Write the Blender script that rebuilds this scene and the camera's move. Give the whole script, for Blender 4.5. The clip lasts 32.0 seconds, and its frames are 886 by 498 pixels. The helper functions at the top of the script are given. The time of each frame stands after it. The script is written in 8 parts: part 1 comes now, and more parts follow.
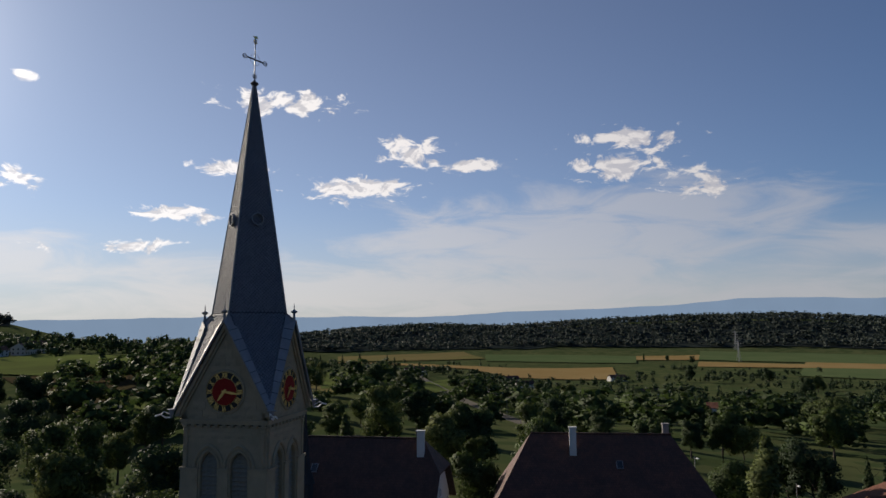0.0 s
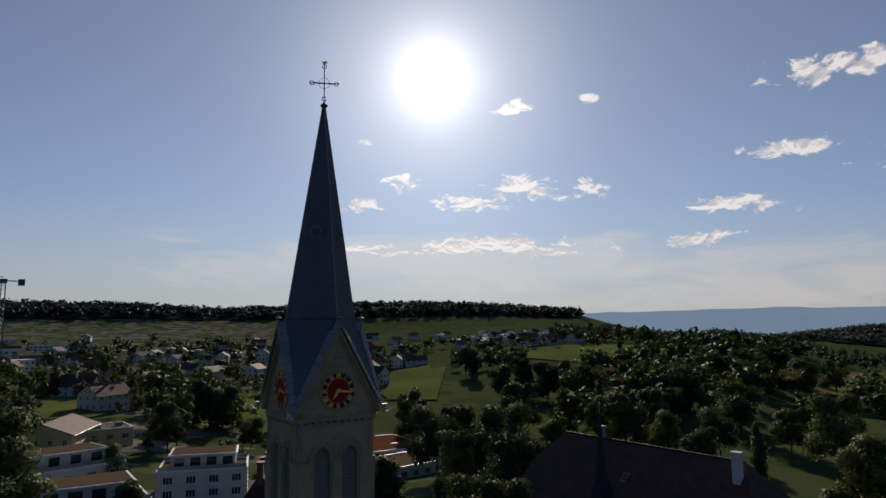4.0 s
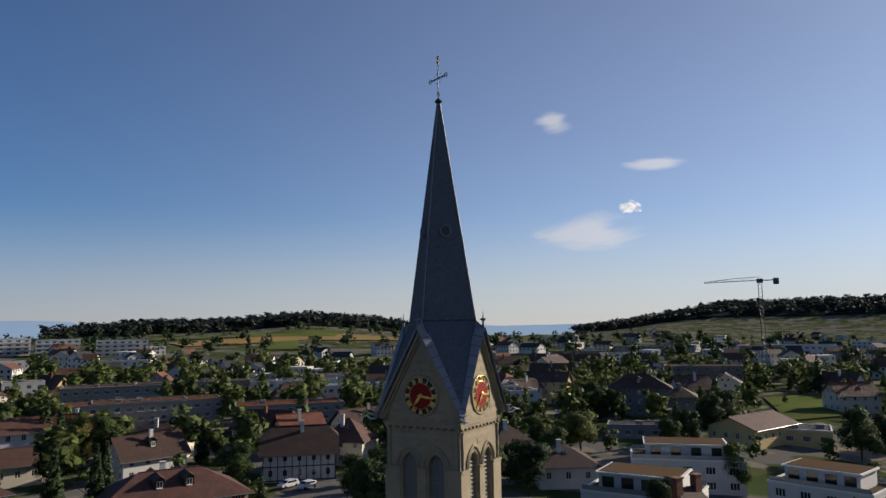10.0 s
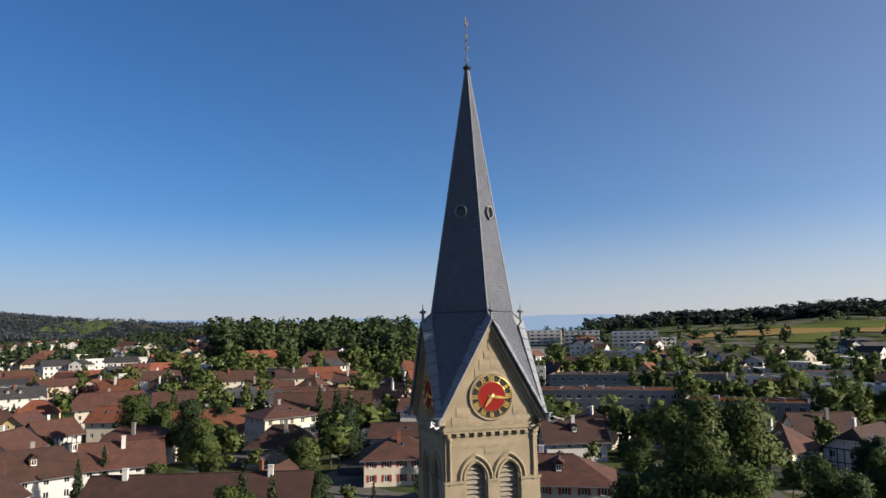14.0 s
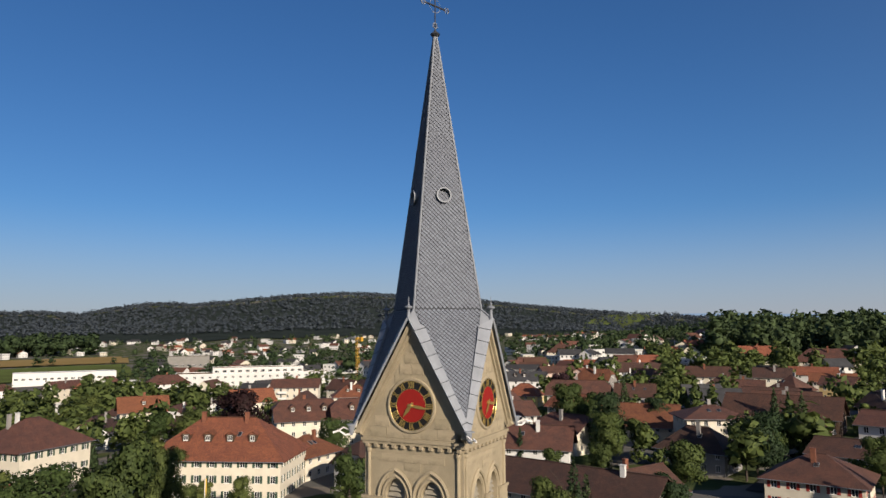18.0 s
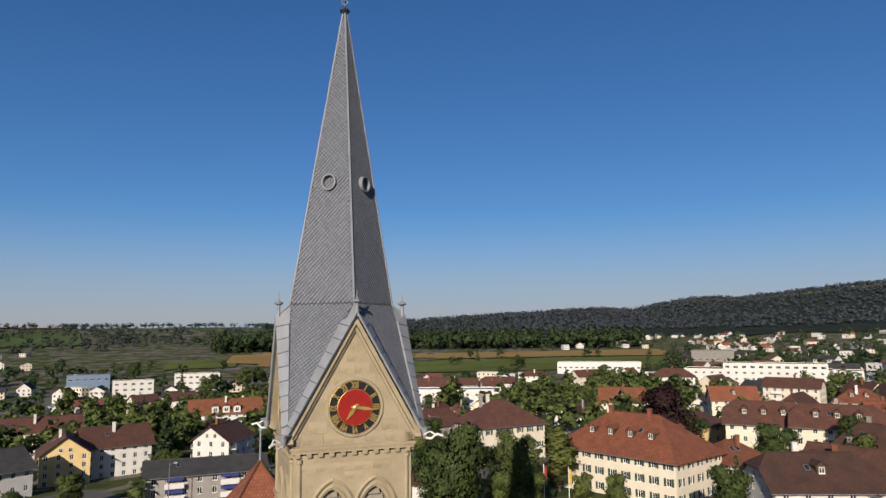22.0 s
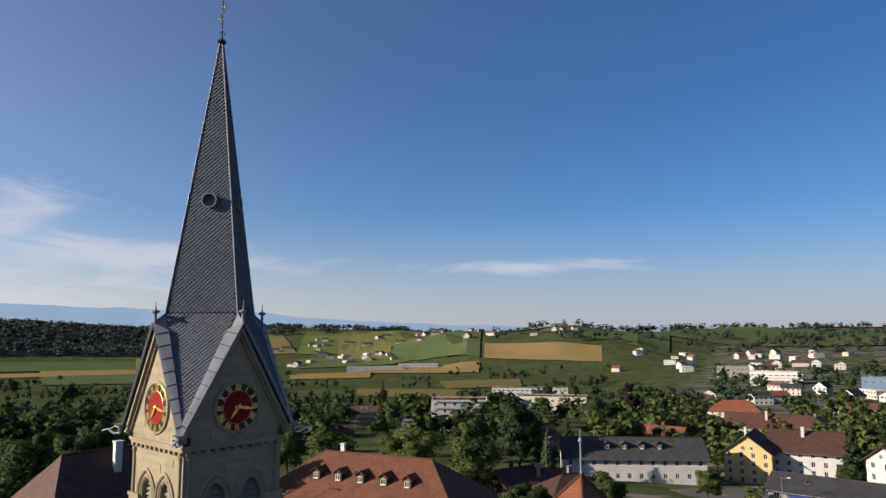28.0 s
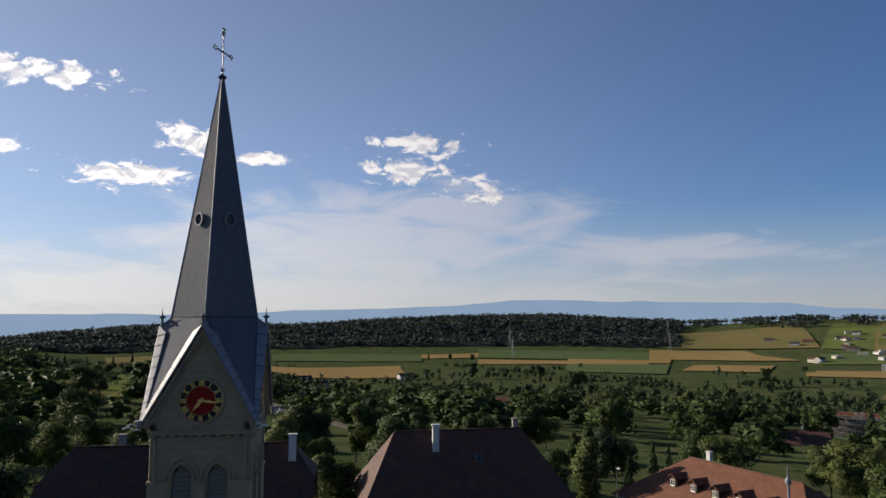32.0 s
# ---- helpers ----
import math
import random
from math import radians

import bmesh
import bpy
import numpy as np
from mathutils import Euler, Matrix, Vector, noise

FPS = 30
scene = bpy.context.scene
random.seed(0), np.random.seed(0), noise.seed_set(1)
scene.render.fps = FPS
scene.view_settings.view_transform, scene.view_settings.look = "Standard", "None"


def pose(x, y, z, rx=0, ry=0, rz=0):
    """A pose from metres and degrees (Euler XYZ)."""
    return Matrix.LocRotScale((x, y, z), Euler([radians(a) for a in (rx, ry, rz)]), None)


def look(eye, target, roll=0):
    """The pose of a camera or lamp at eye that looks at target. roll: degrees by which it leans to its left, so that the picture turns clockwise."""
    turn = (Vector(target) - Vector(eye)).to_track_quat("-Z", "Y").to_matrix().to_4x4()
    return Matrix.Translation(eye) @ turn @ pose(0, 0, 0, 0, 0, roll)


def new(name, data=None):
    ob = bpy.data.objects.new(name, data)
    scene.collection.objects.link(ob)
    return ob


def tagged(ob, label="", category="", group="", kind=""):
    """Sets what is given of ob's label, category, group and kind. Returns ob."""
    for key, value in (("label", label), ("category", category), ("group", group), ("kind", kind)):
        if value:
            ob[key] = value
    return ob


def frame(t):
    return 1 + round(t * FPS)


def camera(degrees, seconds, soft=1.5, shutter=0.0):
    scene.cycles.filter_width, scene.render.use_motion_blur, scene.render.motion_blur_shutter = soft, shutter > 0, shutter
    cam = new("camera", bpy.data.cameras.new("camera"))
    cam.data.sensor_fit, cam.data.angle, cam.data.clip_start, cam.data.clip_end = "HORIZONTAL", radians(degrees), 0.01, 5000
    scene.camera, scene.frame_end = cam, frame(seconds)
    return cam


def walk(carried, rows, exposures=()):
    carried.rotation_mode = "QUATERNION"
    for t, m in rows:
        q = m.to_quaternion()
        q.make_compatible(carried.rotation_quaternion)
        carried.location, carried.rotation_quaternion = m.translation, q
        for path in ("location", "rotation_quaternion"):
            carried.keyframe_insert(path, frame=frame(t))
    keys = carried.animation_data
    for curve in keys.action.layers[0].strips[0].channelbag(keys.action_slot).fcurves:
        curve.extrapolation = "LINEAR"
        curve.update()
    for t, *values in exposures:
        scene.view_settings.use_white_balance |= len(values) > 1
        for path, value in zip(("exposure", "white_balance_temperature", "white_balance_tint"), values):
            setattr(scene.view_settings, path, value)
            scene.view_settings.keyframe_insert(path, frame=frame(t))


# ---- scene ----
cam = camera(65.41, 32.0)
PATH = [
    (0, (40.090, 20.546, 27.104), (38.143, 20.152, 27.337), -0.50),
    (0.5, (38.446, 24.037, 27.139), (36.545, 23.461, 27.375), -0.56),
    (1, (36.660, 27.542, 27.343), (34.826, 26.778, 27.572), -0.43),
    (1.5, (34.563, 30.850, 27.371), (32.809, 29.917, 27.601), -0.39),
    (2, (32.219, 34.020, 27.434), (30.558, 32.929, 27.660), -0.35),
    (2.5, (29.395, 36.917, 27.546), (27.853, 35.663, 27.769), -0.51),
    (3, (26.389, 39.526, 27.635), (24.974, 38.129, 27.857), -0.48),
    (3.5, (23.105, 41.765, 27.713), (21.834, 40.237, 27.933), -0.44),
    (4, (19.554, 43.602, 27.782), (18.438, 41.957, 28.001), -0.35),
    (4.5, (15.853, 45.087, 27.838), (14.903, 43.342, 28.056), -0.26),
    (5, (12.044, 46.226, 27.878), (11.267, 44.397, 28.094), -0.17),
    (5.5, (8.160, 47.029, 27.897), (7.564, 45.132, 28.113), -0.11),
    (6, (4.376, 47.577, 27.897), (3.964, 45.632, 28.111), -0.31),
    (6.5, (0.532, 47.476, 27.981), (0.311, 45.499, 28.192), -0.50),
    (7, (-3.261, 47.718, 27.804), (-3.299, 45.730, 28.016), -0.44),
    (7.5, (-6.826, 47.073, 27.879), (-6.688, 45.089, 28.090), -0.37),
    (8, (-10.159, 45.996, 27.692), (-9.848, 44.032, 27.911), -0.71),
    (8.5, (-13.589, 44.780, 27.563), (-13.102, 42.854, 27.789), -0.84),
    (9, (-16.815, 43.370, 27.627), (-16.156, 41.495, 27.854), -0.98),
    (9.5, (-19.905, 41.474, 27.638), (-19.068, 39.672, 27.866), -0.91),
    (10, (-22.856, 39.398, 27.661), (-21.865, 37.677, 27.894), -0.95),
    (10.5, (-25.767, 36.867, 27.679), (-24.623, 35.245, 27.914), -1.06),
    (11, (-28.508, 34.126, 27.649), (-27.211, 32.622, 27.884), -1.16),
    (11.5, (-31.050, 31.153, 27.591), (-29.622, 29.772, 27.823), -1.27),
    (12, (-33.121, 27.839, 27.549), (-31.581, 26.583, 27.782), -1.17),
    (12.5, (-34.927, 24.477, 27.506), (-33.267, 23.387, 27.743), -1.28),
    (13, (-36.419, 20.898, 27.408), (-34.666, 19.963, 27.646), -1.28),
    (13.5, (-37.569, 17.232, 27.309), (-35.733, 16.474, 27.544), -1.29),
    (14, (-38.340, 13.404, 27.201), (-36.440, 12.826, 27.437), -1.09),
    (14.5, (-38.876, 9.590, 27.095), (-36.928, 9.203, 27.332), -0.90),
    (15, (-38.944, 5.801, 27.094), (-36.969, 5.590, 27.332), -0.80),
    (15.5, (-38.665, 2.068, 27.117), (-36.679, 2.032, 27.356), -0.70),
    (16, (-38.049, -1.613, 27.154), (-36.068, -1.477, 27.393), -0.61),
    (16.5, (-37.096, -5.246, 27.193), (-35.135, -4.937, 27.433), -0.54),
    (17, (-35.838, -9.011, 27.171), (-33.920, -8.495, 27.411), -0.36),
    (17.5, (-34.069, -12.534, 27.224), (-32.208, -11.840, 27.459), -0.37),
    (18, (-32.093, -15.921, 27.153), (-30.306, -15.056, 27.389), -0.38),
    (18.5, (-29.760, -19.138, 27.125), (-28.078, -18.082, 27.363), -0.39),
    (19, (-27.183, -22.106, 27.095), (-25.602, -20.906, 27.332), -0.40),
    (19.5, (-24.311, -24.724, 27.084), (-22.847, -23.382, 27.320), -0.45),
    (20, (-21.184, -27.015, 27.055), (-19.852, -25.540, 27.288), -0.50),
    (20.5, (-17.884, -29.039, 27.018), (-16.699, -27.444, 27.252), -0.65),
    (21, (-14.391, -30.668, 27.034), (-13.370, -28.965, 27.265), -0.60),
    (21.5, (-10.846, -32.050, 27.000), (-9.992, -30.256, 27.231), -0.65),
    (22, (-7.157, -33.064, 27.036), (-6.460, -31.203, 27.266), -0.50),
    (22.5, (-3.410, -33.731, 27.024), (-2.892, -31.812, 27.256), -0.55),
    (23, (0.381, -34.065, 27.110), (0.711, -32.106, 27.342), -0.51),
    (23.5, (4.107, -33.938, 27.054), (4.266, -31.959, 27.292), -0.57),
    (24, (7.867, -33.485, 27.106), (7.844, -31.499, 27.347), -0.42),
    (24.5, (11.529, -32.655, 27.148), (11.328, -30.681, 27.392), -0.38),
    (25, (15.103, -31.561, 27.271), (14.728, -29.612, 27.517), -0.34),
    (25.5, (18.447, -30.024, 27.162), (17.884, -28.120, 27.408), -0.60),
    (26, (21.728, -28.216, 27.089), (20.990, -26.374, 27.335), -0.69),
    (26.5, (24.967, -26.186, 27.075), (24.071, -24.415, 27.320), -0.55),
    (27, (28.061, -23.897, 27.099), (27.016, -22.210, 27.344), -0.35),
    (27.5, (30.895, -21.360, 27.143), (29.699, -19.776, 27.387), -0.25),
    (28, (33.442, -18.558, 27.190), (32.100, -17.094, 27.432), -0.25),
    (28.5, (35.933, -15.641, 27.314), (34.459, -14.310, 27.552), -0.08),
    (29, (37.977, -12.463, 27.383), (36.406, -11.247, 27.620), -0.11),
    (29.5, (39.851, -9.133, 27.413), (38.178, -8.063, 27.647), -0.04),
    (30, (41.325, -5.591, 27.486), (39.561, -4.678, 27.717), 0.03),
    (30.5, (42.409, -1.920, 27.516), (40.565, -1.181, 27.750), 0.10),
    (31, (42.833, 1.782, 27.608), (40.929, 2.349, 27.840), -0.07),
    (31.5, (42.890, 5.458, 27.671), (40.942, 5.856, 27.898), -0.13),
    (32, (42.724, 9.110, 27.584), (40.750, 9.325, 27.810), -0.30),
]
walk(cam, [(t, look(eye, target, roll)) for t, eye, target, roll in PATH], exposures=[(0, 0.38), (2, 0.13), (3, 0.03), (6, 0.05), (8, 0.27), (10, 0.65), (12, 0.92), (13, 1.03), (17, 0.84), (19, 0.67), (23, 0.67), (25, 0.77), (28, 0.95), (29, 0.93), (31, 0.84), (32, 0.68)])

# ---- world and sun ----
SUN_AZ, SUN_EL = radians(236.6), radians(20.2)
SUN_DIR = Vector((math.cos(SUN_AZ) * math.cos(SUN_EL), math.sin(SUN_AZ) * math.cos(SUN_EL), math.sin(SUN_EL)))


def node(tree, kind, **values):
    n = tree.nodes.new(kind)
    for key, value in values.items():
        if key.startswith("i_"):
            n.inputs[key[2:].replace("_", " ")].default_value = value
        else:
            setattr(n, key, value)
    return n


def calc(tree, op, a, b=None, c=None, clamp=False):
    n = tree.nodes.new("ShaderNodeMath")
    n.operation, n.use_clamp = op, clamp
    for k, v in enumerate((a, b, c)):
        if v is None:
            continue
        if isinstance(v, (int, float)):
            n.inputs[k].default_value = v
        else:
            tree.links.new(v, n.inputs[k])
    return n.outputs[0]


def ramp01(tree, v, lo, hi):
    n = tree.nodes.new("ShaderNodeMapRange")
    n.interpolation_type = "SMOOTHSTEP"
    tree.links.new(v, n.inputs["Value"])
    n.inputs["From Min"].default_value, n.inputs["From Max"].default_value = lo, hi
    return n.outputs["Result"]


def mixcol(tree, fac, a, b, blend="MIX"):
    n = tree.nodes.new("ShaderNodeMix")
    n.data_type, n.blend_type = "RGBA", blend
    for sock, v in ((n.inputs["Factor"], fac), (n.inputs["A"], a), (n.inputs["B"], b)):
        if isinstance(v, (int, float)):
            sock.default_value = v
        elif isinstance(v, (tuple, list)):
            sock.default_value = (*v[:3], 1)
        else:
            tree.links.new(v, sock)
    return n.outputs["Result"]


# clouds: bearing, height, half width and half height in degrees
PUFFS = [(204, 18.3, 6.5, 1.1), (198.6, 11.6, 5.0, 1.2), (193.9, 14.5, 3.6, 1.3), (188.7, 13.5, 3.2, 0.7), (176.8, 13.1, 5.2, 1.2), (175.8, 15.2, 4.5, 0.9),
         (170.9, 11.5, 3.0, 1.4), (212.9, 9.1, 3.8, 0.8), (208, 12.9, 3.2, 0.7), (223.8, 11, 1.8, 0.9), (223.5, 18.1, 1.3, 0.5), (228.7, 11.1, 4.8, 1.1)]
PUFFS += [(238.8, 11.9, 1.6, 0.9), (242.6, 10, 2.5, 0.7), (242.7, 15.2, 1.0, 0.5), (230.2, 17.5, 1.5, 0.7), (234.1, 9.9, 3.0, 0.8), (231.7, 6.4, 9.0, 0.9),
          (243.4, 6.2, 3.0, 0.6), (215.9, 6.6, 4.0, 0.6), (284.5, 9.6, 0.9, 0.5)]
VEILS = [(181.3, 6.8, 19, 5.0), (193.2, 3.0, 40, 3.0), (232.7, 5.0, 26, 2.6), (156.4, 6.0, 12, 1.6), (288.2, 7.4, 4.0, 1.6), (282.3, 12.9, 2.2, 0.5), (290.5, 16.8, 1.4, 0.9), (126, 5.4, 11, 0.75), (172, 9.5, 12, 2.6)]


def build_world():
    w = bpy.data.worlds.new("sky")
    scene.world = w
    w.use_nodes = True
    nt = w.node_tree
    nt.nodes.clear()
    sky = node(nt, "ShaderNodeTexSky", sky_type="NISHITA", sun_disc=False, sun_elevation=SUN_EL,
               sun_rotation=radians(90) - SUN_AZ, altitude=500, air_density=1.0, dust_density=0.15, ozone_density=2.5)
    co = node(nt, "ShaderNodeTexCoord").outputs["Generated"]
    sep = node(nt, "ShaderNodeSeparateXYZ")
    nt.links.new(co, sep.inputs[0])
    up = sep.outputs["Z"]
    # bearing and height in degrees, counted from due west
    az = calc(nt, "MULTIPLY", calc(nt, "ARCTAN2", calc(nt, "MULTIPLY", sep.outputs["Y"], -1.0), calc(nt, "MULTIPLY", sep.outputs["X"], -1.0)), 57.2958)
    el = calc(nt, "MULTIPLY", calc(nt, "ARCSINE", up), 57.2958)
    at = node(nt, "ShaderNodeCombineXYZ")
    nt.links.new(az, at.inputs["X"])
    nt.links.new(el, at.inputs["Y"])

    def grain(sx, sy, detail, rough, wander=0.0):
        mp = node(nt, "ShaderNodeVectorMath", operation="MULTIPLY")
        nt.links.new(at.outputs[0], mp.inputs[0])
        mp.inputs[1].default_value = (sx, sy, 1)
        n = node(nt, "ShaderNodeTexNoise", i_Scale=1.0, i_Detail=detail, i_Roughness=rough, i_Distortion=wander)
        nt.links.new(mp.outputs[0], n.inputs["Vector"])
        return n.outputs["Fac"]

    def nearness(patches):
        """1 in the heart of the nearest cloud, 0 on its rim, negative outside."""
        best = None
        for a, e, w, h in patches:
            d = node(nt, "ShaderNodeVectorMath", operation="SUBTRACT")
            nt.links.new(at.outputs[0], d.inputs[0])
            d.inputs[1].default_value = (a - 180, e, 0)
            q = node(nt, "ShaderNodeVectorMath", operation="MULTIPLY")
            nt.links.new(d.outputs[0], q.inputs[0])
            q.inputs[1].default_value = (1 / w, 1 / h, 0)
            ln = node(nt, "ShaderNodeVectorMath", operation="LENGTH")
            nt.links.new(q.outputs[0], ln.inputs[0])
            best = ln.outputs["Value"] if best is None else calc(nt, "MINIMUM", best, ln.outputs["Value"])
        return calc(nt, "SUBTRACT", 1.0, best)

    billow = grain(0.42, 0.8, 9.0, 0.62, 0.5)
    lifted = grain(0.42, 0.78, 4.0, 0.55, 0.5)
    puff = nearness(PUFFS)
    puff = calc(nt, "ADD", puff, calc(nt, "MULTIPLY", calc(nt, "SUBTRACT", billow, 0.52), 4.2))
    puff = ramp01(nt, puff, 0.05, 0.55)
    thin = calc(nt, "ADD", nearness(VEILS), calc(nt, "MULTIPLY", calc(nt, "SUBTRACT", grain(0.11, 0.42, 7.0, 0.6, 0.8), 0.5), 2.6))
    veil = ramp01(nt, thin, -0.15, 0.75)
    dot = node(nt, "ShaderNodeVectorMath", operation="DOT_PRODUCT")
    nt.links.new(co, dot.inputs[0])
    dot.inputs[1].default_value = SUN_DIR
    # evening haze low down; the clear sky is brighter at right angles to the sun than the model has it
    tint = mixcol(nt, 1.0, sky.outputs[0], (0.76, 1.08, 1.48), "MULTIPLY")
    side_on = calc(nt, "SUBTRACT", 0.98, calc(nt, "MULTIPLY", calc(nt, "MULTIPLY", dot.outputs["Value"], dot.outputs["Value"]), 0.28))
    side_on = calc(nt, "MULTIPLY", side_on, calc(nt, "ADD", calc(nt, "MULTIPLY", ramp01(nt, dot.outputs["Value"], -0.15, 0.85), 0.22), 1.08))
    s3 = node(nt, "ShaderNodeCombineXYZ")
    for k in "XYZ":
        nt.links.new(side_on, s3.inputs[k])
    tint = mixcol(nt, 1.0, tint, s3.outputs[0], "MULTIPLY")
    pale = node(nt, "ShaderNodeHueSaturation")
    nt.links.new(calc(nt, "SUBTRACT", 1.06, calc(nt, "MULTIPLY", ramp01(nt, dot.outputs["Value"], -0.5, 0.95), 0.34)), pale.inputs["Saturation"])
    nt.links.new(tint, pale.inputs["Color"])
    tint = pale.outputs[0]
    low_air = calc(nt, "MULTIPLY", calc(nt, "SUBTRACT", 1.0, ramp01(nt, up, -0.02, 0.18)), 0.72)
    tint = mixcol(nt, low_air, tint, mixcol(nt, ramp01(nt, dot.outputs["Value"], -0.6, 0.7), (5.7, 5.6, 6.9), (9.6, 9.3, 9.2)))
    # cloud rims catch the light, their thick middles are greyer
    lit = ramp01(nt, calc(nt, "SUBTRACT", billow, lifted), -0.06, 0.05)
    toward = ramp01(nt, dot.outputs["Value"], 0.3, 0.95)
    col = mixcol(nt, calc(nt, "MULTIPLY", veil, 0.58), tint, mixcol(nt, toward, (8.6, 8.9, 9.6), (13.5, 13.2, 12.8)))
    col = mixcol(nt, calc(nt, "MULTIPLY", puff, 0.85), col, mixcol(nt, lit, mixcol(nt, toward, (9.4, 9.5, 10.2), (12.5, 12.3, 12.4)), mixcol(nt, toward, (13.0, 12.8, 12.6), (20.0, 19.5, 18.6))))
    # the glow of the sun
    d = calc(nt, "MAXIMUM", dot.outputs["Value"], 0.0)
    disc = calc(nt, "MULTIPLY", calc(nt, "POWER", d, 620.0), 17.0)
    halo = calc(nt, "MULTIPLY", calc(nt, "POWER", d, 90.0), 10.0)
    wide = calc(nt, "MULTIPLY", calc(nt, "POWER", d, 9.0), 3.0)
    glow = calc(nt, "ADD", disc, halo)
    g3 = node(nt, "ShaderNodeCombineXYZ")
    for k, s, q in (("X", 1.0, 0.82), ("Y", 0.97, 0.97), ("Z", 0.93, 1.12)):
        nt.links.new(calc(nt, "ADD", calc(nt, "MULTIPLY", glow, s), calc(nt, "MULTIPLY", wide, q)), g3.inputs[k])
    col = mixcol(nt, 1.0, col, g3.outputs[0], "ADD")
    col = mixcol(nt, 1.0, col, (0.822, 0.785, 0.778), "MULTIPLY")
    bg = node(nt, "ShaderNodeBackground", i_Strength=0.05)
    nt.links.new(col, bg.inputs["Color"])
    nt.links.new(bg.outputs[0], node(nt, "ShaderNodeOutputWorld").inputs["Surface"])


build_world()
sun = new("sun", bpy.data.lights.new("sun", "SUN"))
sun.data.energy, sun.data.angle, sun.data.color = 4.6, radians(0.53), (1.0, 0.87, 0.72)
sun.matrix_world = look(SUN_DIR * 300, (0, 0, 0))


# ---- materials ----
MATS = {}


def material(name, colour, rough=0.85, metal=0.0, scale=2.0, vary=0.25, fine=20.0, bump=0.15, second=None, spec=0.4, island=0.0, obj=0.0,
             stain=0.0, streak=False):
    """A surface with two scales of variation, fine relief, and a little difference from piece to piece."""
    if not metal:
        dim = 0.62 if max(colour) < 0.6 else 0.84
        colour, second = tuple(c * dim for c in colour), second and tuple(c * dim for c in second)
    m = bpy.data.materials.new(name)
    m.use_nodes = True
    nt = m.node_tree
    b = nt.nodes["Principled BSDF"]
    b.inputs["Metallic"].default_value = metal
    b.inputs["Specular IOR Level"].default_value = spec
    co = node(nt, "ShaderNodeTexCoord").outputs["Object"]
    if streak:
        mp = node(nt, "ShaderNodeMapping")
        mp.inputs["Scale"].default_value = (1, 1, 0.12)
        nt.links.new(co, mp.inputs["Vector"])
        vec = mp.outputs[0]
    else:
        vec = co
    n1 = node(nt, "ShaderNodeTexNoise", i_Scale=scale, i_Detail=4.0, i_Roughness=0.6)
    n2 = node(nt, "ShaderNodeTexNoise", i_Scale=fine, i_Detail=3.0, i_Roughness=0.65)
    nt.links.new(vec, n1.inputs["Vector"])
    nt.links.new(co, n2.inputs["Vector"])
    other = second or tuple(c * (1 - vary) for c in colour)
    col = mixcol(nt, ramp01(nt, n1.outputs["Fac"], 0.3, 0.7), colour, other)
    col = mixcol(nt, calc(nt, "MULTIPLY", n2.outputs["Fac"], vary), col, tuple(c * 0.45 for c in colour))
    if stain:
        n3 = node(nt, "ShaderNodeTexNoise", i_Scale=scale * 0.45, i_Detail=6.0, i_Roughness=0.7)
        nt.links.new(vec, n3.inputs["Vector"])
        col = mixcol(nt, calc(nt, "MULTIPLY", ramp01(nt, n3.outputs["Fac"], 0.52, 0.72), stain), col, tuple(c * 0.35 for c in colour))
    if island or obj:
        src = node(nt, "ShaderNodeNewGeometry").outputs["Random Per Island"] if island else node(nt, "ShaderNodeObjectInfo").outputs["Random"]
        hsv = node(nt, "ShaderNodeHueSaturation")
        amount = island or obj
        nt.links.new(calc(nt, "ADD", calc(nt, "MULTIPLY", src, 2 * amount), 1 - amount), hsv.inputs["Value"])
        nt.links.new(calc(nt, "ADD", calc(nt, "MULTIPLY", src, -0.05 * amount), 0.5 + 0.025 * amount), hsv.inputs["Hue"])
        nt.links.new(col, hsv.inputs["Color"])
        col = hsv.outputs[0]
    nt.links.new(col, b.inputs["Base Color"])
    nt.links.new(calc(nt, "ADD", calc(nt, "MULTIPLY", n2.outputs["Fac"], 0.2), rough - 0.1), b.inputs["Roughness"])
    if bump:
        bp = node(nt, "ShaderNodeBump", i_Strength=bump, i_Distance=0.05)
        nt.links.new(n2.outputs["Fac"], bp.inputs["Height"])
        nt.links.new(bp.outputs[0], b.inputs["Normal"])
    MATS[name] = m
    return m


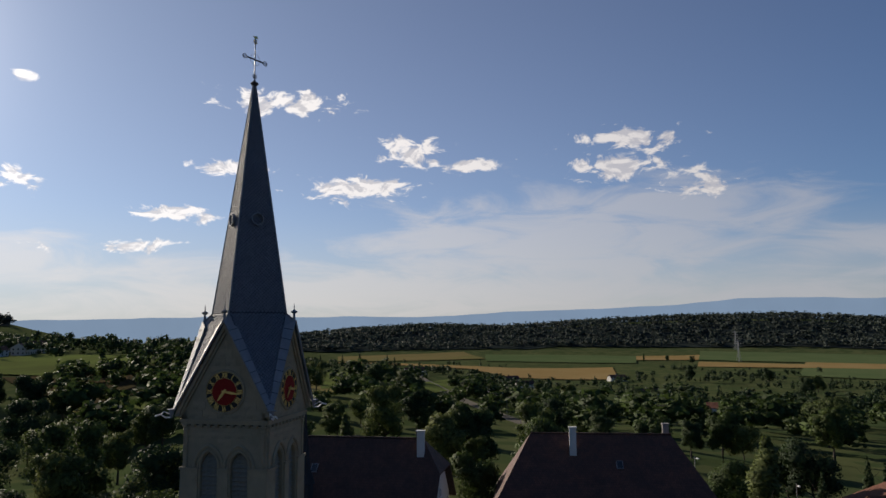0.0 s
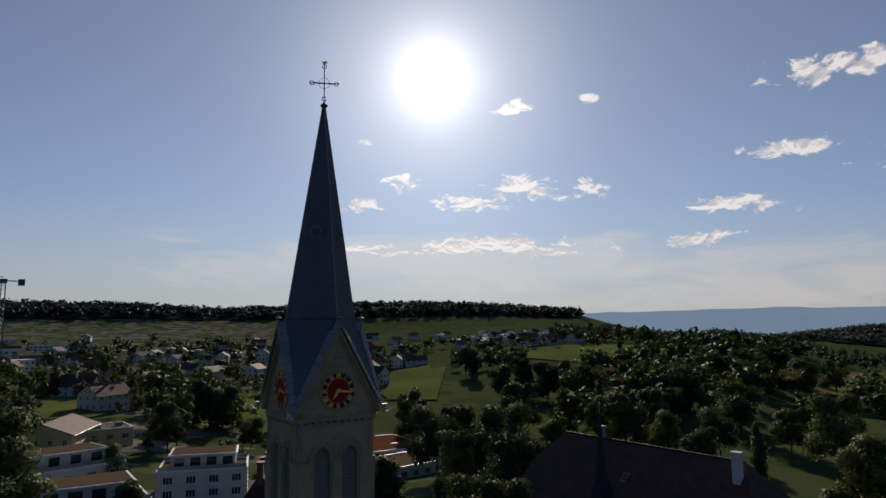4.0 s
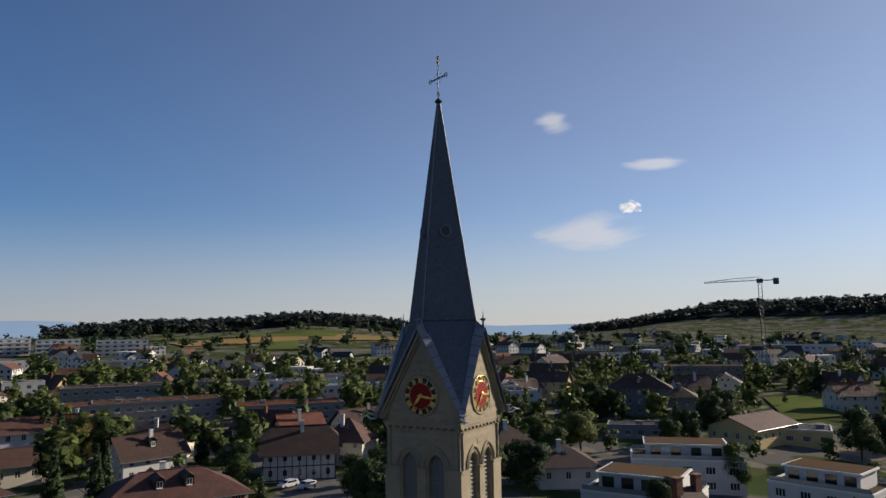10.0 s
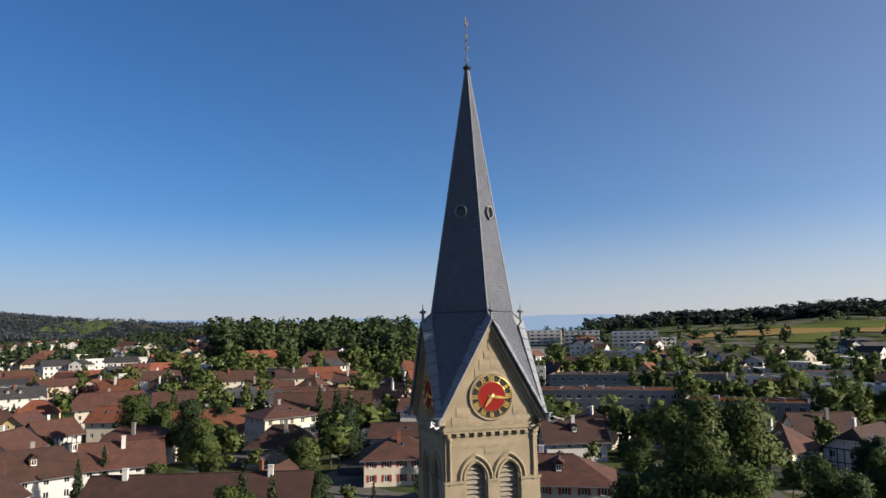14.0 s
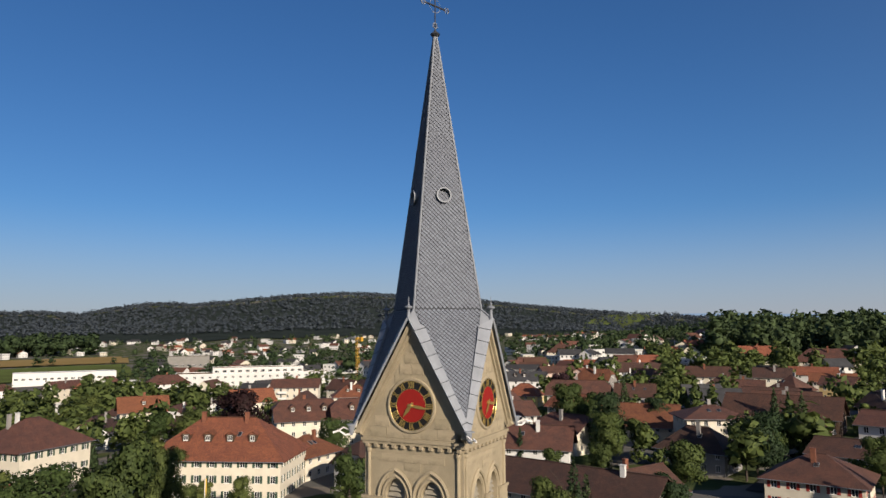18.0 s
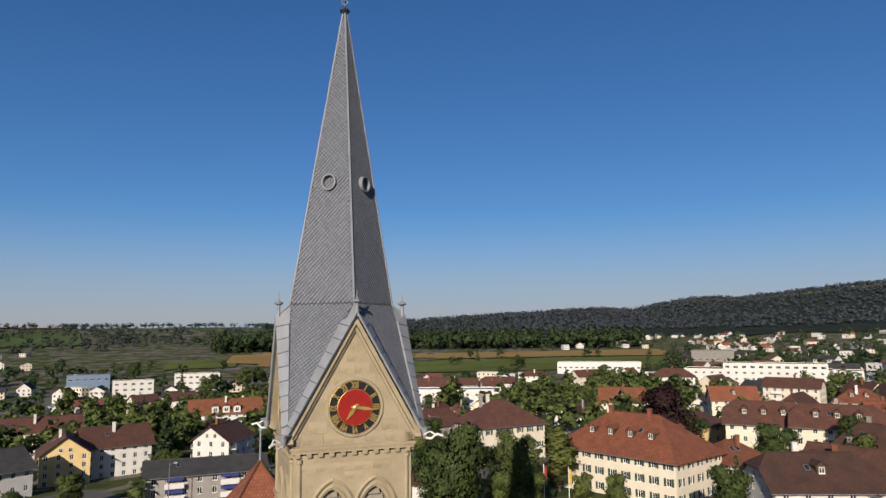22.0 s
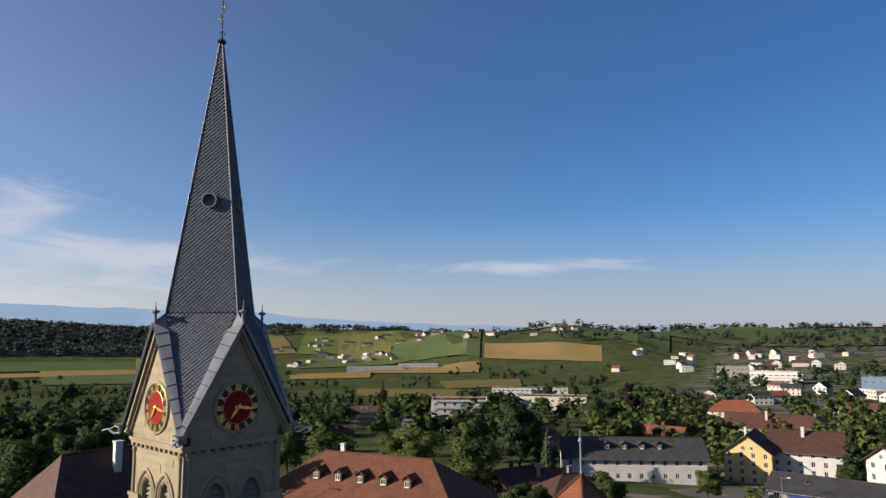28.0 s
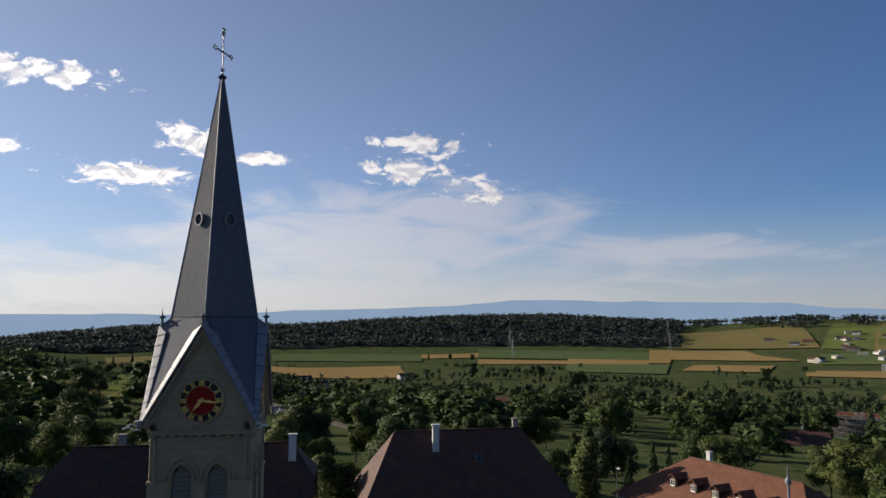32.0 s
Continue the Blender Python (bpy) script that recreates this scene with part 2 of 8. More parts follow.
def tile_material(name, colour, dark):
    """Clay tiles: courses across the slope and single tiles along it, as fine relief, with lichen and darker tiles."""
    m = material(name, colour, rough=0.8, scale=0.5, vary=0.35, fine=6.0, bump=0.0, second=dark, obj=0.18, stain=0.4)
    nt = m.node_tree
    b = nt.nodes["Principled BSDF"]
    uv = node(nt, "ShaderNodeUVMap").outputs[0]
    br = node(nt, "ShaderNodeTexBrick", offset=0.5)
    br.inputs["Scale"].default_value = 1.0
    br.inputs["Brick Width"].default_value, br.inputs["Row Height"].default_value = 0.3, 0.36
    br.inputs["Mortar Size"].default_value, br.inputs["Mortar Smooth"].default_value = 0.03, 0.3
    br.inputs["Color1"].default_value, br.inputs["Color2"].default_value, br.inputs["Mortar"].default_value = (1, 1, 1, 1), (0.62, 0.62, 0.62, 1), (0.4, 0.4, 0.4, 1)
    nt.links.new(uv, br.inputs["Vector"])
    old = b.inputs["Base Color"].links[0].from_socket
    nt.links.new(mixcol(nt, 0.8, old, br.outputs["Color"], "MULTIPLY"), b.inputs["Base Color"])
    bp = node(nt, "ShaderNodeBump", i_Strength=0.5, i_Distance=0.05)
    nt.links.new(br.outputs["Fac"], bp.inputs["Height"])
    bp.invert = True
    nt.links.new(bp.outputs[0], b.inputs["Normal"])
    return m


def leaf_material(name, colour, second, island=0.35):
    colour, second = tuple(c * 1.3 for c in colour), tuple(c * 1.3 for c in second)
    m = material(name, colour, rough=0.75, scale=0.35, vary=0.3, fine=3.0, bump=0.0, second=second, island=island, spec=0.25)
    nt = m.node_tree
    b = nt.nodes["Principled BSDF"]
    info = node(nt, "ShaderNodeObjectInfo").outputs["Random"]
    hsv = node(nt, "ShaderNodeHueSaturation")
    nt.links.new(b.inputs["Base Color"].links[0].from_socket, hsv.inputs["Color"])
    nt.links.new(calc(nt, "ADD", calc(nt, "MULTIPLY", info, 0.6), 0.7), hsv.inputs["Value"])
    nt.links.new(calc(nt, "ADD", calc(nt, "MULTIPLY", info, -0.04), 0.52), hsv.inputs["Hue"])
    nt.links.new(hsv.outputs[0], b.inputs["Base Color"])
    b.inputs["Subsurface Weight"].default_value = 0.0
    tr = node(nt, "ShaderNodeBsdfTranslucent")
    nt.links.new(hsv.outputs[0], tr.inputs["Color"])
    mx = node(nt, "ShaderNodeMixShader")
    mx.inputs[0].default_value = 0.32
    nt.links.new(b.outputs[0], mx.inputs[1])
    nt.links.new(tr.outputs[0], mx.inputs[2])
    nt.links.new(mx.outputs[0], nt.nodes["Material Output"].inputs["Surface"])
    return m


material("sandstone", (0.50, 0.415, 0.275), scale=1.2, vary=0.22, fine=14, bump=0.25, stain=0.35, obj=0.10)
material("car_white", (0.7, 0.7, 0.7), rough=0.25, scale=2, vary=0.03, bump=0.0)
material("car_dark", (0.03, 0.035, 0.045), rough=0.22, scale=2, vary=0.1, bump=0.0)
material("car_red", (0.35, 0.03, 0.03), rough=0.25, scale=2, vary=0.05, bump=0.0)
material("rubber", (0.02, 0.02, 0.02), rough=0.9)
material("flag_red", (0.55, 0.04, 0.03), rough=0.8)
material("flag_yellow", (0.65, 0.42, 0.05), rough=0.8)
material("crane_yellow", (0.6, 0.33, 0.03), rough=0.5)
material("sandstone_plain", (0.48, 0.40, 0.265), scale=0.8, vary=0.22, fine=14, bump=0.25, stain=0.45)
material("mortar", (0.40, 0.33, 0.22), scale=3, fine=30)
material("slate", (0.205, 0.222, 0.26), rough=0.75, scale=0.4, vary=0.07, fine=10, bump=0.05, island=0.10, spec=0.12)
material("zinc", (0.20, 0.215, 0.24), rough=0.62, metal=0.1, scale=1.0, vary=0.2, fine=9, bump=0.05, stain=0.2)
material("slate_gap_shade", (0.075, 0.08, 0.09), rough=0.9, scale=2, vary=0.2, spec=0.1)
material("lead_dark", (0.06, 0.065, 0.075), rough=0.5, metal=0.5, scale=3, vary=0.3)
material("gold", (0.80, 0.57, 0.19), rough=0.38, metal=0.88, scale=4, vary=0.15, bump=0.03)
material("dial_red", (0.36, 0.024, 0.02), rough=0.7, scale=2.5, vary=0.15, fine=15, bump=0.03, spec=0.1)
material("dial_black", (0.012, 0.012, 0.013), rough=0.5, scale=3, vary=0.3, bump=0.02)
material("louvre", (0.42, 0.38, 0.30), rough=0.8, scale=3, vary=0.3, stain=0.3)
material("inside_shade", (0.02, 0.019, 0.018), rough=0.95, vary=0.3)
material("plaster_white", (0.60, 0.59, 0.565), scale=0.5, vary=0.08, fine=12, bump=0.05, stain=0.12, obj=0.06)
material("plaster_cream", (0.62, 0.565, 0.455), scale=0.5, vary=0.1, fine=12, bump=0.05, stain=0.12, obj=0.08)
material("plaster_yellow", (0.64, 0.48, 0.22), scale=0.5, vary=0.1, fine=12, bump=0.05, stain=0.15, obj=0.06)
material("plaster_pink", (0.60, 0.44, 0.38), scale=0.5, vary=0.1, fine=12, bump=0.05, stain=0.12, obj=0.06)
material("plaster_grey", (0.34, 0.32, 0.30), scale=0.5, vary=0.12, fine=12, bump=0.05, stain=0.15, obj=0.08)
material("concrete", (0.30, 0.285, 0.26), scale=0.7, vary=0.18, fine=10, bump=0.1, stain=0.3)
material("timber", (0.11, 0.065, 0.038), scale=1.5, vary=0.35, fine=16, bump=0.2, obj=0.15, streak=True)
material("bark", (0.10, 0.075, 0.055), scale=4, vary=0.4, fine=22, bump=0.5, streak=True)
material("trim_white", (0.74, 0.73, 0.70), rough=0.6, scale=3, vary=0.08)
material("shutter_green", (0.05, 0.10, 0.065), rough=0.6, scale=4, vary=0.2)
material("shutter_red", (0.42, 0.05, 0.035), rough=0.6, scale=4, vary=0.2)
material("shutter_blue", (0.06, 0.12, 0.30), rough=0.6, scale=4, vary=0.2)
material("awning", (0.55, 0.33, 0.18), rough=0.8, scale=2, vary=0.2)
material("awning_blue", (0.05, 0.07, 0.30), rough=0.8, scale=2, vary=0.2)
material("metal_grey", (0.26, 0.27, 0.28), rough=0.45, metal=0.6, scale=2, vary=0.2)
material("asphalt", (0.075, 0.075, 0.078), scale=0.15, vary=0.3, fine=5, bump=0.1, spec=0.15)
material("gravel", (0.22, 0.20, 0.17), scale=0.4, vary=0.3, fine=6, bump=0.3, spec=0.03)
material("flat_roof", (0.17, 0.145, 0.10), scale=0.25, vary=0.35, fine=4, bump=0.2, second=(0.21, 0.12, 0.07), stain=0.3, spec=0.0)
material("flat_roof_red", (0.23, 0.085, 0.045), scale=0.25, vary=0.3, fine=4, bump=0.2, second=(0.17, 0.085, 0.045), stain=0.3, spec=0.0)
material("slate_roof", (0.085, 0.085, 0.09), rough=0.85, scale=0.5, vary=0.3, fine=6, bump=0.2, obj=0.2, spec=0.08)
material("brick_chimney", (0.30, 0.11, 0.06), scale=2, vary=0.35, fine=12, bump=0.3)
material("steel_red", (0.32, 0.05, 0.03), rough=0.5, metal=0.2, scale=3)
material("crane_paint", (0.10, 0.11, 0.10), rough=0.5, metal=0.2, scale=3)
tile_material("tile_brown", (0.185, 0.078, 0.05), (0.115, 0.055, 0.04))
tile_material("tile_red", (0.36, 0.125, 0.058), (0.25, 0.085, 0.045))
tile_material("tile_orange", (0.42, 0.145, 0.068), (0.31, 0.105, 0.05))
tile_material("tile_dark", (0.135, 0.062, 0.042), (0.08, 0.042, 0.032))
leaf_material("leaves", (0.078, 0.115, 0.03), (0.055, 0.086, 0.024))
leaf_material("leaves_light", (0.12, 0.15, 0.04), (0.085, 0.115, 0.032))
leaf_material("leaves_dark", (0.058, 0.092, 0.034), (0.04, 0.066, 0.026))
leaf_material("leaves_copper", (0.045, 0.018, 0.02), (0.03, 0.014, 0.016))
# dark far foliage with a touch of air haze mixed into its colour
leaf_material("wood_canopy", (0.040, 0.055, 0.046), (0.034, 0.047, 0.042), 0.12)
# foliage of the big hill, paled and blued by haze put into its colour
leaf_material("hazy_canopy", (0.10, 0.128, 0.148), (0.09, 0.116, 0.134), 0.08)
# tone follows the average shading of the crowns above it
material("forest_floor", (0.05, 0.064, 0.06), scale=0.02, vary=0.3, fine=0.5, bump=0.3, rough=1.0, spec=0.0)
material("grass", (0.085, 0.112, 0.036), scale=0.02, vary=0.3, fine=0.6, bump=0.3, second=(0.06, 0.085, 0.03), stain=0.35, rough=1.0, spec=0.0)


def ground_material():
    """Lawns, hedged plots and paved yards among the houses of the town; grass beyond."""
    m = material("ground_mix", (0.13, 0.15, 0.065), scale=0.02, vary=0.3, fine=0.6, bump=0.3, second=(0.095, 0.115, 0.05), stain=0.35, rough=1.0, spec=0.0)
    nt = m.node_tree
    b = nt.nodes["Principled BSDF"]
    col = b.inputs["Base Color"].links[0].from_socket
    co = node(nt, "ShaderNodeTexCoord").outputs["Object"]
    sep = node(nt, "ShaderNodeSeparateXYZ")
    nt.links.new(co, sep.inputs[0])
    town = ramp01(nt, calc(nt, "ADD", sep.outputs["X"], calc(nt, "MULTIPLY", calc(nt, "ABSOLUTE", sep.outputs["Y"]), 0.35)), -50.0, 0.0)
    for scale, lo, hi, paint in ((0.06, 0.5, 0.56, (0.045, 0.062, 0.026)), (0.035, 0.53, 0.56, (0.115, 0.11, 0.102)), (0.09, 0.60, 0.63, (0.17, 0.15, 0.125))):
        n = node(nt, "ShaderNodeTexNoise", i_Scale=scale, i_Detail=2.0, i_Roughness=0.4)
        nt.links.new(co, n.inputs["Vector"])
        patch = ramp01(nt, n.outputs["Fac"], lo, hi)
        col = mixcol(nt, patch if scale == 0.06 else calc(nt, "MULTIPLY", patch, town), col, paint)
    nt.links.new(col, b.inputs["Base Color"])


ground_material()
material("meadow", (0.18, 0.23, 0.07), scale=0.015, vary=0.2, fine=0.5, bump=0.3, second=(0.125, 0.145, 0.055), rough=1.0, spec=0.0)
material("wheat", (0.40, 0.29, 0.13), scale=0.012, vary=0.15, fine=0.4, bump=0.3, second=(0.36, 0.25, 0.10), rough=1.0, spec=0.0)
material("stubble", (0.26, 0.21, 0.095), scale=0.012, vary=0.2, fine=0.4, bump=0.3, second=(0.20, 0.19, 0.075), rough=1.0, spec=0.0)
material("crop_green", (0.145, 0.19, 0.085), scale=0.012, vary=0.2, fine=0.4, bump=0.3, second=(0.115, 0.165, 0.07), rough=1.0, spec=0.0)
material("soil", (0.105, 0.082, 0.048), scale=0.015, vary=0.25, fine=0.5, bump=0.4, second=(0.085, 0.08, 0.04), rough=1.0, spec=0.0)


def glass_material():
    m = bpy.data.materials.new("window_glass")
    m.use_nodes = True
    b = m.node_tree.nodes["Principled BSDF"]
    b.inputs["Base Color"].default_value = (0.02, 0.024, 0.028, 1)
    b.inputs["Roughness"].default_value = 0.06
    b.inputs["Specular IOR Level"].default_value = 0.6
    MATS["window_glass"] = m


glass_material()


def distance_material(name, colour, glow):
    """Far mountains: a plain backdrop with the haze of the air put into its glowing colour."""
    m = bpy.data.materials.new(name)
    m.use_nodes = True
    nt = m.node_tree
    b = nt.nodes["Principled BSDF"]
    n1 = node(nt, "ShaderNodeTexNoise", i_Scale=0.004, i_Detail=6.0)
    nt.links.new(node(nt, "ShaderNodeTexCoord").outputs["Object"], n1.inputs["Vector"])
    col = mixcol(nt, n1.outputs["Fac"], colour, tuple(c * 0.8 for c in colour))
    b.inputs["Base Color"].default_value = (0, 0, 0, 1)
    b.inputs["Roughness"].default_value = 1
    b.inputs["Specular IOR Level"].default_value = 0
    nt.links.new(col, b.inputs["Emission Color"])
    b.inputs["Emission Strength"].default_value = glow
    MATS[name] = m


distance_material("far_haze_blue", (0.17, 0.235, 0.33), 1.0)


# ---- mesh helpers ----
def mesh_of(name, bm, *mats):
    me = bpy.data.meshes.new(name)
    bm.to_mesh(me)
    bm.free()
    for mt in mats:
        me.materials.append(MATS[mt])
    return me


def part(name, bm, mat, parent=None, label="", m=None):
    ob = new(name, mesh_of(name, bm, *((mat,) if isinstance(mat, str) else mat)))
    if parent is not None:
        ob.parent = parent
    if m is not None:
        ob.matrix_basis = m
    if label:
        ob["label"] = label
    return ob


def piece(name, me, parent, m):
    """One more object on a shared mesh."""
    ob = new(name, me)
    ob.parent = parent
    ob.matrix_basis = m
    return ob


def base(name, m, label, category, group="", kind=""):
    ob = new(name)
    ob.empty_display_size = 0.3
    ob.matrix_basis = m
    return tagged(ob, label, category, group, kind)


def box(bm, x0, x1, y0, y1, z0, z1, m=None, mi=0):
    vs = [bm.verts.new((x, y, z)) for z in (z0, z1) for y in (y0, y1) for x in (x0, x1)]
    if m is not None:
        for v in vs:
            v.co = m @ v.co
    for q in ((0, 2, 3, 1), (4, 5, 7, 6), (0, 1, 5, 4), (1, 3, 7, 5), (3, 2, 6, 7), (2, 0, 4, 6)):
        bm.faces.new([vs[k] for k in q]).material_index = mi


def boxed(*dims, bevel=0.0):
    bm = bmesh.new()
    box(bm, *dims)
    if bevel:
        bmesh.ops.bevel(bm, geom=list(bm.edges), offset=bevel, segments=1, affect="EDGES")
    return bm


def poly(bm, pts, mi=0):
    f = bm.faces.new([bm.verts.new(p) for p in pts])
    f.material_index = mi
    return f


def prism(bm, pts, off, mi=0):
    """A plate: the outline pts, thickened by the vector off."""
    a = [bm.verts.new(p) for p in pts]
    b = [bm.verts.new(Vector(p) + Vector(off)) for p in pts]
    n = len(a)
    bm.faces.new(a[::-1]).material_index = mi
    bm.faces.new(b).material_index = mi
    for k in range(n):
        bm.faces.new((a[k], a[(k + 1) % n], b[(k + 1) % n], b[k])).material_index = mi


def tube(bm, pts, r, n=8, closed=False, r_end=None):
    """A round bar along pts."""
    pts = [Vector(p) for p in pts]
    rings = []
    for k, p in enumerate(pts):
        if closed:
            d = pts[(k + 1) % len(pts)] - pts[k - 1]
        else:
            d = pts[min(k + 1, len(pts) - 1)] - pts[max(k - 1, 0)]
        q = d.to_track_quat("Z", "Y")
        rr = r if r_end is None else r + (r_end - r) * k / (len(pts) - 1)
        rings.append([bm.verts.new(p + q @ Vector((rr * math.cos(a), rr * math.sin(a), 0))) for a in (2 * math.pi * j / n for j in range(n))])
    for k in range(len(rings) - (0 if closed else 1)):
        a, b = rings[k], rings[(k + 1) % len(rings)]
        for j in range(n):
            bm.faces.new((a[j], a[(j + 1) % n], b[(j + 1) % n], b[j]))
    if not closed:
        bm.faces.new(rings[0][::-1])
        bm.faces.new(rings[-1])


def lathe(bm, prof, n=16, cx=0.0, cy=0.0):
    """A turned shape from a profile of radius and height."""
    rings = [[bm.verts.new((cx + r * math.cos(a), cy + r * math.sin(a), z)) for a in (2 * math.pi * j / n for j in range(n))] for r, z in prof]
    for a, b in zip(rings, rings[1:]):
        for j in range(n):
            bm.faces.new((a[j], a[(j + 1) % n], b[(j + 1) % n], b[j]))
    bm.faces.new(rings[0][::-1])
    bm.faces.new(rings[-1])


# ---- the lie of the land ----
RADII = (0, 40, 90, 160, 260, 400, 600, 900, 1300, 1800, 2400, 3200, 4300)
LAND = {
    -90: (-1, -2, -3, -3, -2, -2, 0, 4, 22, 72, 92, 92, 80),
    -60: (-1, -2, -3, -2.5, -1, 1, 8, 30, 50, 60, 60, 60, 60),
    -30: (-1, -2, -3.5, -3, -1, 4, 16, 46, 56, 50, 40, 40, 40),
    0: (-1, -2, -3.5, -3, 0, 8, 20, 25, 25, 10, 0, 0, 0),
    30: (-1, -2, -3, -4, -5, -7, -8, -8, -3, 18, 80, 195, 260),
    50: (-1, -2, -4, -7, -10.5, -12, -12, -11, -6, 8, 55, 150, 190),
    80: (-1, -2, -5, -10, -15, -17, -17, -14, -6, 0, 10, 40, 70),
    100: (-1, -2, -6, -11.5, -18.5, -22, -22, -18, -8, 5, 25, 50, 60),
    125: (-1, -3, -6, -10, -16, -26, -34, -38, -30, 5, 22, 30, 40),
    150: (-1, -3, -5, -9, -16, -28, -36, -40, -40, -25, 45, 70, 60),
    175: (-1, -2, -2, -5, -14, -26, -34, -40, -40, -20, 75, 90, 60),
    200: (-1, -1, -1, -2, -4, -6, -12, -24, -32, -30, 25, 60, 50),
    210: (-1, -1, -1, -1, 2, 9, 10, 4, 0, -5, 0, 20, 30),
    225: (-1, -1, -3.5, -9.5, -9, 0, 8, 15, 30, 60, 85, 90, 90),
    245: (-1, -2, -5, -10.5, -11.5, -9, -5, 2, 25, 75, 95, 90, 90),
}
# the skyline: bearing and height of the treetops on the crest
CREST = [(0, 70), (6.3, 88), (12.4, 115), (17.9, 140), (23.5, 172), (28.5, 184), (33.5, 206), (37.5, 195), (41.5, 176), (46, 145), (48.5, 156), (50.5, 143), (53.9, 102), (56.5, 113), (63.5, 97), (68.5, 86), (73.5, 68), (80.5, 52), (88.5, 60), (95.5, 57), (110.1, 54), (117.1, 42), (122, 60), (127, 44), (133.9, 48), (145.2, 62), (152.7, 49)]
CREST += [(158.3, 58), (163.8, 76), (173.4, 72), (180.3, 60), (186.2, 45), (193.2, 56), (201.1, 34), (206, 14), (209.5, -4), (213.9, 14), (220.8, 36), (223.8, 66), (230.7, 80), (236.6, 88), (247.3, 82), (253.2, 69), (260.1, 83), (269.4, 87), (277.7, 85), (281, 62), (285.6, 44), (289.6, 32), (301.7, 37), (304.7, 51), (311.5, 62), (318.3, 53), (325.2, 51), (330.1, 40), (339.8, 42), (360, 70)]
REACH = [(0, 2200), (6.3, 2600), (12.4, 3000), (66.5, 2900), (78.5, 2600), (100.5, 2500), (116.1, 1500), (130, 1500), (139.5, 2000), (154.6, 2200), (209, 2200), (218.8, 1700), (285.9, 1700), (295.1, 1150), (332, 1150), (343.7, 2000), (360, 2200)]
LAND_AZ = np.array(sorted(LAND) + [270.0])
LAND_Z = np.array([LAND[a] for a in sorted(LAND)] + [LAND[-90]], float)


def ground_z(x, y):
    """The height of the ground."""
    r, a = math.hypot(x, y), math.degrees(math.atan2(y, x))
    if a < -90:
        a += 360
    k = min(int(np.searchsorted(LAND_AZ, a, side="right")) - 1, len(LAND_AZ) - 2)
    f = (a - LAND_AZ[k]) / (LAND_AZ[k + 1] - LAND_AZ[k])
    f = f * f * (3 - 2 * f)
    z0, z1 = np.interp(r, RADII, LAND_Z[k]), np.interp(r, RADII, LAND_Z[k + 1])
    bumps = 0.0 if r < 500 else min((r - 500) / 1500, 1) * 7 * noise.noise((x / 420, y / 420, 0))
    z = float(z0 + (z1 - z0) * f + bumps)
    # up to the crest of the skyline, and gently down behind it
    d = a % 360
    far, tall = np.interp(d, *zip(*REACH)), np.interp(d, *zip(*CREST))
    if r > 250:
        z = min(z, 27 + (tall - 27) * min(r / far, 1) - 22 * min((r - 250) / 500, 1))
    w = min(max((r / far - 0.72) / 0.27, 0), 1)
    w = w * w * (3 - 2 * w)
    crest = tall - 16 - max(r - far, 0) * 0.03 + 3 * noise.noise((x / 160, y / 160, 8))
    return z + (crest - z) * w


# ---- large structure: ground ----
def build_ground():
    radii = [0, 8, 16, 25, 40, 55, 72, 90, 110, 135, 160, 195, 230, 270, 320, 380, 450, 530, 620, 720, 840, 980, 1140, 1320, 1520, 1750, 2000, 2300, 2650, 3050, 3500, 4000, 4500]
    n = 180
    verts, faces = [(0, 0, ground_z(0, 0))], []
    for r in radii[1:]:
        for k in range(n):
            a = 2 * math.pi * k / n
            x, y = r * math.cos(a), r * math.sin(a)
            verts.append((x, y, ground_z(x, y)))
    for k in range(n):
        faces.append((0, 1 + k, 1 + (k + 1) % n))
    for j in range(len(radii) - 2):
        o = 1 + j * n
        for k in range(n):
            faces.append((o + k, o + n + k, o + n + (k + 1) % n, o + (k + 1) % n))
    me = bpy.data.meshes.new("ground")
    me.from_pydata(verts, [], faces)
    me.materials.append(MATS["ground_mix"])
    for p in me.polygons:
        p.use_smooth = True
    tagged(new("ground", me), "green grassy ground of a hilly valley", "ground", kind="structure")


build_ground()


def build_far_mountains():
    """The chain at the far end of the valley, its haze painted blue, and the lower far hills all round."""
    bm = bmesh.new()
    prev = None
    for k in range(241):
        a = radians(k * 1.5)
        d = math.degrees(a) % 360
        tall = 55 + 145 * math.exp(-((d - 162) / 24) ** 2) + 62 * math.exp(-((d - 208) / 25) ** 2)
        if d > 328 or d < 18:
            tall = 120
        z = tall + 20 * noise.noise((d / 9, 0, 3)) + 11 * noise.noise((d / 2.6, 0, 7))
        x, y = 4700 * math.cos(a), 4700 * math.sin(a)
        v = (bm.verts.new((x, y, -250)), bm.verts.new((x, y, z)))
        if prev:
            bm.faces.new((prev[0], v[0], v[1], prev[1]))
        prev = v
    tagged(part("backdrop", bm, "far_haze_blue"), "mountain chain far behind the valley, blue with painted haze", "mountains", kind="structure")


build_far_mountains()

# ---- the church tower ----
SH = 2.62  # half width of the shaft
GF = 2.71  # plane of the gables
EZ, AZ = 22.31, 27.77  # foot and top of the gable roofs
ER, AR = 3.12, 2.97  # half spread of the eaves, reach of the gable tops
KZ, KR = 28.22, 2.47  # where the steep spire begins
TZ, TR = 43.0, 0.09  # top of the spire
DIAL_Z = 23.65
TURN = [Matrix.Rotation(radians(90 * k), 4, "Z") for k in range(4)]
tower = base("church_tower", pose(0, 0, 0), "sandstone church tower with four clock gables and slender grey slate spire", "church tower")


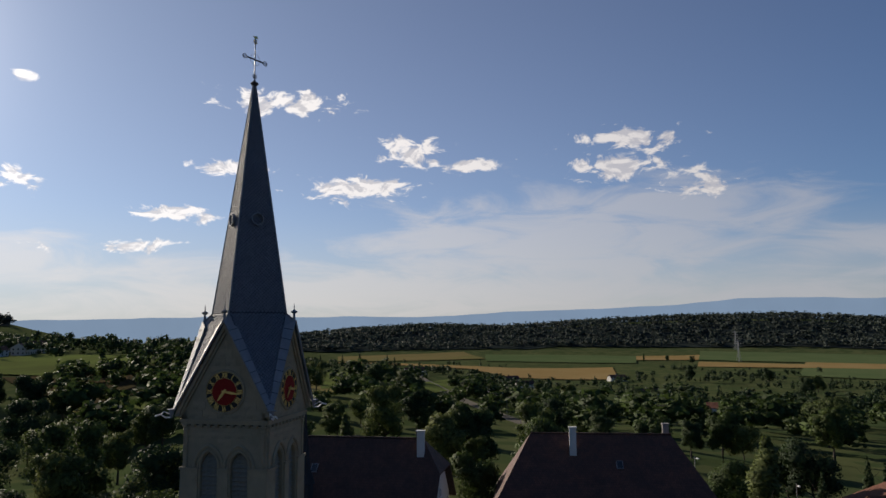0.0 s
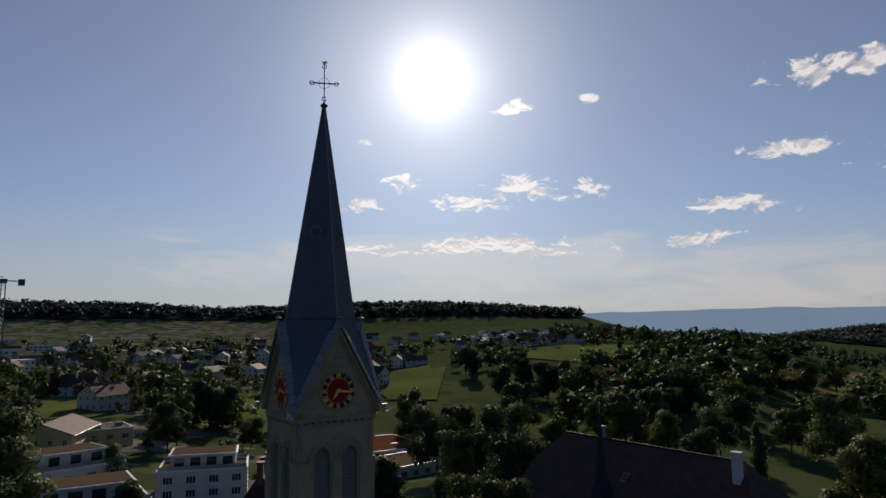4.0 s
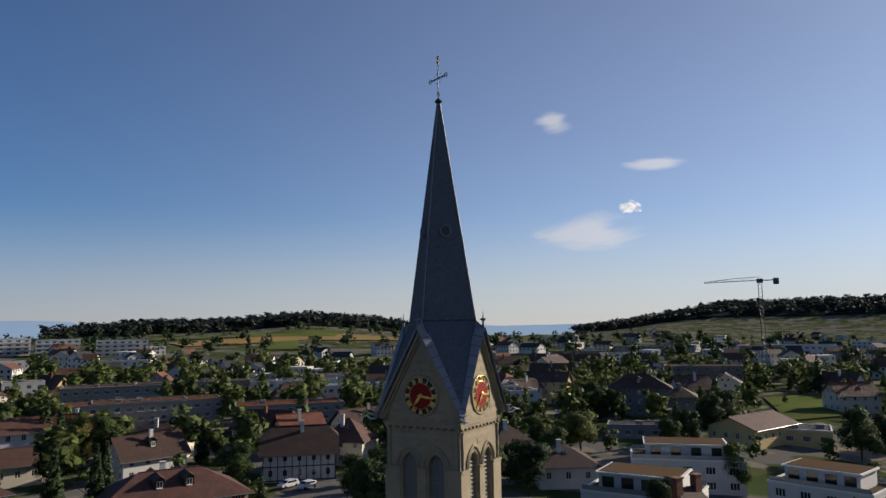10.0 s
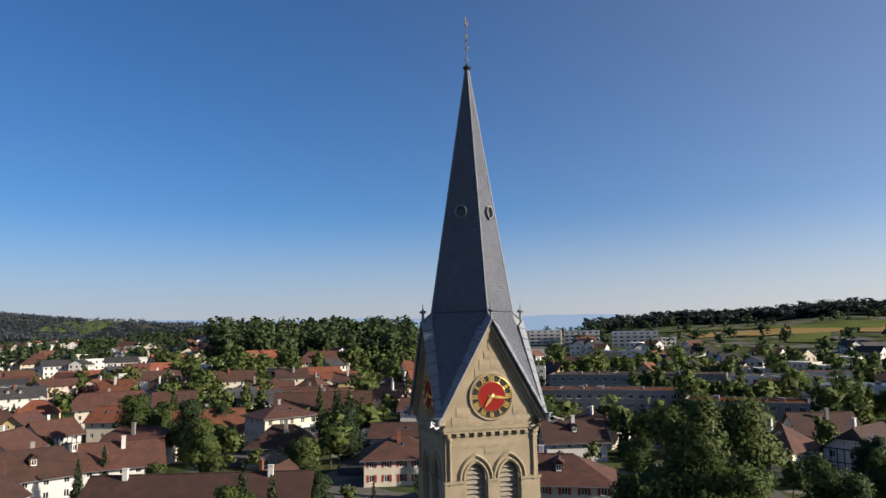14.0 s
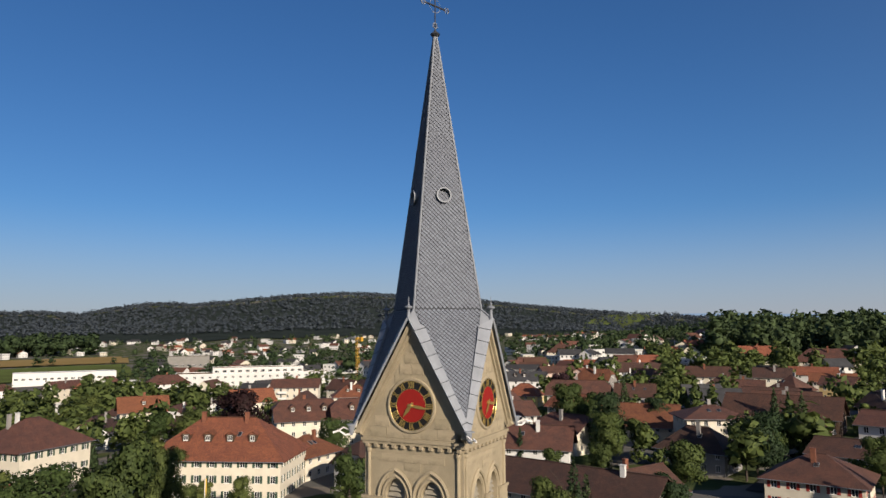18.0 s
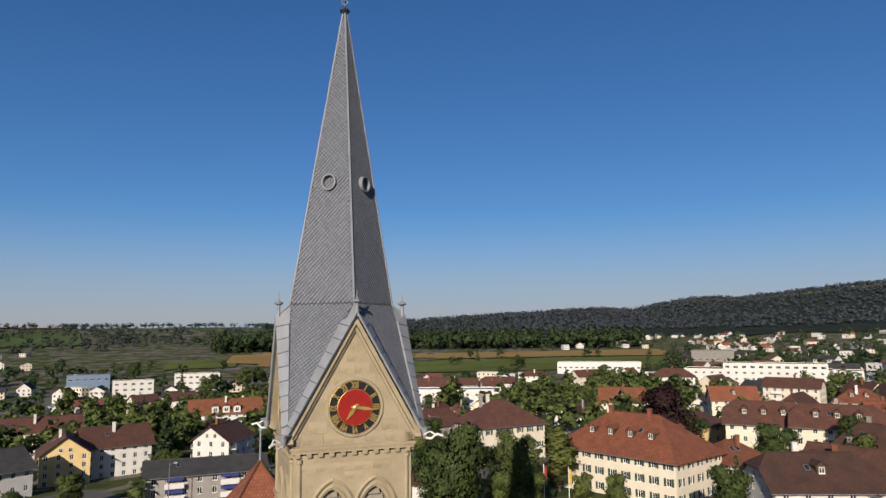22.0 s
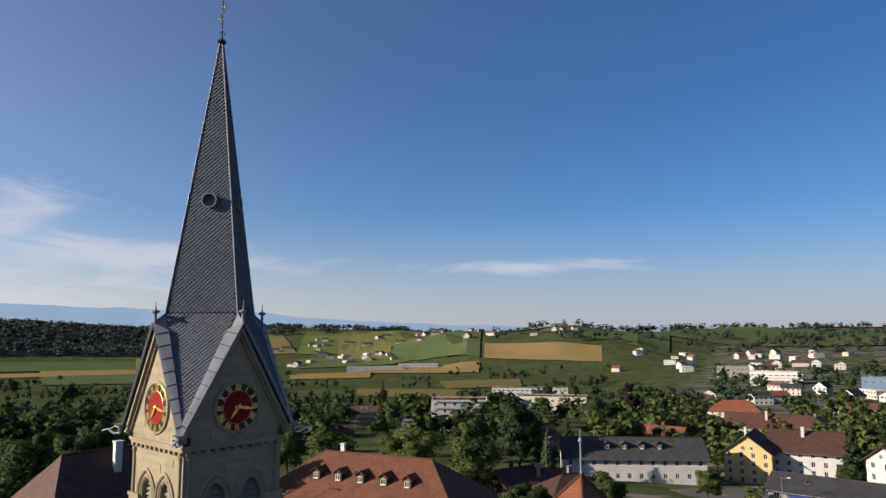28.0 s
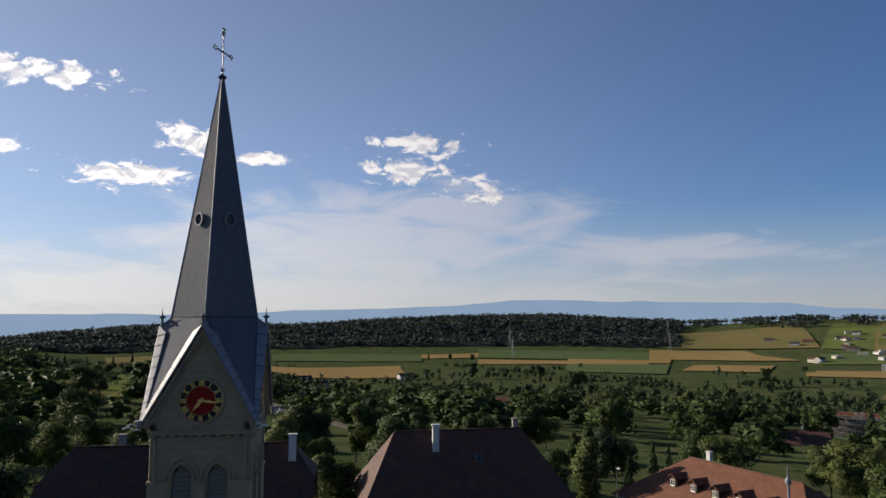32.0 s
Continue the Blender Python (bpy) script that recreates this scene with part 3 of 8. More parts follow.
def arch_curve(c, half, spring, n=9):
    """Points of a pointed arch from left to right: x along the wall, z up."""
    r = half * 1.5
    top = math.acos((r - half) / r)
    left = [(c + half - r * 0 - half - (half - r) * 0 + (r - half) - r * math.cos(a * top / n), spring + r * math.sin(a * top / n)) for a in range(n + 1)]
    right = [(2 * c - x, z) for x, z in left[::-1][1:]]
    return left + right


def shaft_face(bm):
    """One side of the shaft with its two belfry openings, the wall 0.3 m thick. It looks towards -y."""
    y0, y1 = -SH, -SH + 0.42
    sill, spring, top = 15.2, 19.45, 21.7
    for s in (-1, 1):
        c, half = s * 0.95, 0.53
        curve = [(c - half, sill)] + arch_curve(c, half, spring) + [(c + half, sill)]
        xs = (0.0, SH) if s > 0 else (-SH, 0.0)
        poly(bm, [(xs[0], y0, -2), (xs[1], y0, -2), (xs[1], y0, sill), (xs[0], y0, sill)])
        poly(bm, [(xs[0], y0, sill), (c - half, y0, sill), (c - half, y0, top), (xs[0], y0, top)])
        poly(bm, [(c + half, y0, sill), (xs[1], y0, sill), (xs[1], y0, top), (c + half, y0, top)])
        for (xa, za), (xb, zb) in zip(curve, curve[1:]):
            if abs(xb - xa) > 1e-6:
                poly(bm, [(xa, y0, za), (xb, y0, zb), (xb, y0, top), (xa, y0, top)])
            poly(bm, [(xa, y0, za), (xa, y1, za), (xb, y1, zb), (xb, y0, zb)])
        poly(bm, [(c - half, y0, sill), (c + half, y0, sill), (c + half, y1, sill), (c - half, y1, sill)])


def helm_faces():
    """The slated planes: four tall ones and the four below them that run down to the corners; and the narrow strips beside the gable tops."""
    out = []
    for k in range(4):
        m = TURN[k]
        tall = [m @ Vector(p) for p in ((-TR, 0, TZ), (-KR, 0, KZ), (0, -KR, KZ), (0, -TR, TZ))]
        low = [m @ Vector(p) for p in ((-KR, 0, KZ), (-ER, -ER, EZ), (0, -KR, KZ))]
        sides = [[m @ Vector(p) for p in ((-KR, 0, KZ), (-AR, 0, AZ), (-ER, -ER, EZ))], [m @ Vector(p) for p in ((0, -KR, KZ), (-ER, -ER, EZ), (0, -AR, AZ))]]
        out.append((tall, low, sides))
    return out


def slates_on(bm, pts, step=0.225, size=0.235):
    """Diamond slates laid in lifted rows on the plane of pts."""
    n = (pts[1] - pts[0]).cross(pts[2] - pts[0]).normalized()
    if n.dot(Vector((pts[0].x + pts[1].x + pts[2].x, pts[0].y + pts[1].y + pts[2].y, 3))) < 0:
        n = -n
    across = Vector((0, 0, 1)).cross(n).normalized()
    up = n.cross(across).normalized()
    o = pts[0]
    flat = [((p - o).dot(across), (p - o).dot(up)) for p in pts]
    lo, hi = min(v for _, v in flat), max(v for _, v in flat)
    row = 0
    v = lo
    while v < hi:
        cross = []
        for (xa, ya), (xb, yb) in zip(flat, flat[1:] + flat[:1]):
            if (ya - v) * (yb - v) < 0:
                cross.append(xa + (xb - xa) * (v - ya) / (yb - ya))
        if len(cross) >= 2:
            x0, x1 = min(cross) + 0.02, max(cross) - 0.02
            k0 = math.floor(x0 / step)
            for k in range(k0, math.ceil(x1 / step) + 1):
                x = (k + 0.5 * (row % 2)) * step
                if x0 <= x <= x1:
                    h, wd = size * 0.445, min(step * 0.445, x - x0 + 0.04, x1 - x + 0.04)
                    j = random.uniform(-0.004, 0.004)
                    q = [(x - wd, v, 0.028), (x, v - h, 0.048 + j), (x + wd, v, 0.028), (x, v + h, 0.008), (x - wd, v, -0.01), (x, v - h, -0.01), (x + wd, v, -0.01)]
                    p = [bm.verts.new(o + across * a + up * b + n * c) for a, b, c in q]
                    bm.faces.new(p[:4])
                    bm.faces.new((p[0], p[4], p[5], p[1]))
                    bm.faces.new((p[1], p[5], p[6], p[2]))
        v += step * 0.5
        row += 1


def build_tower():
    bm = bmesh.new()
    for m in TURN:
        b2 = bmesh.new()
        shaft_face(b2)
        b2.transform(m)
        me = bpy.data.meshes.new("tmp")
        b2.to_mesh(me)
        b2.free()
        bm.from_mesh(me)
        bpy.data.meshes.remove(me)
    part("shaft", bm, "sandstone_plain", tower)
    # solid block behind the louvres; the gloom of the room is its painted colour
    part("belfry_room", boxed(-2.18, 2.18, -2.18, 2.18, 14, 22), "inside_shade", tower)
    # boarding under the slates, coloured dark to draw the shadow lines between them
    bm = bmesh.new()
    for tall, low, _ in helm_faces():
        poly(bm, tall), poly(bm, low)
    part("spire_boarding", bm, "slate_gap_shade", tower)
    for tall, low, sides in helm_faces():
        bm = bmesh.new()
        slates_on(bm, tall)
        slates_on(bm, low)
        tagged(part("slate_covering", bm, "slate", tower), kind="stuff")
        for q in sides:
            bm = bmesh.new()
            poly(bm, q)
            part("verge_flashing", bm, "zinc", tower)
    # ridge caps of the spire
    for m in TURN:
        bm = bmesh.new()
        tube(bm, [(-TR, 0, TZ), (-KR - 0.03, 0, KZ), (-AR - 0.03, 0, AZ + 0.03)], 0.055, 6)
        part("ridge_cap", bm, "zinc", tower, "", m)
    # gables
    for m in TURN:
        side = new("gable")
        side.parent = tower
        side.matrix_basis = m
        bm = bmesh.new()
        prism(bm, [(-GF, -GF + 0.35, 21.9), (GF, -GF + 0.35, 21.9), (GF, -GF + 0.35, 22.45), (0, -GF + 0.35, 27.6), (-GF, -GF + 0.35, 22.45)], (0, -0.35, 0))
        part("gable_wall", bm, "sandstone_plain", side)
        slope = math.atan2(AZ - EZ, ER)
        for s in (-1, 1):
            # moulded rake under the roof edge
            bm = bmesh.new()
            for d, w, y in ((0.07, 0.17, -GF - 0.26), (0.26, 0.12, -GF - 0.12)):
                p, q = Vector((s * (ER - 0.02), 0, EZ + 0.0)), Vector((0, 0, AZ - 0.02))
                nrm = Vector((-s * math.sin(slope), 0, -math.cos(slope)))
                a, b = p + nrm * d, q + nrm * d
                a2, b2 = a + nrm * w, b + nrm * w
                b.x = b2.x = 0.0
                b.z, b2.z = AZ - d / math.cos(slope), AZ - (d + w) / math.cos(slope)
                prism(bm, [(v.x, -GF + 0.02, v.z) for v in ((a, b, b2, a2) if s < 0 else (b, a, a2, b2))], (0, y + GF - 0.02, 0))
            part("rake_moulding", bm, "sandstone_plain", side)
            # metal band on the roof edge with its seams
            bm = bmesh.new()
            top, foot = Vector((0, -AR, AZ)), Vector((s * ER, -ER, EZ))
            inner_top, inner_foot = Vector((s * 0.30, -AR + 0.42, AZ + 0.02)), Vector((s * (ER - 0.10), -ER + 0.55, EZ + 0.40))
            other = Vector((s * AR, 0, AZ))
            nrm = (foot - top).cross(other - top).normalized()
            if nrm.z < 0:
                nrm = -nrm
            along = (foot - top)
            ins = (other - top) - along * ((other - top).dot(along) / along.dot(along))
            ins = ins.normalized()
            over = Vector((0, -0.17, 0))
            u0, u1 = top + over + nrm * 0.05, foot + over * 0.1 + nrm * 0.05
            v0, v1 = top + along * 0.10 + ins * 0.52 + nrm * 0.05, foot - along * 0.10 + ins * 0.30 + nrm * 0.05
            prism(bm, [u0, u1, foot + ins * 0.02 + nrm * 0.05, v1, v0], -nrm * 0.10)
            part("verge_band", bm, "zinc", side)
            for k in range(1, 9):
                f = k / 9
                a, b = u0 + (u1 - u0) * f, v0 + (v1 - v0) * max(0.02, min(0.98, (f - 0.1) / 0.8))
                bm = bmesh.new()
                tube(bm, [a + nrm * 0.01, b + nrm * 0.01], 0.018, 4)
                part("band_seam", bm, "lead_dark", side)
        # finial
        bm = bmesh.new()
        lathe(bm, [(0.10, AZ - 0.12), (0.075, AZ + 0.3), (0.07, AZ + 0.42), (0.20, AZ + 0.50), (0.20, AZ + 0.56), (0.06, AZ + 0.62), (0.035, AZ + 0.7), (0.006, AZ + 1.08)], 10, 0, -AR - 0.05)
        part("finial", bm, "zinc", side)
        # cornice with corbels
        bm = bmesh.new()
        box(bm, -GF - 0.06, GF + 0.06, -GF - 0.10, -GF + 0.3, 21.92, 22.06)
        box(bm, -GF, GF, -GF - 0.04, -GF + 0.3, 21.78, 21.92)
        part("string_course", bm, "sandstone_plain", side)
        corb = mesh_of("corbel", boxed(-0.11, 0.11, -0.16, 0.05, -0.20, 0.0, bevel=0.03), "sandstone")
        for k in range(11):
            piece("corbel", corb, side, pose(-2.45 + k * 0.49, -SH, 21.80))
        # corner shafts
        for s in (-1, 1):
            bm = bmesh.new()
            lathe(bm, [(0.13, 19.15), (0.13, 19.25), (0.09, 19.3), (0.09, 21.35), (0.13, 21.42), (0.13, 21.55)], 10, s * 2.38, -SH - 0.03)
            part("colonnette", bm, "sandstone_plain", side)
        # ledges at the springing of the arches
        bm = bmesh.new()
        for xa, xb in ((-SH - 0.12, -1.56), (-0.34, 0.34), (1.56, SH + 0.12)):
            box(bm, xa, xb, -SH - 0.16, -SH + 0.02, 19.2, 19.34)
            box(bm, xa + 0.04, xb - 0.04, -SH - 0.09, -SH + 0.02, 15.0, 19.2)
        part("pier", bm, "sandstone_plain", side)
        for s in (-1, 1):
            c = s * 0.95
            bm = bmesh.new()
            tube(bm, [(x, -SH - 0.02, z) for x, z in arch_curve(c, 0.90, 19.34, 9)], 0.10, 6)
            tube(bm, [(x, -SH - 0.0, z) for x, z in arch_curve(c, 0.68, 19.36, 9)], 0.07, 6)
            part("arch_moulding", bm, "sandstone_plain", side)
            slat = bmesh.new()
            box(slat, -0.52, 0.52, -0.02, 0.02, -0.16, 0.16)
            me = mesh_of("louvre_slat", slat, "louvre")
            for k in range(19):
                z = 15.45 + k * 0.25
                if z < 20.1:
                    wide = 1.0 if z < 19.5 else max(0.2, 1 - ((z - 19.4) / 0.85) ** 1.7)
                    piece("louvre_slat", me, side, pose(c, -SH + 0.28, z, -38) @ Matrix.Diagonal((wide, 1, 1, 1)))
        # coursed stones of the gable and of the wall over the arches
        b3 = boxed(-0.5, 0.5, -0.012, 0.02, -0.5, 0.5)
        me = mesh_of("stone", b3, "sandstone")
        z = 22.12
        row = 0
        while z < 26.6:
            h = 0.50
            half = (27.0 - (z + h)) * 0.545 - 0.10
            n = max(1, round(2 * half / 0.85))
            for k in range(n):
                xc, wd = -half + (k + 0.5) * 2 * half / n, 2 * half / n
                if math.hypot(max(abs(xc) - wd / 2, 0), min(max(DIAL_Z, z), z + h) - DIAL_Z) > 0.9:
                    piece("stone", me, side, pose(xc, -GF - 0.012, z + h / 2) @ Matrix.Diagonal((wd - 0.016, 1, h - 0.016, 1)))
            z += h
            row += 1
        for row, (z, h) in enumerate(((20.98, 0.37), (20.60, 0.37))):
            for k in range(6):
                x = -2.1 + (k + 0.5 * (row % 2)) * 0.84
                if x + 0.43 < 2.25 and (row == 0 or abs(abs(x) - 0.95) > 0.75):
                    piece("stone", me, side, pose(x, -SH - 0.012, z + h / 2) @ Matrix.Diagonal((0.845, 1, h - 0.016, 1)))
        # clock
        dial = new("clock_dial")
        dial.parent = tower
        dial.matrix_basis = m @ pose(0, -GF - 0.03, DIAL_Z, 90)
        bm = bmesh.new()
        ring = [(1.22 * math.cos(a), 1.22 * math.sin(a), 0.0) for a in (2 * math.pi * k / 48 for k in range(48))]
        tube(bm, ring, 0.085, 6, closed=True)
        part("stone_rim", bm, "sandstone_plain", dial)
        bm = bmesh.new()
        lathe(bm, [(1.17, -0.02), (1.17, 0.02)], 48)
        part("dial_plate", bm, "dial_black", dial)
        bm = bmesh.new()
        lathe(bm, [(0.77, 0.0), (0.77, 0.045), (0.75, 0.05)], 48)
        part("dial_centre", bm, "dial_red", dial)
        bm = bmesh.new()
        for r, w in ((1.14, 0.010), (0.785, 0.012)):
            tube(bm, [(r * math.cos(a), r * math.sin(a), 0.05) for a in (2 * math.pi * k / 48 for k in range(48))], w, 5, closed=True)
        part("gilt_ring", bm, "gold", dial)
        numerals = ("XII", "I", "II", "III", "IIII", "V", "VI", "VII", "VIII", "IX", "X", "XI")
        for k, word in enumerate(numerals):
            bm = bmesh.new()
            wide = {"I": 0.085, "V": 0.155, "X": 0.165}
            total = sum(wide[c] for c in word)
            x = -total / 2
            for c in word:
                w = wide[c]
                strokes = {"I": ((0, 0),), "V": ((-0.4, 0), (0.4, 0)), "X": ((-0.4, 0.4), (0.4, -0.4))}[c]
                for top_x, low_x in strokes:
                    xa, xb = x + w / 2 + top_x * w, x + w / 2 + low_x * w
                    prism(bm, [(xb - 0.026, 0.82, 0.03), (xb + 0.026, 0.82, 0.03), (xa + 0.026, 1.1, 0.03), (xa - 0.026, 1.1, 0.03)], (0, 0, 0.02))
                x += w
            part("numeral", bm, "gold", dial, "", pose(0, 0, 0, 0, 0, -30 * k))
        for name, length, wide, deg in (("long_pointer", 1.04, 0.075, -98), ("short_pointer", 0.70, 0.09, -217)):
            bm = bmesh.new()
            prism(bm, [(-wide * 0.6, -0.18, 0.07), (wide * 0.6, -0.18, 0.07), (wide, length * 0.45, 0.07), (0, length, 0.07), (-wide, length * 0.45, 0.07)], (0, 0, 0.02))
            part(name, bm, "gold", dial, "gilt clock pointer", pose(0, 0, 0.0 if name[0] == "l" else 0.025, 0, 0, deg))
        bm = bmesh.new()
        lathe(bm, [(0.09, 0.04), (0.09, 0.13), (0.04, 0.15)], 12)
        part("pointer_hub", bm, "gold", dial)
        # round opening in the spire
        mid = Matrix.Rotation(radians(-45), 4, "Z")
        zc = 34.05
        rr = (TR + (KR - TR) * (TZ - zc) / (TZ - KZ)) / math.sqrt(2)
        oc = new("spire_oculus")
        oc.parent = tower
        oc.matrix_basis = m @ mid @ pose(0, -rr, zc, 90)
        bm = bmesh.new()
        lathe(bm, [(0.37, -0.16), (0.37, 0.18), (0.40, 0.20), (0.40, 0.23), (0.33, 0.23), (0.33, -0.02)], 24)
        part("oculus_rim", bm, "zinc", oc)
        bm = bmesh.new()
        lathe(bm, [(0.335, -0.03), (0.001, -0.02)], 24)
        part("oculus_grille", bm, "slate", oc)
        bm = bmesh.new()
        for k in range(-3, 4):
            w = math.sqrt(0.325 ** 2 - (k * 0.092) ** 2)
            box(bm, -w, w, k * 0.092 - 0.014, k * 0.092 + 0.014, -0.02, 0.02)
        part("oculus_slats", bm, "slate", oc)
        # rainwater head and spout on the corner
        sp = new("rainwater_spout")
        sp.parent = tower
        sp.matrix_basis = m @ pose(-ER, -ER, EZ, 0, 0, -45)
        bm = bmesh.new()
        prism(bm, [(-0.22, -0.2, 0.32), (0.22, -0.2, 0.32), (0.22, 0.2, 0.32), (-0.22, 0.2, 0.32)], (0, 0, 0.05))
        lathe(bm, [(0.07, -0.15), (0.18, 0.32)], 8)
        part("rainwater_head", bm, "zinc", sp)
        bm = bmesh.new()
        tube(bm, [(0, -0.05, -0.1), (0, -0.3, -0.12), (0, -0.6, 0.1), (0, -0.9, 0.02)], 0.05, 6)
        tube(bm, [(-0.1, 0, 0.05), (-0.22, -0.35, 0.22), (-0.1, -0.65, 0.05)], 0.035, 5)
        part("spout_pipe", bm, "trim_white", sp)
    # the cross
    top = new("spire_cross")
    top.parent = tower
    top.matrix_basis = pose(0, 0, 43.1, 0, 0, -22)
    bm = bmesh.new()
    lathe(bm, [(0.09, -0.35), (0.10, -0.15), (0.20, -0.06), (0.27, 0.03), (0.20, 0.12), (0.09, 0.20), (0.05, 0.3)], 14)
    part("ball", bm, "lead_dark", top)
    bm = bmesh.new()
    tube(bm, [(0, 0, 0.2), (0, 0, 3.1)], 0.035, 6)
    part("staff", bm, "lead_dark", top)
    bm = bmesh.new()
    tube(bm, [(-0.72, 0, 1.66), (0.72, 0, 1.66)], 0.05, 6)
    part("cross_bar", bm, "lead_dark", top)
    bm = bmesh.new()
    tube(bm, [(0.38 * math.cos(a), 0, 1.66 + 0.38 * math.sin(a)) for a in (2 * math.pi * k / 24 for k in range(24))], 0.014, 4, closed=True)
    part("ring", bm, "zinc", top)
    for x, z, ang in ((-0.86, 1.66, 90), (0.86, 1.66, -90), (0, 2.88, 0), (0, 0.52, 0)):
        bm = bmesh.new()
        for s in (-1, 1):
            tube(bm, [(0, 0, -0.16), (s * 0.15, 0, -0.05), (s * 0.13, 0, 0.10), (0, 0, 0.18)], 0.03, 5)
            tube(bm, [(0, s * 0.02, -0.16), (0, s * 0.14, 0), (0, 0, 0.16)], 0.025, 5)
        tube(bm, [(0, 0, 0.15), (0, 0, 0.34)], 0.03, 5, r_end=0.01)
        part("gilt_bud", bm, "gold" if z > 2 else "zinc", top, "gilded bud", pose(x, 0, z, 0, ang, 0))
    bm = bmesh.new()
    prism(bm, [(-0.2, 0, 3.14), (0.1, 0, 3.1), (0.22, 0, 3.22), (0.05, 0, 3.24), (-0.12, 0, 3.3)], (0, 0.03, 0))
    part("weathercock", bm, "gold", top)


build_tower()


# ---- heights of the ground sheet as it is meshed ----
RINGS = [0, 8, 16, 25, 40, 55, 72, 90, 110, 135, 160, 195, 230, 270, 320, 380, 450, 530, 620, 720, 840, 980, 1140, 1320, 1520, 1750, 2000, 2300, 2650, 3050, 3500, 4000, 4500]
SECTORS = 180
RING_Z = [[ground_z(r * math.cos(2 * math.pi * k / SECTORS), r * math.sin(2 * math.pi * k / SECTORS)) for k in range(SECTORS)] for r in RINGS]


def sheet_z(x, y):
    r = min(math.hypot(x, y), 4490.0)
    a = (math.atan2(y, x) / (2 * math.pi) * SECTORS) % SECTORS
    k = int(a)
    f = a - k
    j = next(i for i in range(len(RINGS) - 1) if r < RINGS[i + 1])
    g = (r - RINGS[j]) / (RINGS[j + 1] - RINGS[j])
    k2 = (k + 1) % SECTORS
    return (RING_Z[j][k] * (1 - f) + RING_Z[j][k2] * f) * (1 - g) + (RING_Z[j + 1][k] * (1 - f) + RING_Z[j + 1][k2] * f) * g


# ---- houses ----
WALLS = {"white": "plaster_white", "cream": "plaster_cream", "yellow": "plaster_yellow", "pink": "plaster_pink", "grey": "plaster_grey",
         "timber": "timber", "timber_white": "plaster_white", "concrete": "concrete", "blue": "plaster_blue"}
TILES = {"brown": "tile_brown", "red": "tile_red", "orange": "tile_orange", "dark": "tile_dark", "slate": "slate_roof", "rust": "tile_rust"}
WORDS = {"white": "white", "cream": "cream", "yellow": "yellow", "pink": "pink", "grey": "grey", "timber": "dark timber", "timber_white": "half-timbered white",
         "concrete": "bare concrete", "blue": "blue-grey"}
TILEWORDS = {"brown": "brown tiled", "red": "red tiled", "orange": "orange tiled", "dark": "dark brown tiled", "slate": "slate-grey", "rust": "rust-brown tiled"}
FOOT = []  # where buildings stand: x, y, radius
material("plaster_blue", (0.20, 0.29, 0.42), scale=0.5, vary=0.1, fine=12, bump=0.05)
tile_material("tile_rust", (0.27, 0.115, 0.06), (0.20, 0.085, 0.05))


def slope_uv(bm):
    uv = bm.loops.layers.uv.verify()
    bm.normal_update()
    for f in bm.faces:
        n = f.normal
        across = Vector((0, 0, 1)).cross(n)
        across = across.normalized() if across.length > 1e-3 else Vector((1, 0, 0))
        up = n.cross(across)
        for lp in f.loops:
            lp[uv].uv = (lp.vert.co.dot(across), lp.vert.co.dot(up))


def facade(bm, o, u, n, width, z0, z1, holes, depth=0.16):
    """A wall from o along u, from z0 to z1, with real openings; n points outwards."""
    xs = sorted({0.0, width, *(h[0] for h in holes), *(h[1] for h in holes)})
    zs = sorted({z0, z1, *(h[2] for h in holes), *(h[3] for h in holes)})
    at = lambda x, z, d=0.0: o + u * x - n * d + Vector((0, 0, z))
    for xa, xb in zip(xs, xs[1:]):
        z_run = None
        for za, zb in zip(zs, zs[1:]):
            mx, mz = (xa + xb) / 2, (za + zb) / 2
            if any(h[0] < mx < h[1] and h[2] < mz < h[3] for h in holes):
                continue
            poly(bm, [at(xa, za), at(xb, za), at(xb, zb), at(xa, zb)])
    for a, b, c, d in holes:
        for p, q in (((a, c), (b, c)), ((b, c), (b, d)), ((b, d), (a, d)), ((a, d), (a, c))):
            poly(bm, [at(*p), at(*p, depth), at(*q, depth), at(*q)])


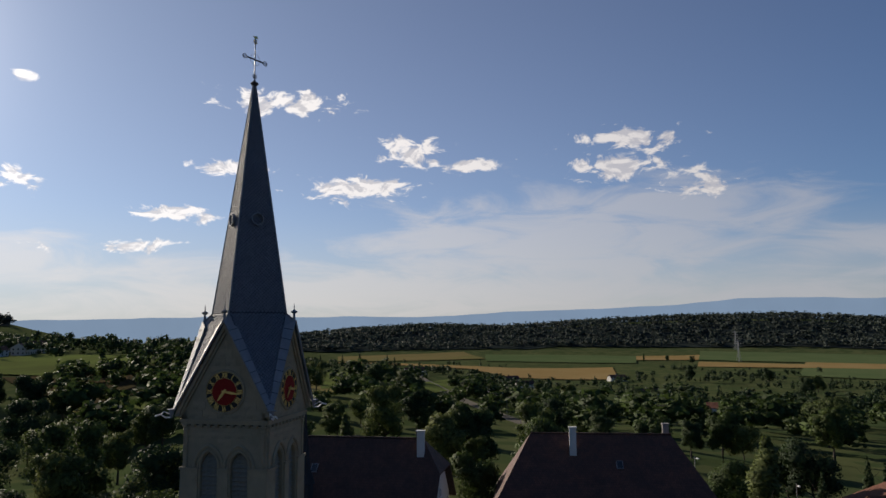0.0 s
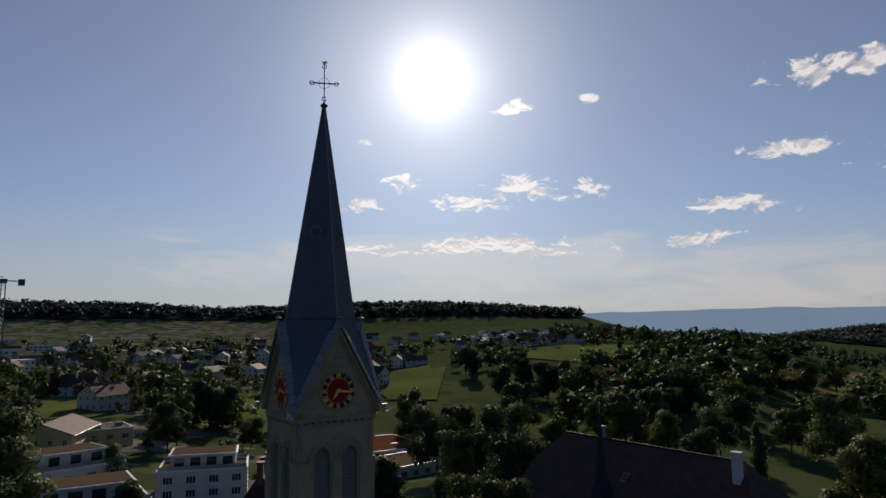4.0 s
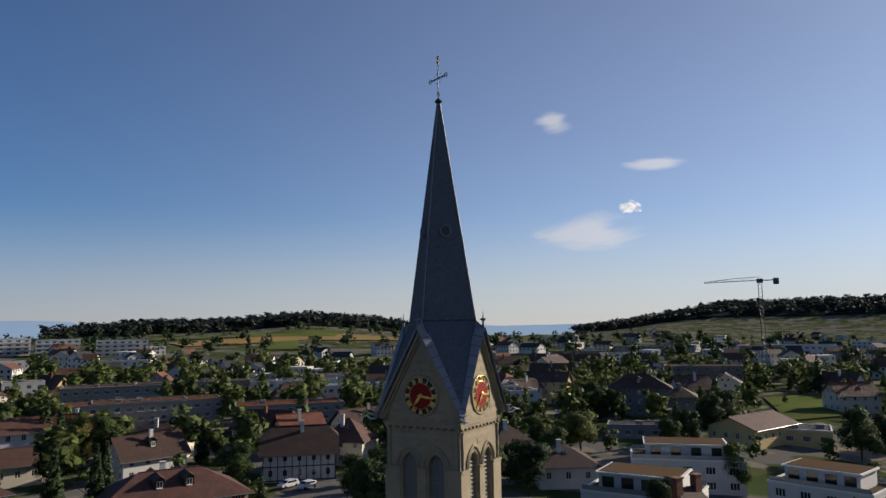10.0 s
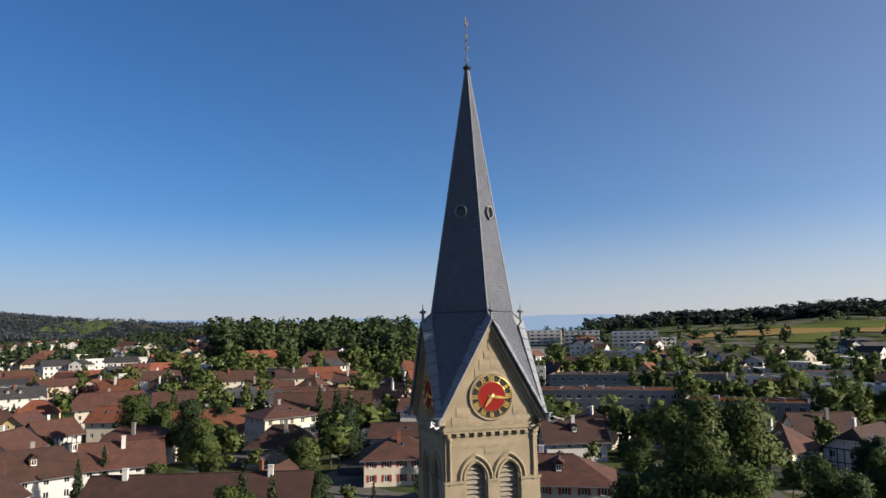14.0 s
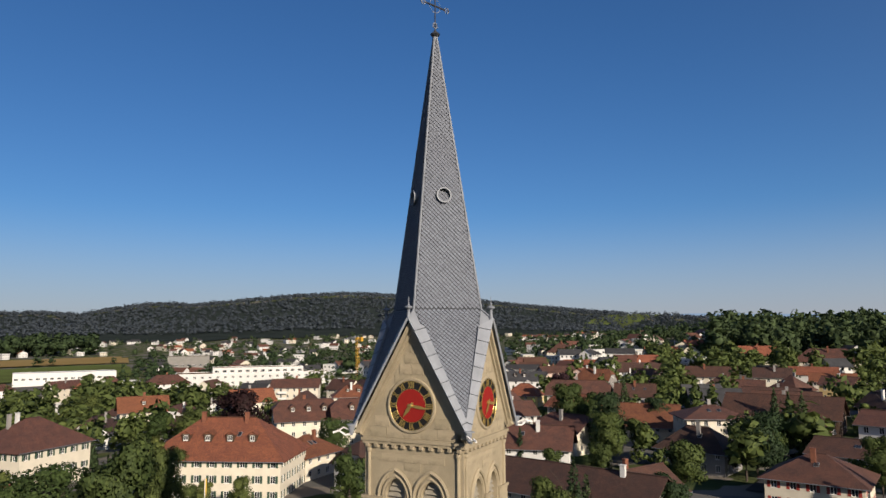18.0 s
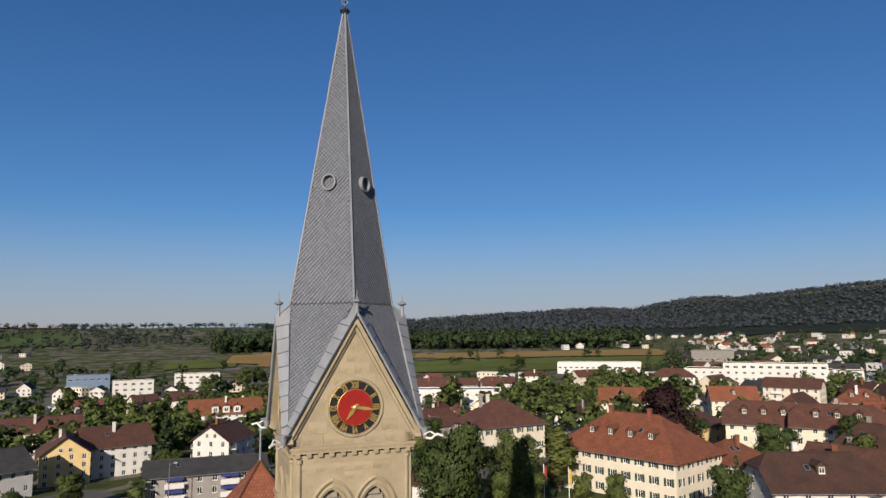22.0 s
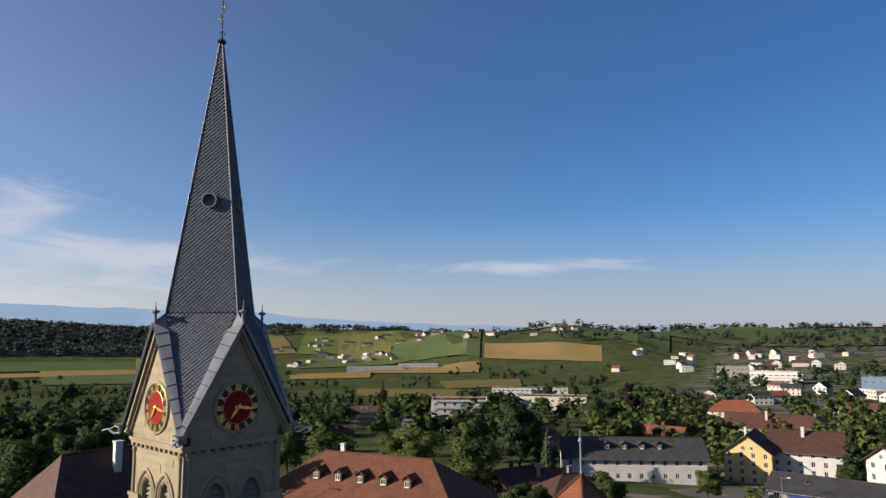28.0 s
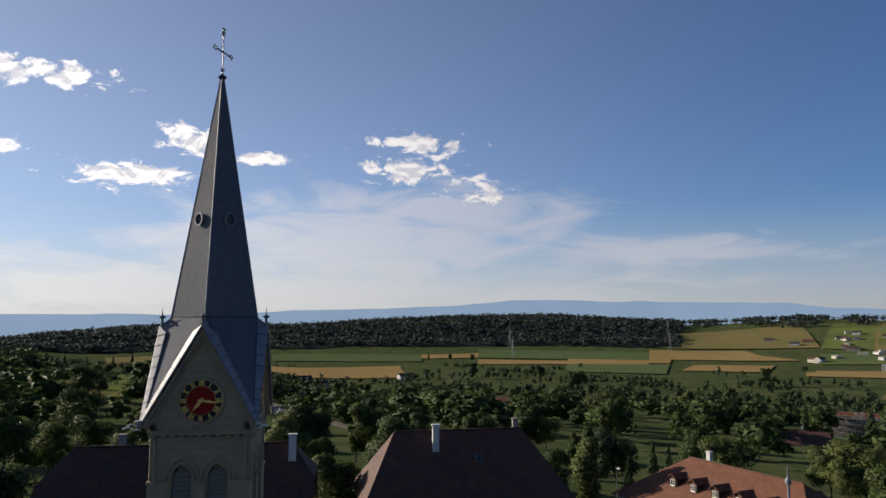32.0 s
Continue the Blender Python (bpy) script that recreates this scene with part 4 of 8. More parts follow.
def window_mesh(w, h):
    """Frame with middle bars round recessed panes, one connected piece; and the same as frame and glass apart."""
    key = (round(w, 2), round(h, 2))
    if key not in WINDOWS:
        t, bars = 0.08, (1 if w < 1.5 else 2)
        xs = [-w / 2, -w / 2 + t]
        for k in range(1, bars + 1):
            x = -w / 2 + k * w / (bars + 1)
            xs += [x - 0.04, x + 0.04]
        xs += [w / 2 - t, w / 2]
        zs = [-h / 2, -h / 2 + t, h / 2 - t, h / 2]
        made = []
        for glazed in (True, False):
            bm = bmesh.new()
            front = [[bm.verts.new((x, -0.04, z)) for x in xs] for z in zs]
            for i in range(3):
                for j in range(len(xs) - 1):
                    q = (front[i][j], front[i][j + 1], front[i + 1][j + 1], front[i + 1][j])
                    if i != 1 or j % 2 == 0:
                        bm.faces.new(q)
                    else:
                        back = [bm.verts.new((v.co.x, 0.015, v.co.z)) for v in q]
                        for a in range(4):
                            bm.faces.new((q[a], q[(a + 1) % 4], back[(a + 1) % 4], back[a]))
                        if glazed:
                            bm.faces.new(back).material_index = 1
            rim = [front[0][0], front[0][-1], front[3][-1], front[3][0]]
            sill = [bm.verts.new(p) for p in ((-w / 2 - 0.06, -0.16, -h / 2 - 0.07), (w / 2 + 0.06, -0.16, -h / 2 - 0.07))]
            bm.faces.new((sill[0], sill[1], rim[1], rim[0]))
            made.append(mesh_of("window", bm, "trim_white", "window_glass"))
        pane = mesh_of("pane", boxed(-w / 2 + t, w / 2 - t, 0.016, 0.03, -h / 2 + t, h / 2 - t), "window_glass")
        WINDOWS[key] = (made[1], pane, made[0])
    return WINDOWS[key]


def window_rows(top, wins, w, h):
    """Windows of a house too far off to pick them apart singly, joined."""
    me = window_mesh(w, h)[2]
    co = np.array([v.co[:] for v in me.vertices])
    faces = [tuple(p.vertices) for p in me.polygons]
    mats = [p.material_index for p in me.polygons]
    allv, allf = [], []
    for k, (o, u, n, x, z) in enumerate(wins):
        at = o + u * x - n * 0.10
        allv.append(co @ np.array([u[:], (-n)[:], (0, 0, 1)]) + [at.x, at.y, at.z + z])
        allf += [tuple(i + k * len(co) for i in f) for f in faces]
    out = bpy.data.meshes.new("window_band")
    out.from_pydata(np.concatenate(allv).tolist(), [], allf)
    out.materials.append(MATS["trim_white"])
    out.materials.append(MATS["window_glass"])
    out.polygons.foreach_set("material_index", mats * len(wins))
    tagged(piece("window_band", out, top, Matrix()), kind="stuff")


FAR_ROWS = 175.0  # from here on the windows of a house are joined
WINDOWS = {}
SHUTTERS = {}


def shutter_mesh(colour, h):
    key = (colour, round(h, 2))
    if key not in SHUTTERS:
        bm = bmesh.new()
        prof = [(0.0, -h / 2), (-0.03, -h / 2)]
        for k in range(6):
            z = -h / 2 + (k + 0.5) * h / 6
            prof += [(-0.03, z - 0.08), (-0.05, z - 0.05), (-0.03, z + 0.06)]
        prof += [(-0.03, h / 2), (0.0, h / 2)]
        prism(bm, [(-0.25, py, pz) for py, pz in prof], (0.5, 0, 0))
        SHUTTERS[key] = mesh_of("shutter", bm, "shutter_" + colour)
    return SHUTTERS[key]


def put_window(top, o, u, n, x, z, w, h, fine, shut):
    frame_me, pane, both = window_mesh(w, h)
    q = Matrix((u, -n, Vector((0, 0, 1)))).transposed().to_4x4()
    m = Matrix.Translation(o + u * x - n * 0.10 + Vector((0, 0, z))) @ q
    win = piece("window", frame_me if fine > 1 else both, top, m)
    if fine > 1:
        piece("pane", pane, win, Matrix())
    if shut:
        me = shutter_mesh(shut, h)
        for s in (-1, 1):
            piece("shutter", me, win, pose(s * (w / 2 + 0.27), -0.10, 0))
    return win


CHIM = {}


def put_chimney(top, x, y, z, tall, mat="plaster_white"):
    key = (mat, round(tall, 1))
    if key not in CHIM:
        bm = boxed(-0.4, 0.4, -0.3, 0.3, -1.2, tall)
        box(bm, -0.5, 0.5, -0.4, 0.4, tall, tall + 0.12)
        CHIM[key] = mesh_of("chimney", bm, mat)
    return piece("chimney", CHIM[key], top, pose(x, y, z))


def roof_slopes(roof, L, W, eave, ridge, over, hipk=0.95):
    a, b = L / 2 + over, W / 2 + over
    rise = (ridge - eave) / (W / 2)
    ze = eave - rise * over + 0.05
    if roof == "hip":
        r = max(0.4, L / 2 - W / 2 * hipk)
        return [[(-a, -b, ze), (a, -b, ze), (r, 0, ridge), (-r, 0, ridge)], [(a, b, ze), (-a, b, ze), (-r, 0, ridge), (r, 0, ridge)],
                [(a, -b, ze), (a, b, ze), (r, 0, ridge)], [(-a, b, ze), (-a, -b, ze), (-r, 0, ridge)]]
    if roof == "halfhip":
        k = 0.42
        zk, r = ze + (ridge - ze) * (1 - k), a - k * b * 0.8
        return [[(-a, -b, ze), (a, -b, ze), (a, -b * k, zk), (r, 0, ridge), (-r, 0, ridge), (-a, -b * k, zk)],
                [(a, b, ze), (-a, b, ze), (-a, b * k, zk), (-r, 0, ridge), (r, 0, ridge), (a, b * k, zk)],
                [(a, -b * k, zk), (a, b * k, zk), (r, 0, ridge)], [(-a, b * k, zk), (-a, -b * k, zk), (-r, 0, ridge)]]
    return [[(-a, -b, ze), (a, -b, ze), (a, 0, ridge), (-a, 0, ridge)], [(a, b, ze), (-a, b, ze), (-a, 0, ridge), (a, 0, ridge)]]


def seen_side(x, y, rot, mid, n):
    """Whether a wall looks towards the church, round which the whole town lies."""
    m = Matrix.Rotation(radians(rot), 3, "Z")
    at = Vector((x, y, 0)) + m @ mid
    return (m @ n).dot(-at.normalized()) > -0.25 - 12 / max(at.length, 20)


def house(x, y, rot, L, W, eave, ridge, roof="gable", wall="white", tile="brown", st=2, shut=None, dorm=0, chim=1, label="", near=0, balc=0, z=None,
          chimneys=None, hipk=0.95, dsize=1.0):
    """A house with walls with real openings, roof, windows, chimneys and dormers. The ridge runs along its own x."""
    z0 = sheet_z(x, y) if z is None else z
    far = math.hypot(x, y)
    FOOT.append((x, y, max(L, W) * 0.55))
    top = base("house", pose(x, y, z0, 0, 0, rot), label or f"{WORDS[wall]} house with {TILEWORDS[tile]} {'hipped' if roof == 'hip' else 'gabled'} roof", "house", "houses of the town")
    bm = bmesh.new()
    wins = []
    win_w, win_h = 1.0, 1.4
    gap = 2.7 if far < 300 else 3.4
    levels = st if far < 500 else min(st, 2)
    for k, (o, u, n, width) in enumerate(((Vector((-L / 2, -W / 2, 0)), Vector((1, 0, 0)), Vector((0, -1, 0)), L), (Vector((L / 2, W / 2, 0)), Vector((-1, 0, 0)), Vector((0, 1, 0)), L),
                                          (Vector((L / 2, -W / 2, 0)), Vector((0, 1, 0)), Vector((1, 0, 0)), W), (Vector((-L / 2, W / 2, 0)), Vector((0, -1, 0)), Vector((-1, 0, 0)), W))):
        holes = []
        num = max(1, int((width - 1.2) / gap)) if levels and seen_side(x, y, rot, o + u * width / 2, n) else 0
        for s in range(levels):
            zc = eave * (s + 0.56) / levels
            for j in range(num):
                xc = width * (j + 0.5) / num
                holes.append((xc - win_w / 2, xc + win_w / 2, zc - win_h / 2, zc + win_h / 2))
                wins.append((o, u, n, xc, zc))
        facade(bm, o, u, n, width, -3.0, eave, holes)
        if k > 1 and roof != "hip":
            q = [o + Vector((0, 0, eave)), o + u * width + Vector((0, 0, eave)), o + u * width / 2 + Vector((0, 0, ridge - 0.1))]
            if roof == "halfhip":
                q = [q[0], q[1], o + u * width * 0.71 + Vector((0, 0, eave + (ridge - eave) * 0.55)), o + u * width * 0.29 + Vector((0, 0, eave + (ridge - eave) * 0.55))]
            poly(bm, q)
    part("wall", bm, WALLS[wall], top)
    if far > FAR_ROWS and wins:
        window_rows(top, wins, win_w, win_h)
    for o, u, n, xc, zc in wins if far <= FAR_ROWS else ():
        put_window(top, o, u, n, xc, zc, win_w, win_h, near, shut)
    if roof != "hip" and ridge - eave > 3 and far < 420:
        for o, u, n in ((Vector((L / 2, -W / 2, 0)), Vector((0, 1, 0)), Vector((1, 0, 0))), (Vector((-L / 2, W / 2, 0)), Vector((0, -1, 0)), Vector((-1, 0, 0)))):
            if not seen_side(x, y, rot, o + u * W / 2, n):
                continue
            for dx in ((-1.1, 1.1) if W > 9 else (0,)):
                put_window(top, o + n * 0.16, u, n, W / 2 + dx, eave + 0.95, 0.9, 1.1, near, None)
    # roof
    over = 0.9 if near or far < 250 else 0.6
    bm = bmesh.new()
    for s in roof_slopes(roof, L, W, eave, ridge, over, hipk):
        prism(bm, s, (0, 0, -0.2))
    bmesh.ops.recalc_face_normals(bm, faces=list(bm.faces))
    slope_uv(bm)
    rf = part("roof", bm, TILES[tile], top)
    rise = (ridge - eave) / (W / 2)
    if far < 300:
        bm = bmesh.new()
        r = {"hip": max(0.4, L / 2 - W / 2 * hipk), "halfhip": L / 2 + over - 0.42 * (W / 2 + over) * 0.8}.get(roof, L / 2 + over)
        tube(bm, [(-r, 0, ridge + 0.02), (r, 0, ridge + 0.02)], 0.14, 6)
        part("ridge_tiles", bm, TILES[tile], top)
        for s in (-1, 1):
            bm = bmesh.new()
            tube(bm, [(-L / 2 - over, s * (W / 2 + over + 0.05), eave - rise * over - 0.05), (L / 2 + over, s * (W / 2 + over + 0.05), eave - rise * over - 0.05)], 0.08, 5)
            part("gutter", bm, "metal_grey", top)
    rng = random.Random(int(x * 7 + y * 13))
    spots = chimneys if chimneys is not None else [((k - (chim - 1) / 2) * L * 0.4 + rng.uniform(-1, 1), rng.uniform(0.1, 0.25) * W * rng.choice((-1, 1))) for k in range(chim)]
    for cx, cy, *cm in spots:
        ch = put_chimney(top, cx, cy, ridge - rise * abs(cy), rise * abs(cy) + 1.1, cm[0] if cm else rng.choice(("plaster_white", "plaster_grey", "brick_chimney")))
        if cm:
            ch.matrix_basis = ch.matrix_basis @ Matrix.Diagonal((1.1, 1.1, 1, 1))
    for s in (-1, 1):
        for k in range(dorm):
            dx = (k - (dorm - 1) / 2) * min(4.5, L * 0.75 / max(dorm, 1))
            put_dormer(top, dx, s, W, eave, rise, tile, wall, dsize)
    if far < 260:
        for k in range(rng.randint(0, 3)):
            put_skylight(top, rng.uniform(-0.35, 0.35) * L * (0.4 if roof == "hip" else 1), rng.choice((-1, 1)), W, eave, ridge)
    if balc:
        for s in range(1, st):
            for k in range(2):
                put_balcony(top, (k - 0.5) * L * 0.5, W / 2, eave * s / st)
                put_balcony(top, (k - 0.5) * L * 0.5, -W / 2 - 1.4, eave * s / st)
    if wall == "timber_white":
        for o, u, n, width in ((Vector((-L / 2, -W / 2, 0)), Vector((1, 0, 0)), Vector((0, -1, 0)), L), (Vector((L / 2, W / 2, 0)), Vector((-1, 0, 0)), Vector((0, 1, 0)), L),
                               (Vector((L / 2, -W / 2, 0)), Vector((0, 1, 0)), Vector((1, 0, 0)), W), (Vector((-L / 2, W / 2, 0)), Vector((0, -1, 0)), Vector((-1, 0, 0)), W)):
            for k in range(int(width / 1.35) + 1):
                xx = k * width / int(width / 1.35)
                piece("timber_post", beam_mesh(eave), top, Matrix.Translation(o + u * xx + n * 0.02))
            bm = bmesh.new()
            for zz in (0.2, eave * 0.5, eave - 0.15):
                a, b = o + n * 0.03 + Vector((0, 0, zz)), o + u * width + n * 0.03 + Vector((0, 0, zz))
                tube(bm, [a, b], 0.12, 4)
            part("timber_rail", bm, "timber", top)
    return top


BEAMS = {}


def beam_mesh(h):
    if round(h, 1) not in BEAMS:
        BEAMS[round(h, 1)] = mesh_of("timber_post", boxed(-0.09, 0.09, -0.09, 0.09, 0, h), "timber")
    return BEAMS[round(h, 1)]


def put_dormer(top, dx, s, W, eave, rise, tile, wall, size=1.0):
    """A small gabled dormer standing on a slope."""
    dm = new("dormer")
    dm.parent = top
    yb = W / 2 * (0.62 if size < 1.3 else 0.93)
    zb = eave + rise * (W / 2 - yb)
    dm.matrix_basis = pose(dx, -yb, zb) if s < 0 else pose(dx, yb, zb, 0, 0, 180)
    dm.matrix_basis = dm.matrix_basis @ Matrix.Diagonal((size, size, size, 1))
    back = 1.75 / max(rise, 0.3)
    bm = boxed(-0.75, 0.75, -0.1, back * 0.8, -0.2, 1.35)
    part("dormer_wall", bm, WALLS[wall] if size > 1.3 else "timber", dm)
    bm = bmesh.new()
    for q in (-1, 1):
        prism(bm, [(q * 1.05, -0.4, 1.2), (0, -0.4, 1.95), (0, back * 1.15, 1.95), (q * 1.05, back, 1.2)][::q], (0, 0, 0.1))
    poly(bm, [(-0.75, -0.105, 1.35), (0.75, -0.105, 1.35), (0, -0.105, 1.9)])
    bmesh.ops.recalc_face_normals(bm, faces=list(bm.faces))
    slope_uv(bm)
    part("dormer_roof", bm, TILES[tile], dm)
    piece("dormer_window", window_mesh(0.9, 1.0)[2], dm, pose(0, -0.13, 0.65))


SKY = {}


def put_skylight(top, dx, s, W, eave, ridge):
    rise = math.degrees(math.atan2(ridge - eave, W / 2))
    if not SKY:
        bm = bmesh.new()
        box(bm, -0.42, 0.42, -0.6, 0.6, 0.0, 0.10)
        box(bm, -0.34, 0.34, -0.52, 0.52, 0.10, 0.115, mi=1)
        SKY["m"] = mesh_of("skylight", bm, "metal_grey", "window_glass")
    y = W * 0.22
    z = eave + (ridge - eave) * (1 - y / (W / 2)) + 0.02
    piece("skylight", SKY["m"], top, pose(dx, -y, z, rise) if s < 0 else pose(dx, y, z, -rise))


def put_balcony(top, x, y, z):
    b = new("balcony")
    b.parent = top
    b.matrix_basis = pose(x, y, z)
    if "balc" not in SKY:
        SKY["balc"] = mesh_of("balcony_floor", boxed(-1.9, 1.9, 0, 1.4, -0.09, 0.09), "plaster_white")
        bm = boxed(-1.9, 1.9, 0, 0.06, 0.1, 1.0)
        SKY["rail"] = mesh_of("balcony_front", bm, "plaster_white")
    piece("balcony_floor", SKY["balc"], b, Matrix())
    piece("balcony_front", SKY["rail"], b, pose(0, 1.36 if y > 0 else 0.0, 0))


def flat_block(x, y, rot, L, W, h, wall="white", roof="flat_roof", st=3, label="", scaf=0, z=None):
    """A flat-roofed block with parapet, window bands, roof boxes and vents."""
    z0 = sheet_z(x, y) if z is None else z
    far = math.hypot(x, y)
    FOOT.append((x, y, max(L, W) * 0.52))
    setback = far < 200 and st >= 3 and wall == "white"
    if setback:
        h, st = h - 2.7, st - 1
    top = base("apartment_block", pose(x, y, z0, 0, 0, rot), label or f"{WORDS[wall]} flat-roofed block with rows of windows", "building", "flat-roofed blocks")
    bm = bmesh.new()
    wins = []
    gap = 3.2 if far < 300 else 4.4
    levels = st if far < 600 else min(st, 2)
    ww, wh = (1.7, 1.4) if far < 450 else (2.6, 1.5)
    for o, u, n, width in ((Vector((-L / 2, -W / 2, 0)), Vector((1, 0, 0)), Vector((0, -1, 0)), L), (Vector((L / 2, W / 2, 0)), Vector((-1, 0, 0)), Vector((0, 1, 0)), L),
                           (Vector((L / 2, -W / 2, 0)), Vector((0, 1, 0)), Vector((1, 0, 0)), W), (Vector((-L / 2, W / 2, 0)), Vector((0, -1, 0)), Vector((-1, 0, 0)), W)):
        holes = []
        num = max(1, int((width - 1.0) / gap)) if seen_side(x, y, rot, o + u * width / 2, n) else 0
        for s in range(levels):
            zc = (h - 0.4) * (s + 0.55) / levels
            for j in range(num):
                xc = width * (j + 0.5) / num
                holes.append((xc - ww / 2, xc + ww / 2, zc - wh / 2, zc + wh / 2))
                wins.append((o, u, n, xc, zc))
        facade(bm, o, u, n, width, -3.0, h, holes)
    part("wall", bm, WALLS[wall], top)
    if far > FAR_ROWS and wins:
        window_rows(top, wins, ww, wh)
    for o, u, n, xc, zc in wins if far <= FAR_ROWS else ():
        put_window(top, o, u, n, xc, zc, ww, wh, 0, None)
    bm = bmesh.new()
    for x0, x1, y0, y1 in ((-L / 2 - 0.08, L / 2 + 0.08, -W / 2 - 0.08, -W / 2 + 0.3), (-L / 2 - 0.08, L / 2 + 0.08, W / 2 - 0.3, W / 2 + 0.08),
                           (-L / 2 - 0.08, -L / 2 + 0.3, -W / 2 + 0.3, W / 2 - 0.3), (L / 2 - 0.3, L / 2 + 0.08, -W / 2 + 0.3, W / 2 - 0.3)):
        box(bm, x0, x1, y0, y1, h, h + 0.3)
    if "stepp" in label:
        for k in range(1, st):
            for sd in (-1, 1):
                part("terrace", boxed(-L / 2, L / 2, sd * W / 2 - (2.6 - k * 0.4) * (sd < 0), sd * W / 2 + (2.6 - k * 0.4) * (sd > 0), k * h / st - 0.25, k * h / st + 0.8), "trim_white", top)
    part("parapet", bm, "trim_white" if wall in ("white", "yellow") else WALLS[wall], top)
    part("roof", boxed(-L / 2 + 0.3, L / 2 - 0.3, -W / 2 + 0.3, W / 2 - 0.3, h - 0.3, h + 0.05), roof, top)
    if setback:
        a, b = L * 0.36, W * 0.34
        part("upper_storey", boxed(-a, a, -b, b, h, h + 2.6), WALLS[wall], top)
        part("upper_roof", boxed(-a - 0.4, a + 0.4, -b - 0.4, b + 0.4, h + 2.6, h + 2.85), "trim_white", top)
        part("roof_planting", boxed(-a, a, -b, b, h + 2.85, h + 2.93), roof, top)
        for k in range(4):
            for sd in (-1, 1):
                part("upper_window", boxed(-0.9, 0.9, -0.03, 0.03, 0.3, 2.2), "window_glass", top, "", pose((k - 1.5) * a * 0.5, sd * (b + 0.02), h))
        for sd in (-1, 1):
            part("railing", boxed(-L / 2 + 0.2, L / 2 - 0.2, -0.03, 0.03, 0.25, 1.0), "metal_grey", top, "", pose(0, sd * (W / 2 - 0.15), h))
    rng = random.Random(int(x * 5 + y * 3))
    for k in range(0 if setback else (2 if far < 500 else 1)):
        bx, by = rng.uniform(-0.35, 0.35) * L, rng.uniform(-0.25, 0.25) * W
        part("roof_box", boxed(bx - 0.9, bx + 0.9, by - 0.7, by + 0.7, h + 0.04, h + 1.1, bevel=0.05), "plaster_grey", top)
    if far < 250 and not setback:
        for k in range(4):
            bx, by = rng.uniform(-0.42, 0.42) * L, rng.uniform(-0.35, 0.35) * W
            bm = bmesh.new()
            lathe(bm, [(0.14, h), (0.14, h + 0.5), (0.22, h + 0.52), (0.22, h + 0.62)], 8, bx, by)
            part("roof_vent", bm, "metal_grey", top)
    if scaf:
        for s in (-1, 1):
            for k in range(int(L / 2.5) + 1):
                xx = -L / 2 + k * L / int(L / 2.5)
                bm = bmesh.new()
                tube(bm, [(xx, s * (W / 2 + 1.2), 0), (xx, s * (W / 2 + 1.2), h + 1.2)], 0.05, 4)
                part("scaffold_pole", bm, "metal_grey", top)
            for k in range(1, 5):
                part("scaffold_deck", boxed(-L / 2, L / 2, s * (W / 2 + 0.8) - 0.35, s * (W / 2 + 0.8) + 0.35, k * h / 4 - 0.05, k * h / 4), "timber", top)
    return top


# ---- trees ----
def leaf_cloud(blobs, n, size, rng, lift=0.2):
    """Small leaf sprays over the outside of many blobs (centre, radii), as arrays."""
    weights = np.array([b[3] * b[4] for b in blobs])
    pick = rng.choice(len(blobs), n, p=weights / weights.sum())
    b = np.array(blobs)[pick]
    d = rng.normal(size=(n, 3))
    d[:, 2] += lift
    d /= np.linalg.norm(d, axis=1)[:, None]
    p = b[:, :3] + d * np.stack([b[:, 3], b[:, 3], b[:, 4]], 1) * rng.uniform(0.6, 1.15, (n, 1))
    nrm = d + rng.normal(size=(n, 3)) * 0.55
    nrm /= np.linalg.norm(nrm, axis=1)[:, None]
    t = np.cross(nrm, rng.normal(size=(n, 3)))
    t /= np.linalg.norm(t, axis=1)[:, None]
    s = np.cross(nrm, t)
    k = size * rng.uniform(0.6, 1.3, (n, 1))
    quad = np.stack([p - t * k, p - s * k * 0.55 + nrm * k * 0.2, p + t * k, p + s * k * 0.55 + nrm * k * 0.2], 1).reshape(-1, 3)
    heart = np.average(np.array(blobs)[:, :3], axis=0, weights=weights)
    out = p - heart
    out /= np.maximum(np.linalg.norm(out, axis=1), 1e-6)[:, None]
    return quad, np.repeat(d * 0.4 + out * 0.45 + nrm * 0.2, 4, axis=0)


def soft_normals(me, normals):
    """Leaves shaded as part of their clump."""
    me.polygons.foreach_set("use_smooth", np.ones(len(me.polygons), dtype=bool))
    normals = np.asarray(normals, float)
    normals /= np.maximum(np.linalg.norm(normals, axis=1), 1e-6)[:, None]
    me.normals_split_custom_set_from_vertices(normals.tolist())


def cloud_mesh(name, quad, mat, blobs=(), core=0.7):
    quad, soft = quad
    soft = soft.tolist()
    n = len(quad) // 4
    faces = [(4 * k, 4 * k + 1, 4 * k + 2, 4 * k + 3) for k in range(n)]
    verts = quad.tolist()
    for b in blobs:
        bm = bmesh.new()
        bmesh.ops.create_icosphere(bm, subdivisions=2 if len(blobs) < 3 else 1, radius=1.0)
        o = len(verts)
        for v in bm.verts:
            j = 1 + 0.35 * noise.noise(v.co * 2 + Vector(b[:3]))
            soft.append(v.co[:])
            verts.append((b[0] + v.co.x * b[3] * core * j, b[1] + v.co.y * b[3] * core * j, b[2] + v.co.z * b[4] * core * j))
        faces += [tuple(o + v.index for v in f.verts) for f in bm.faces]
        bm.free()
    me = bpy.data.meshes.new(name)
    me.from_pydata(verts, [], faces)
    me.materials.append(MATS[mat])
    soft_normals(me, soft)
    return me


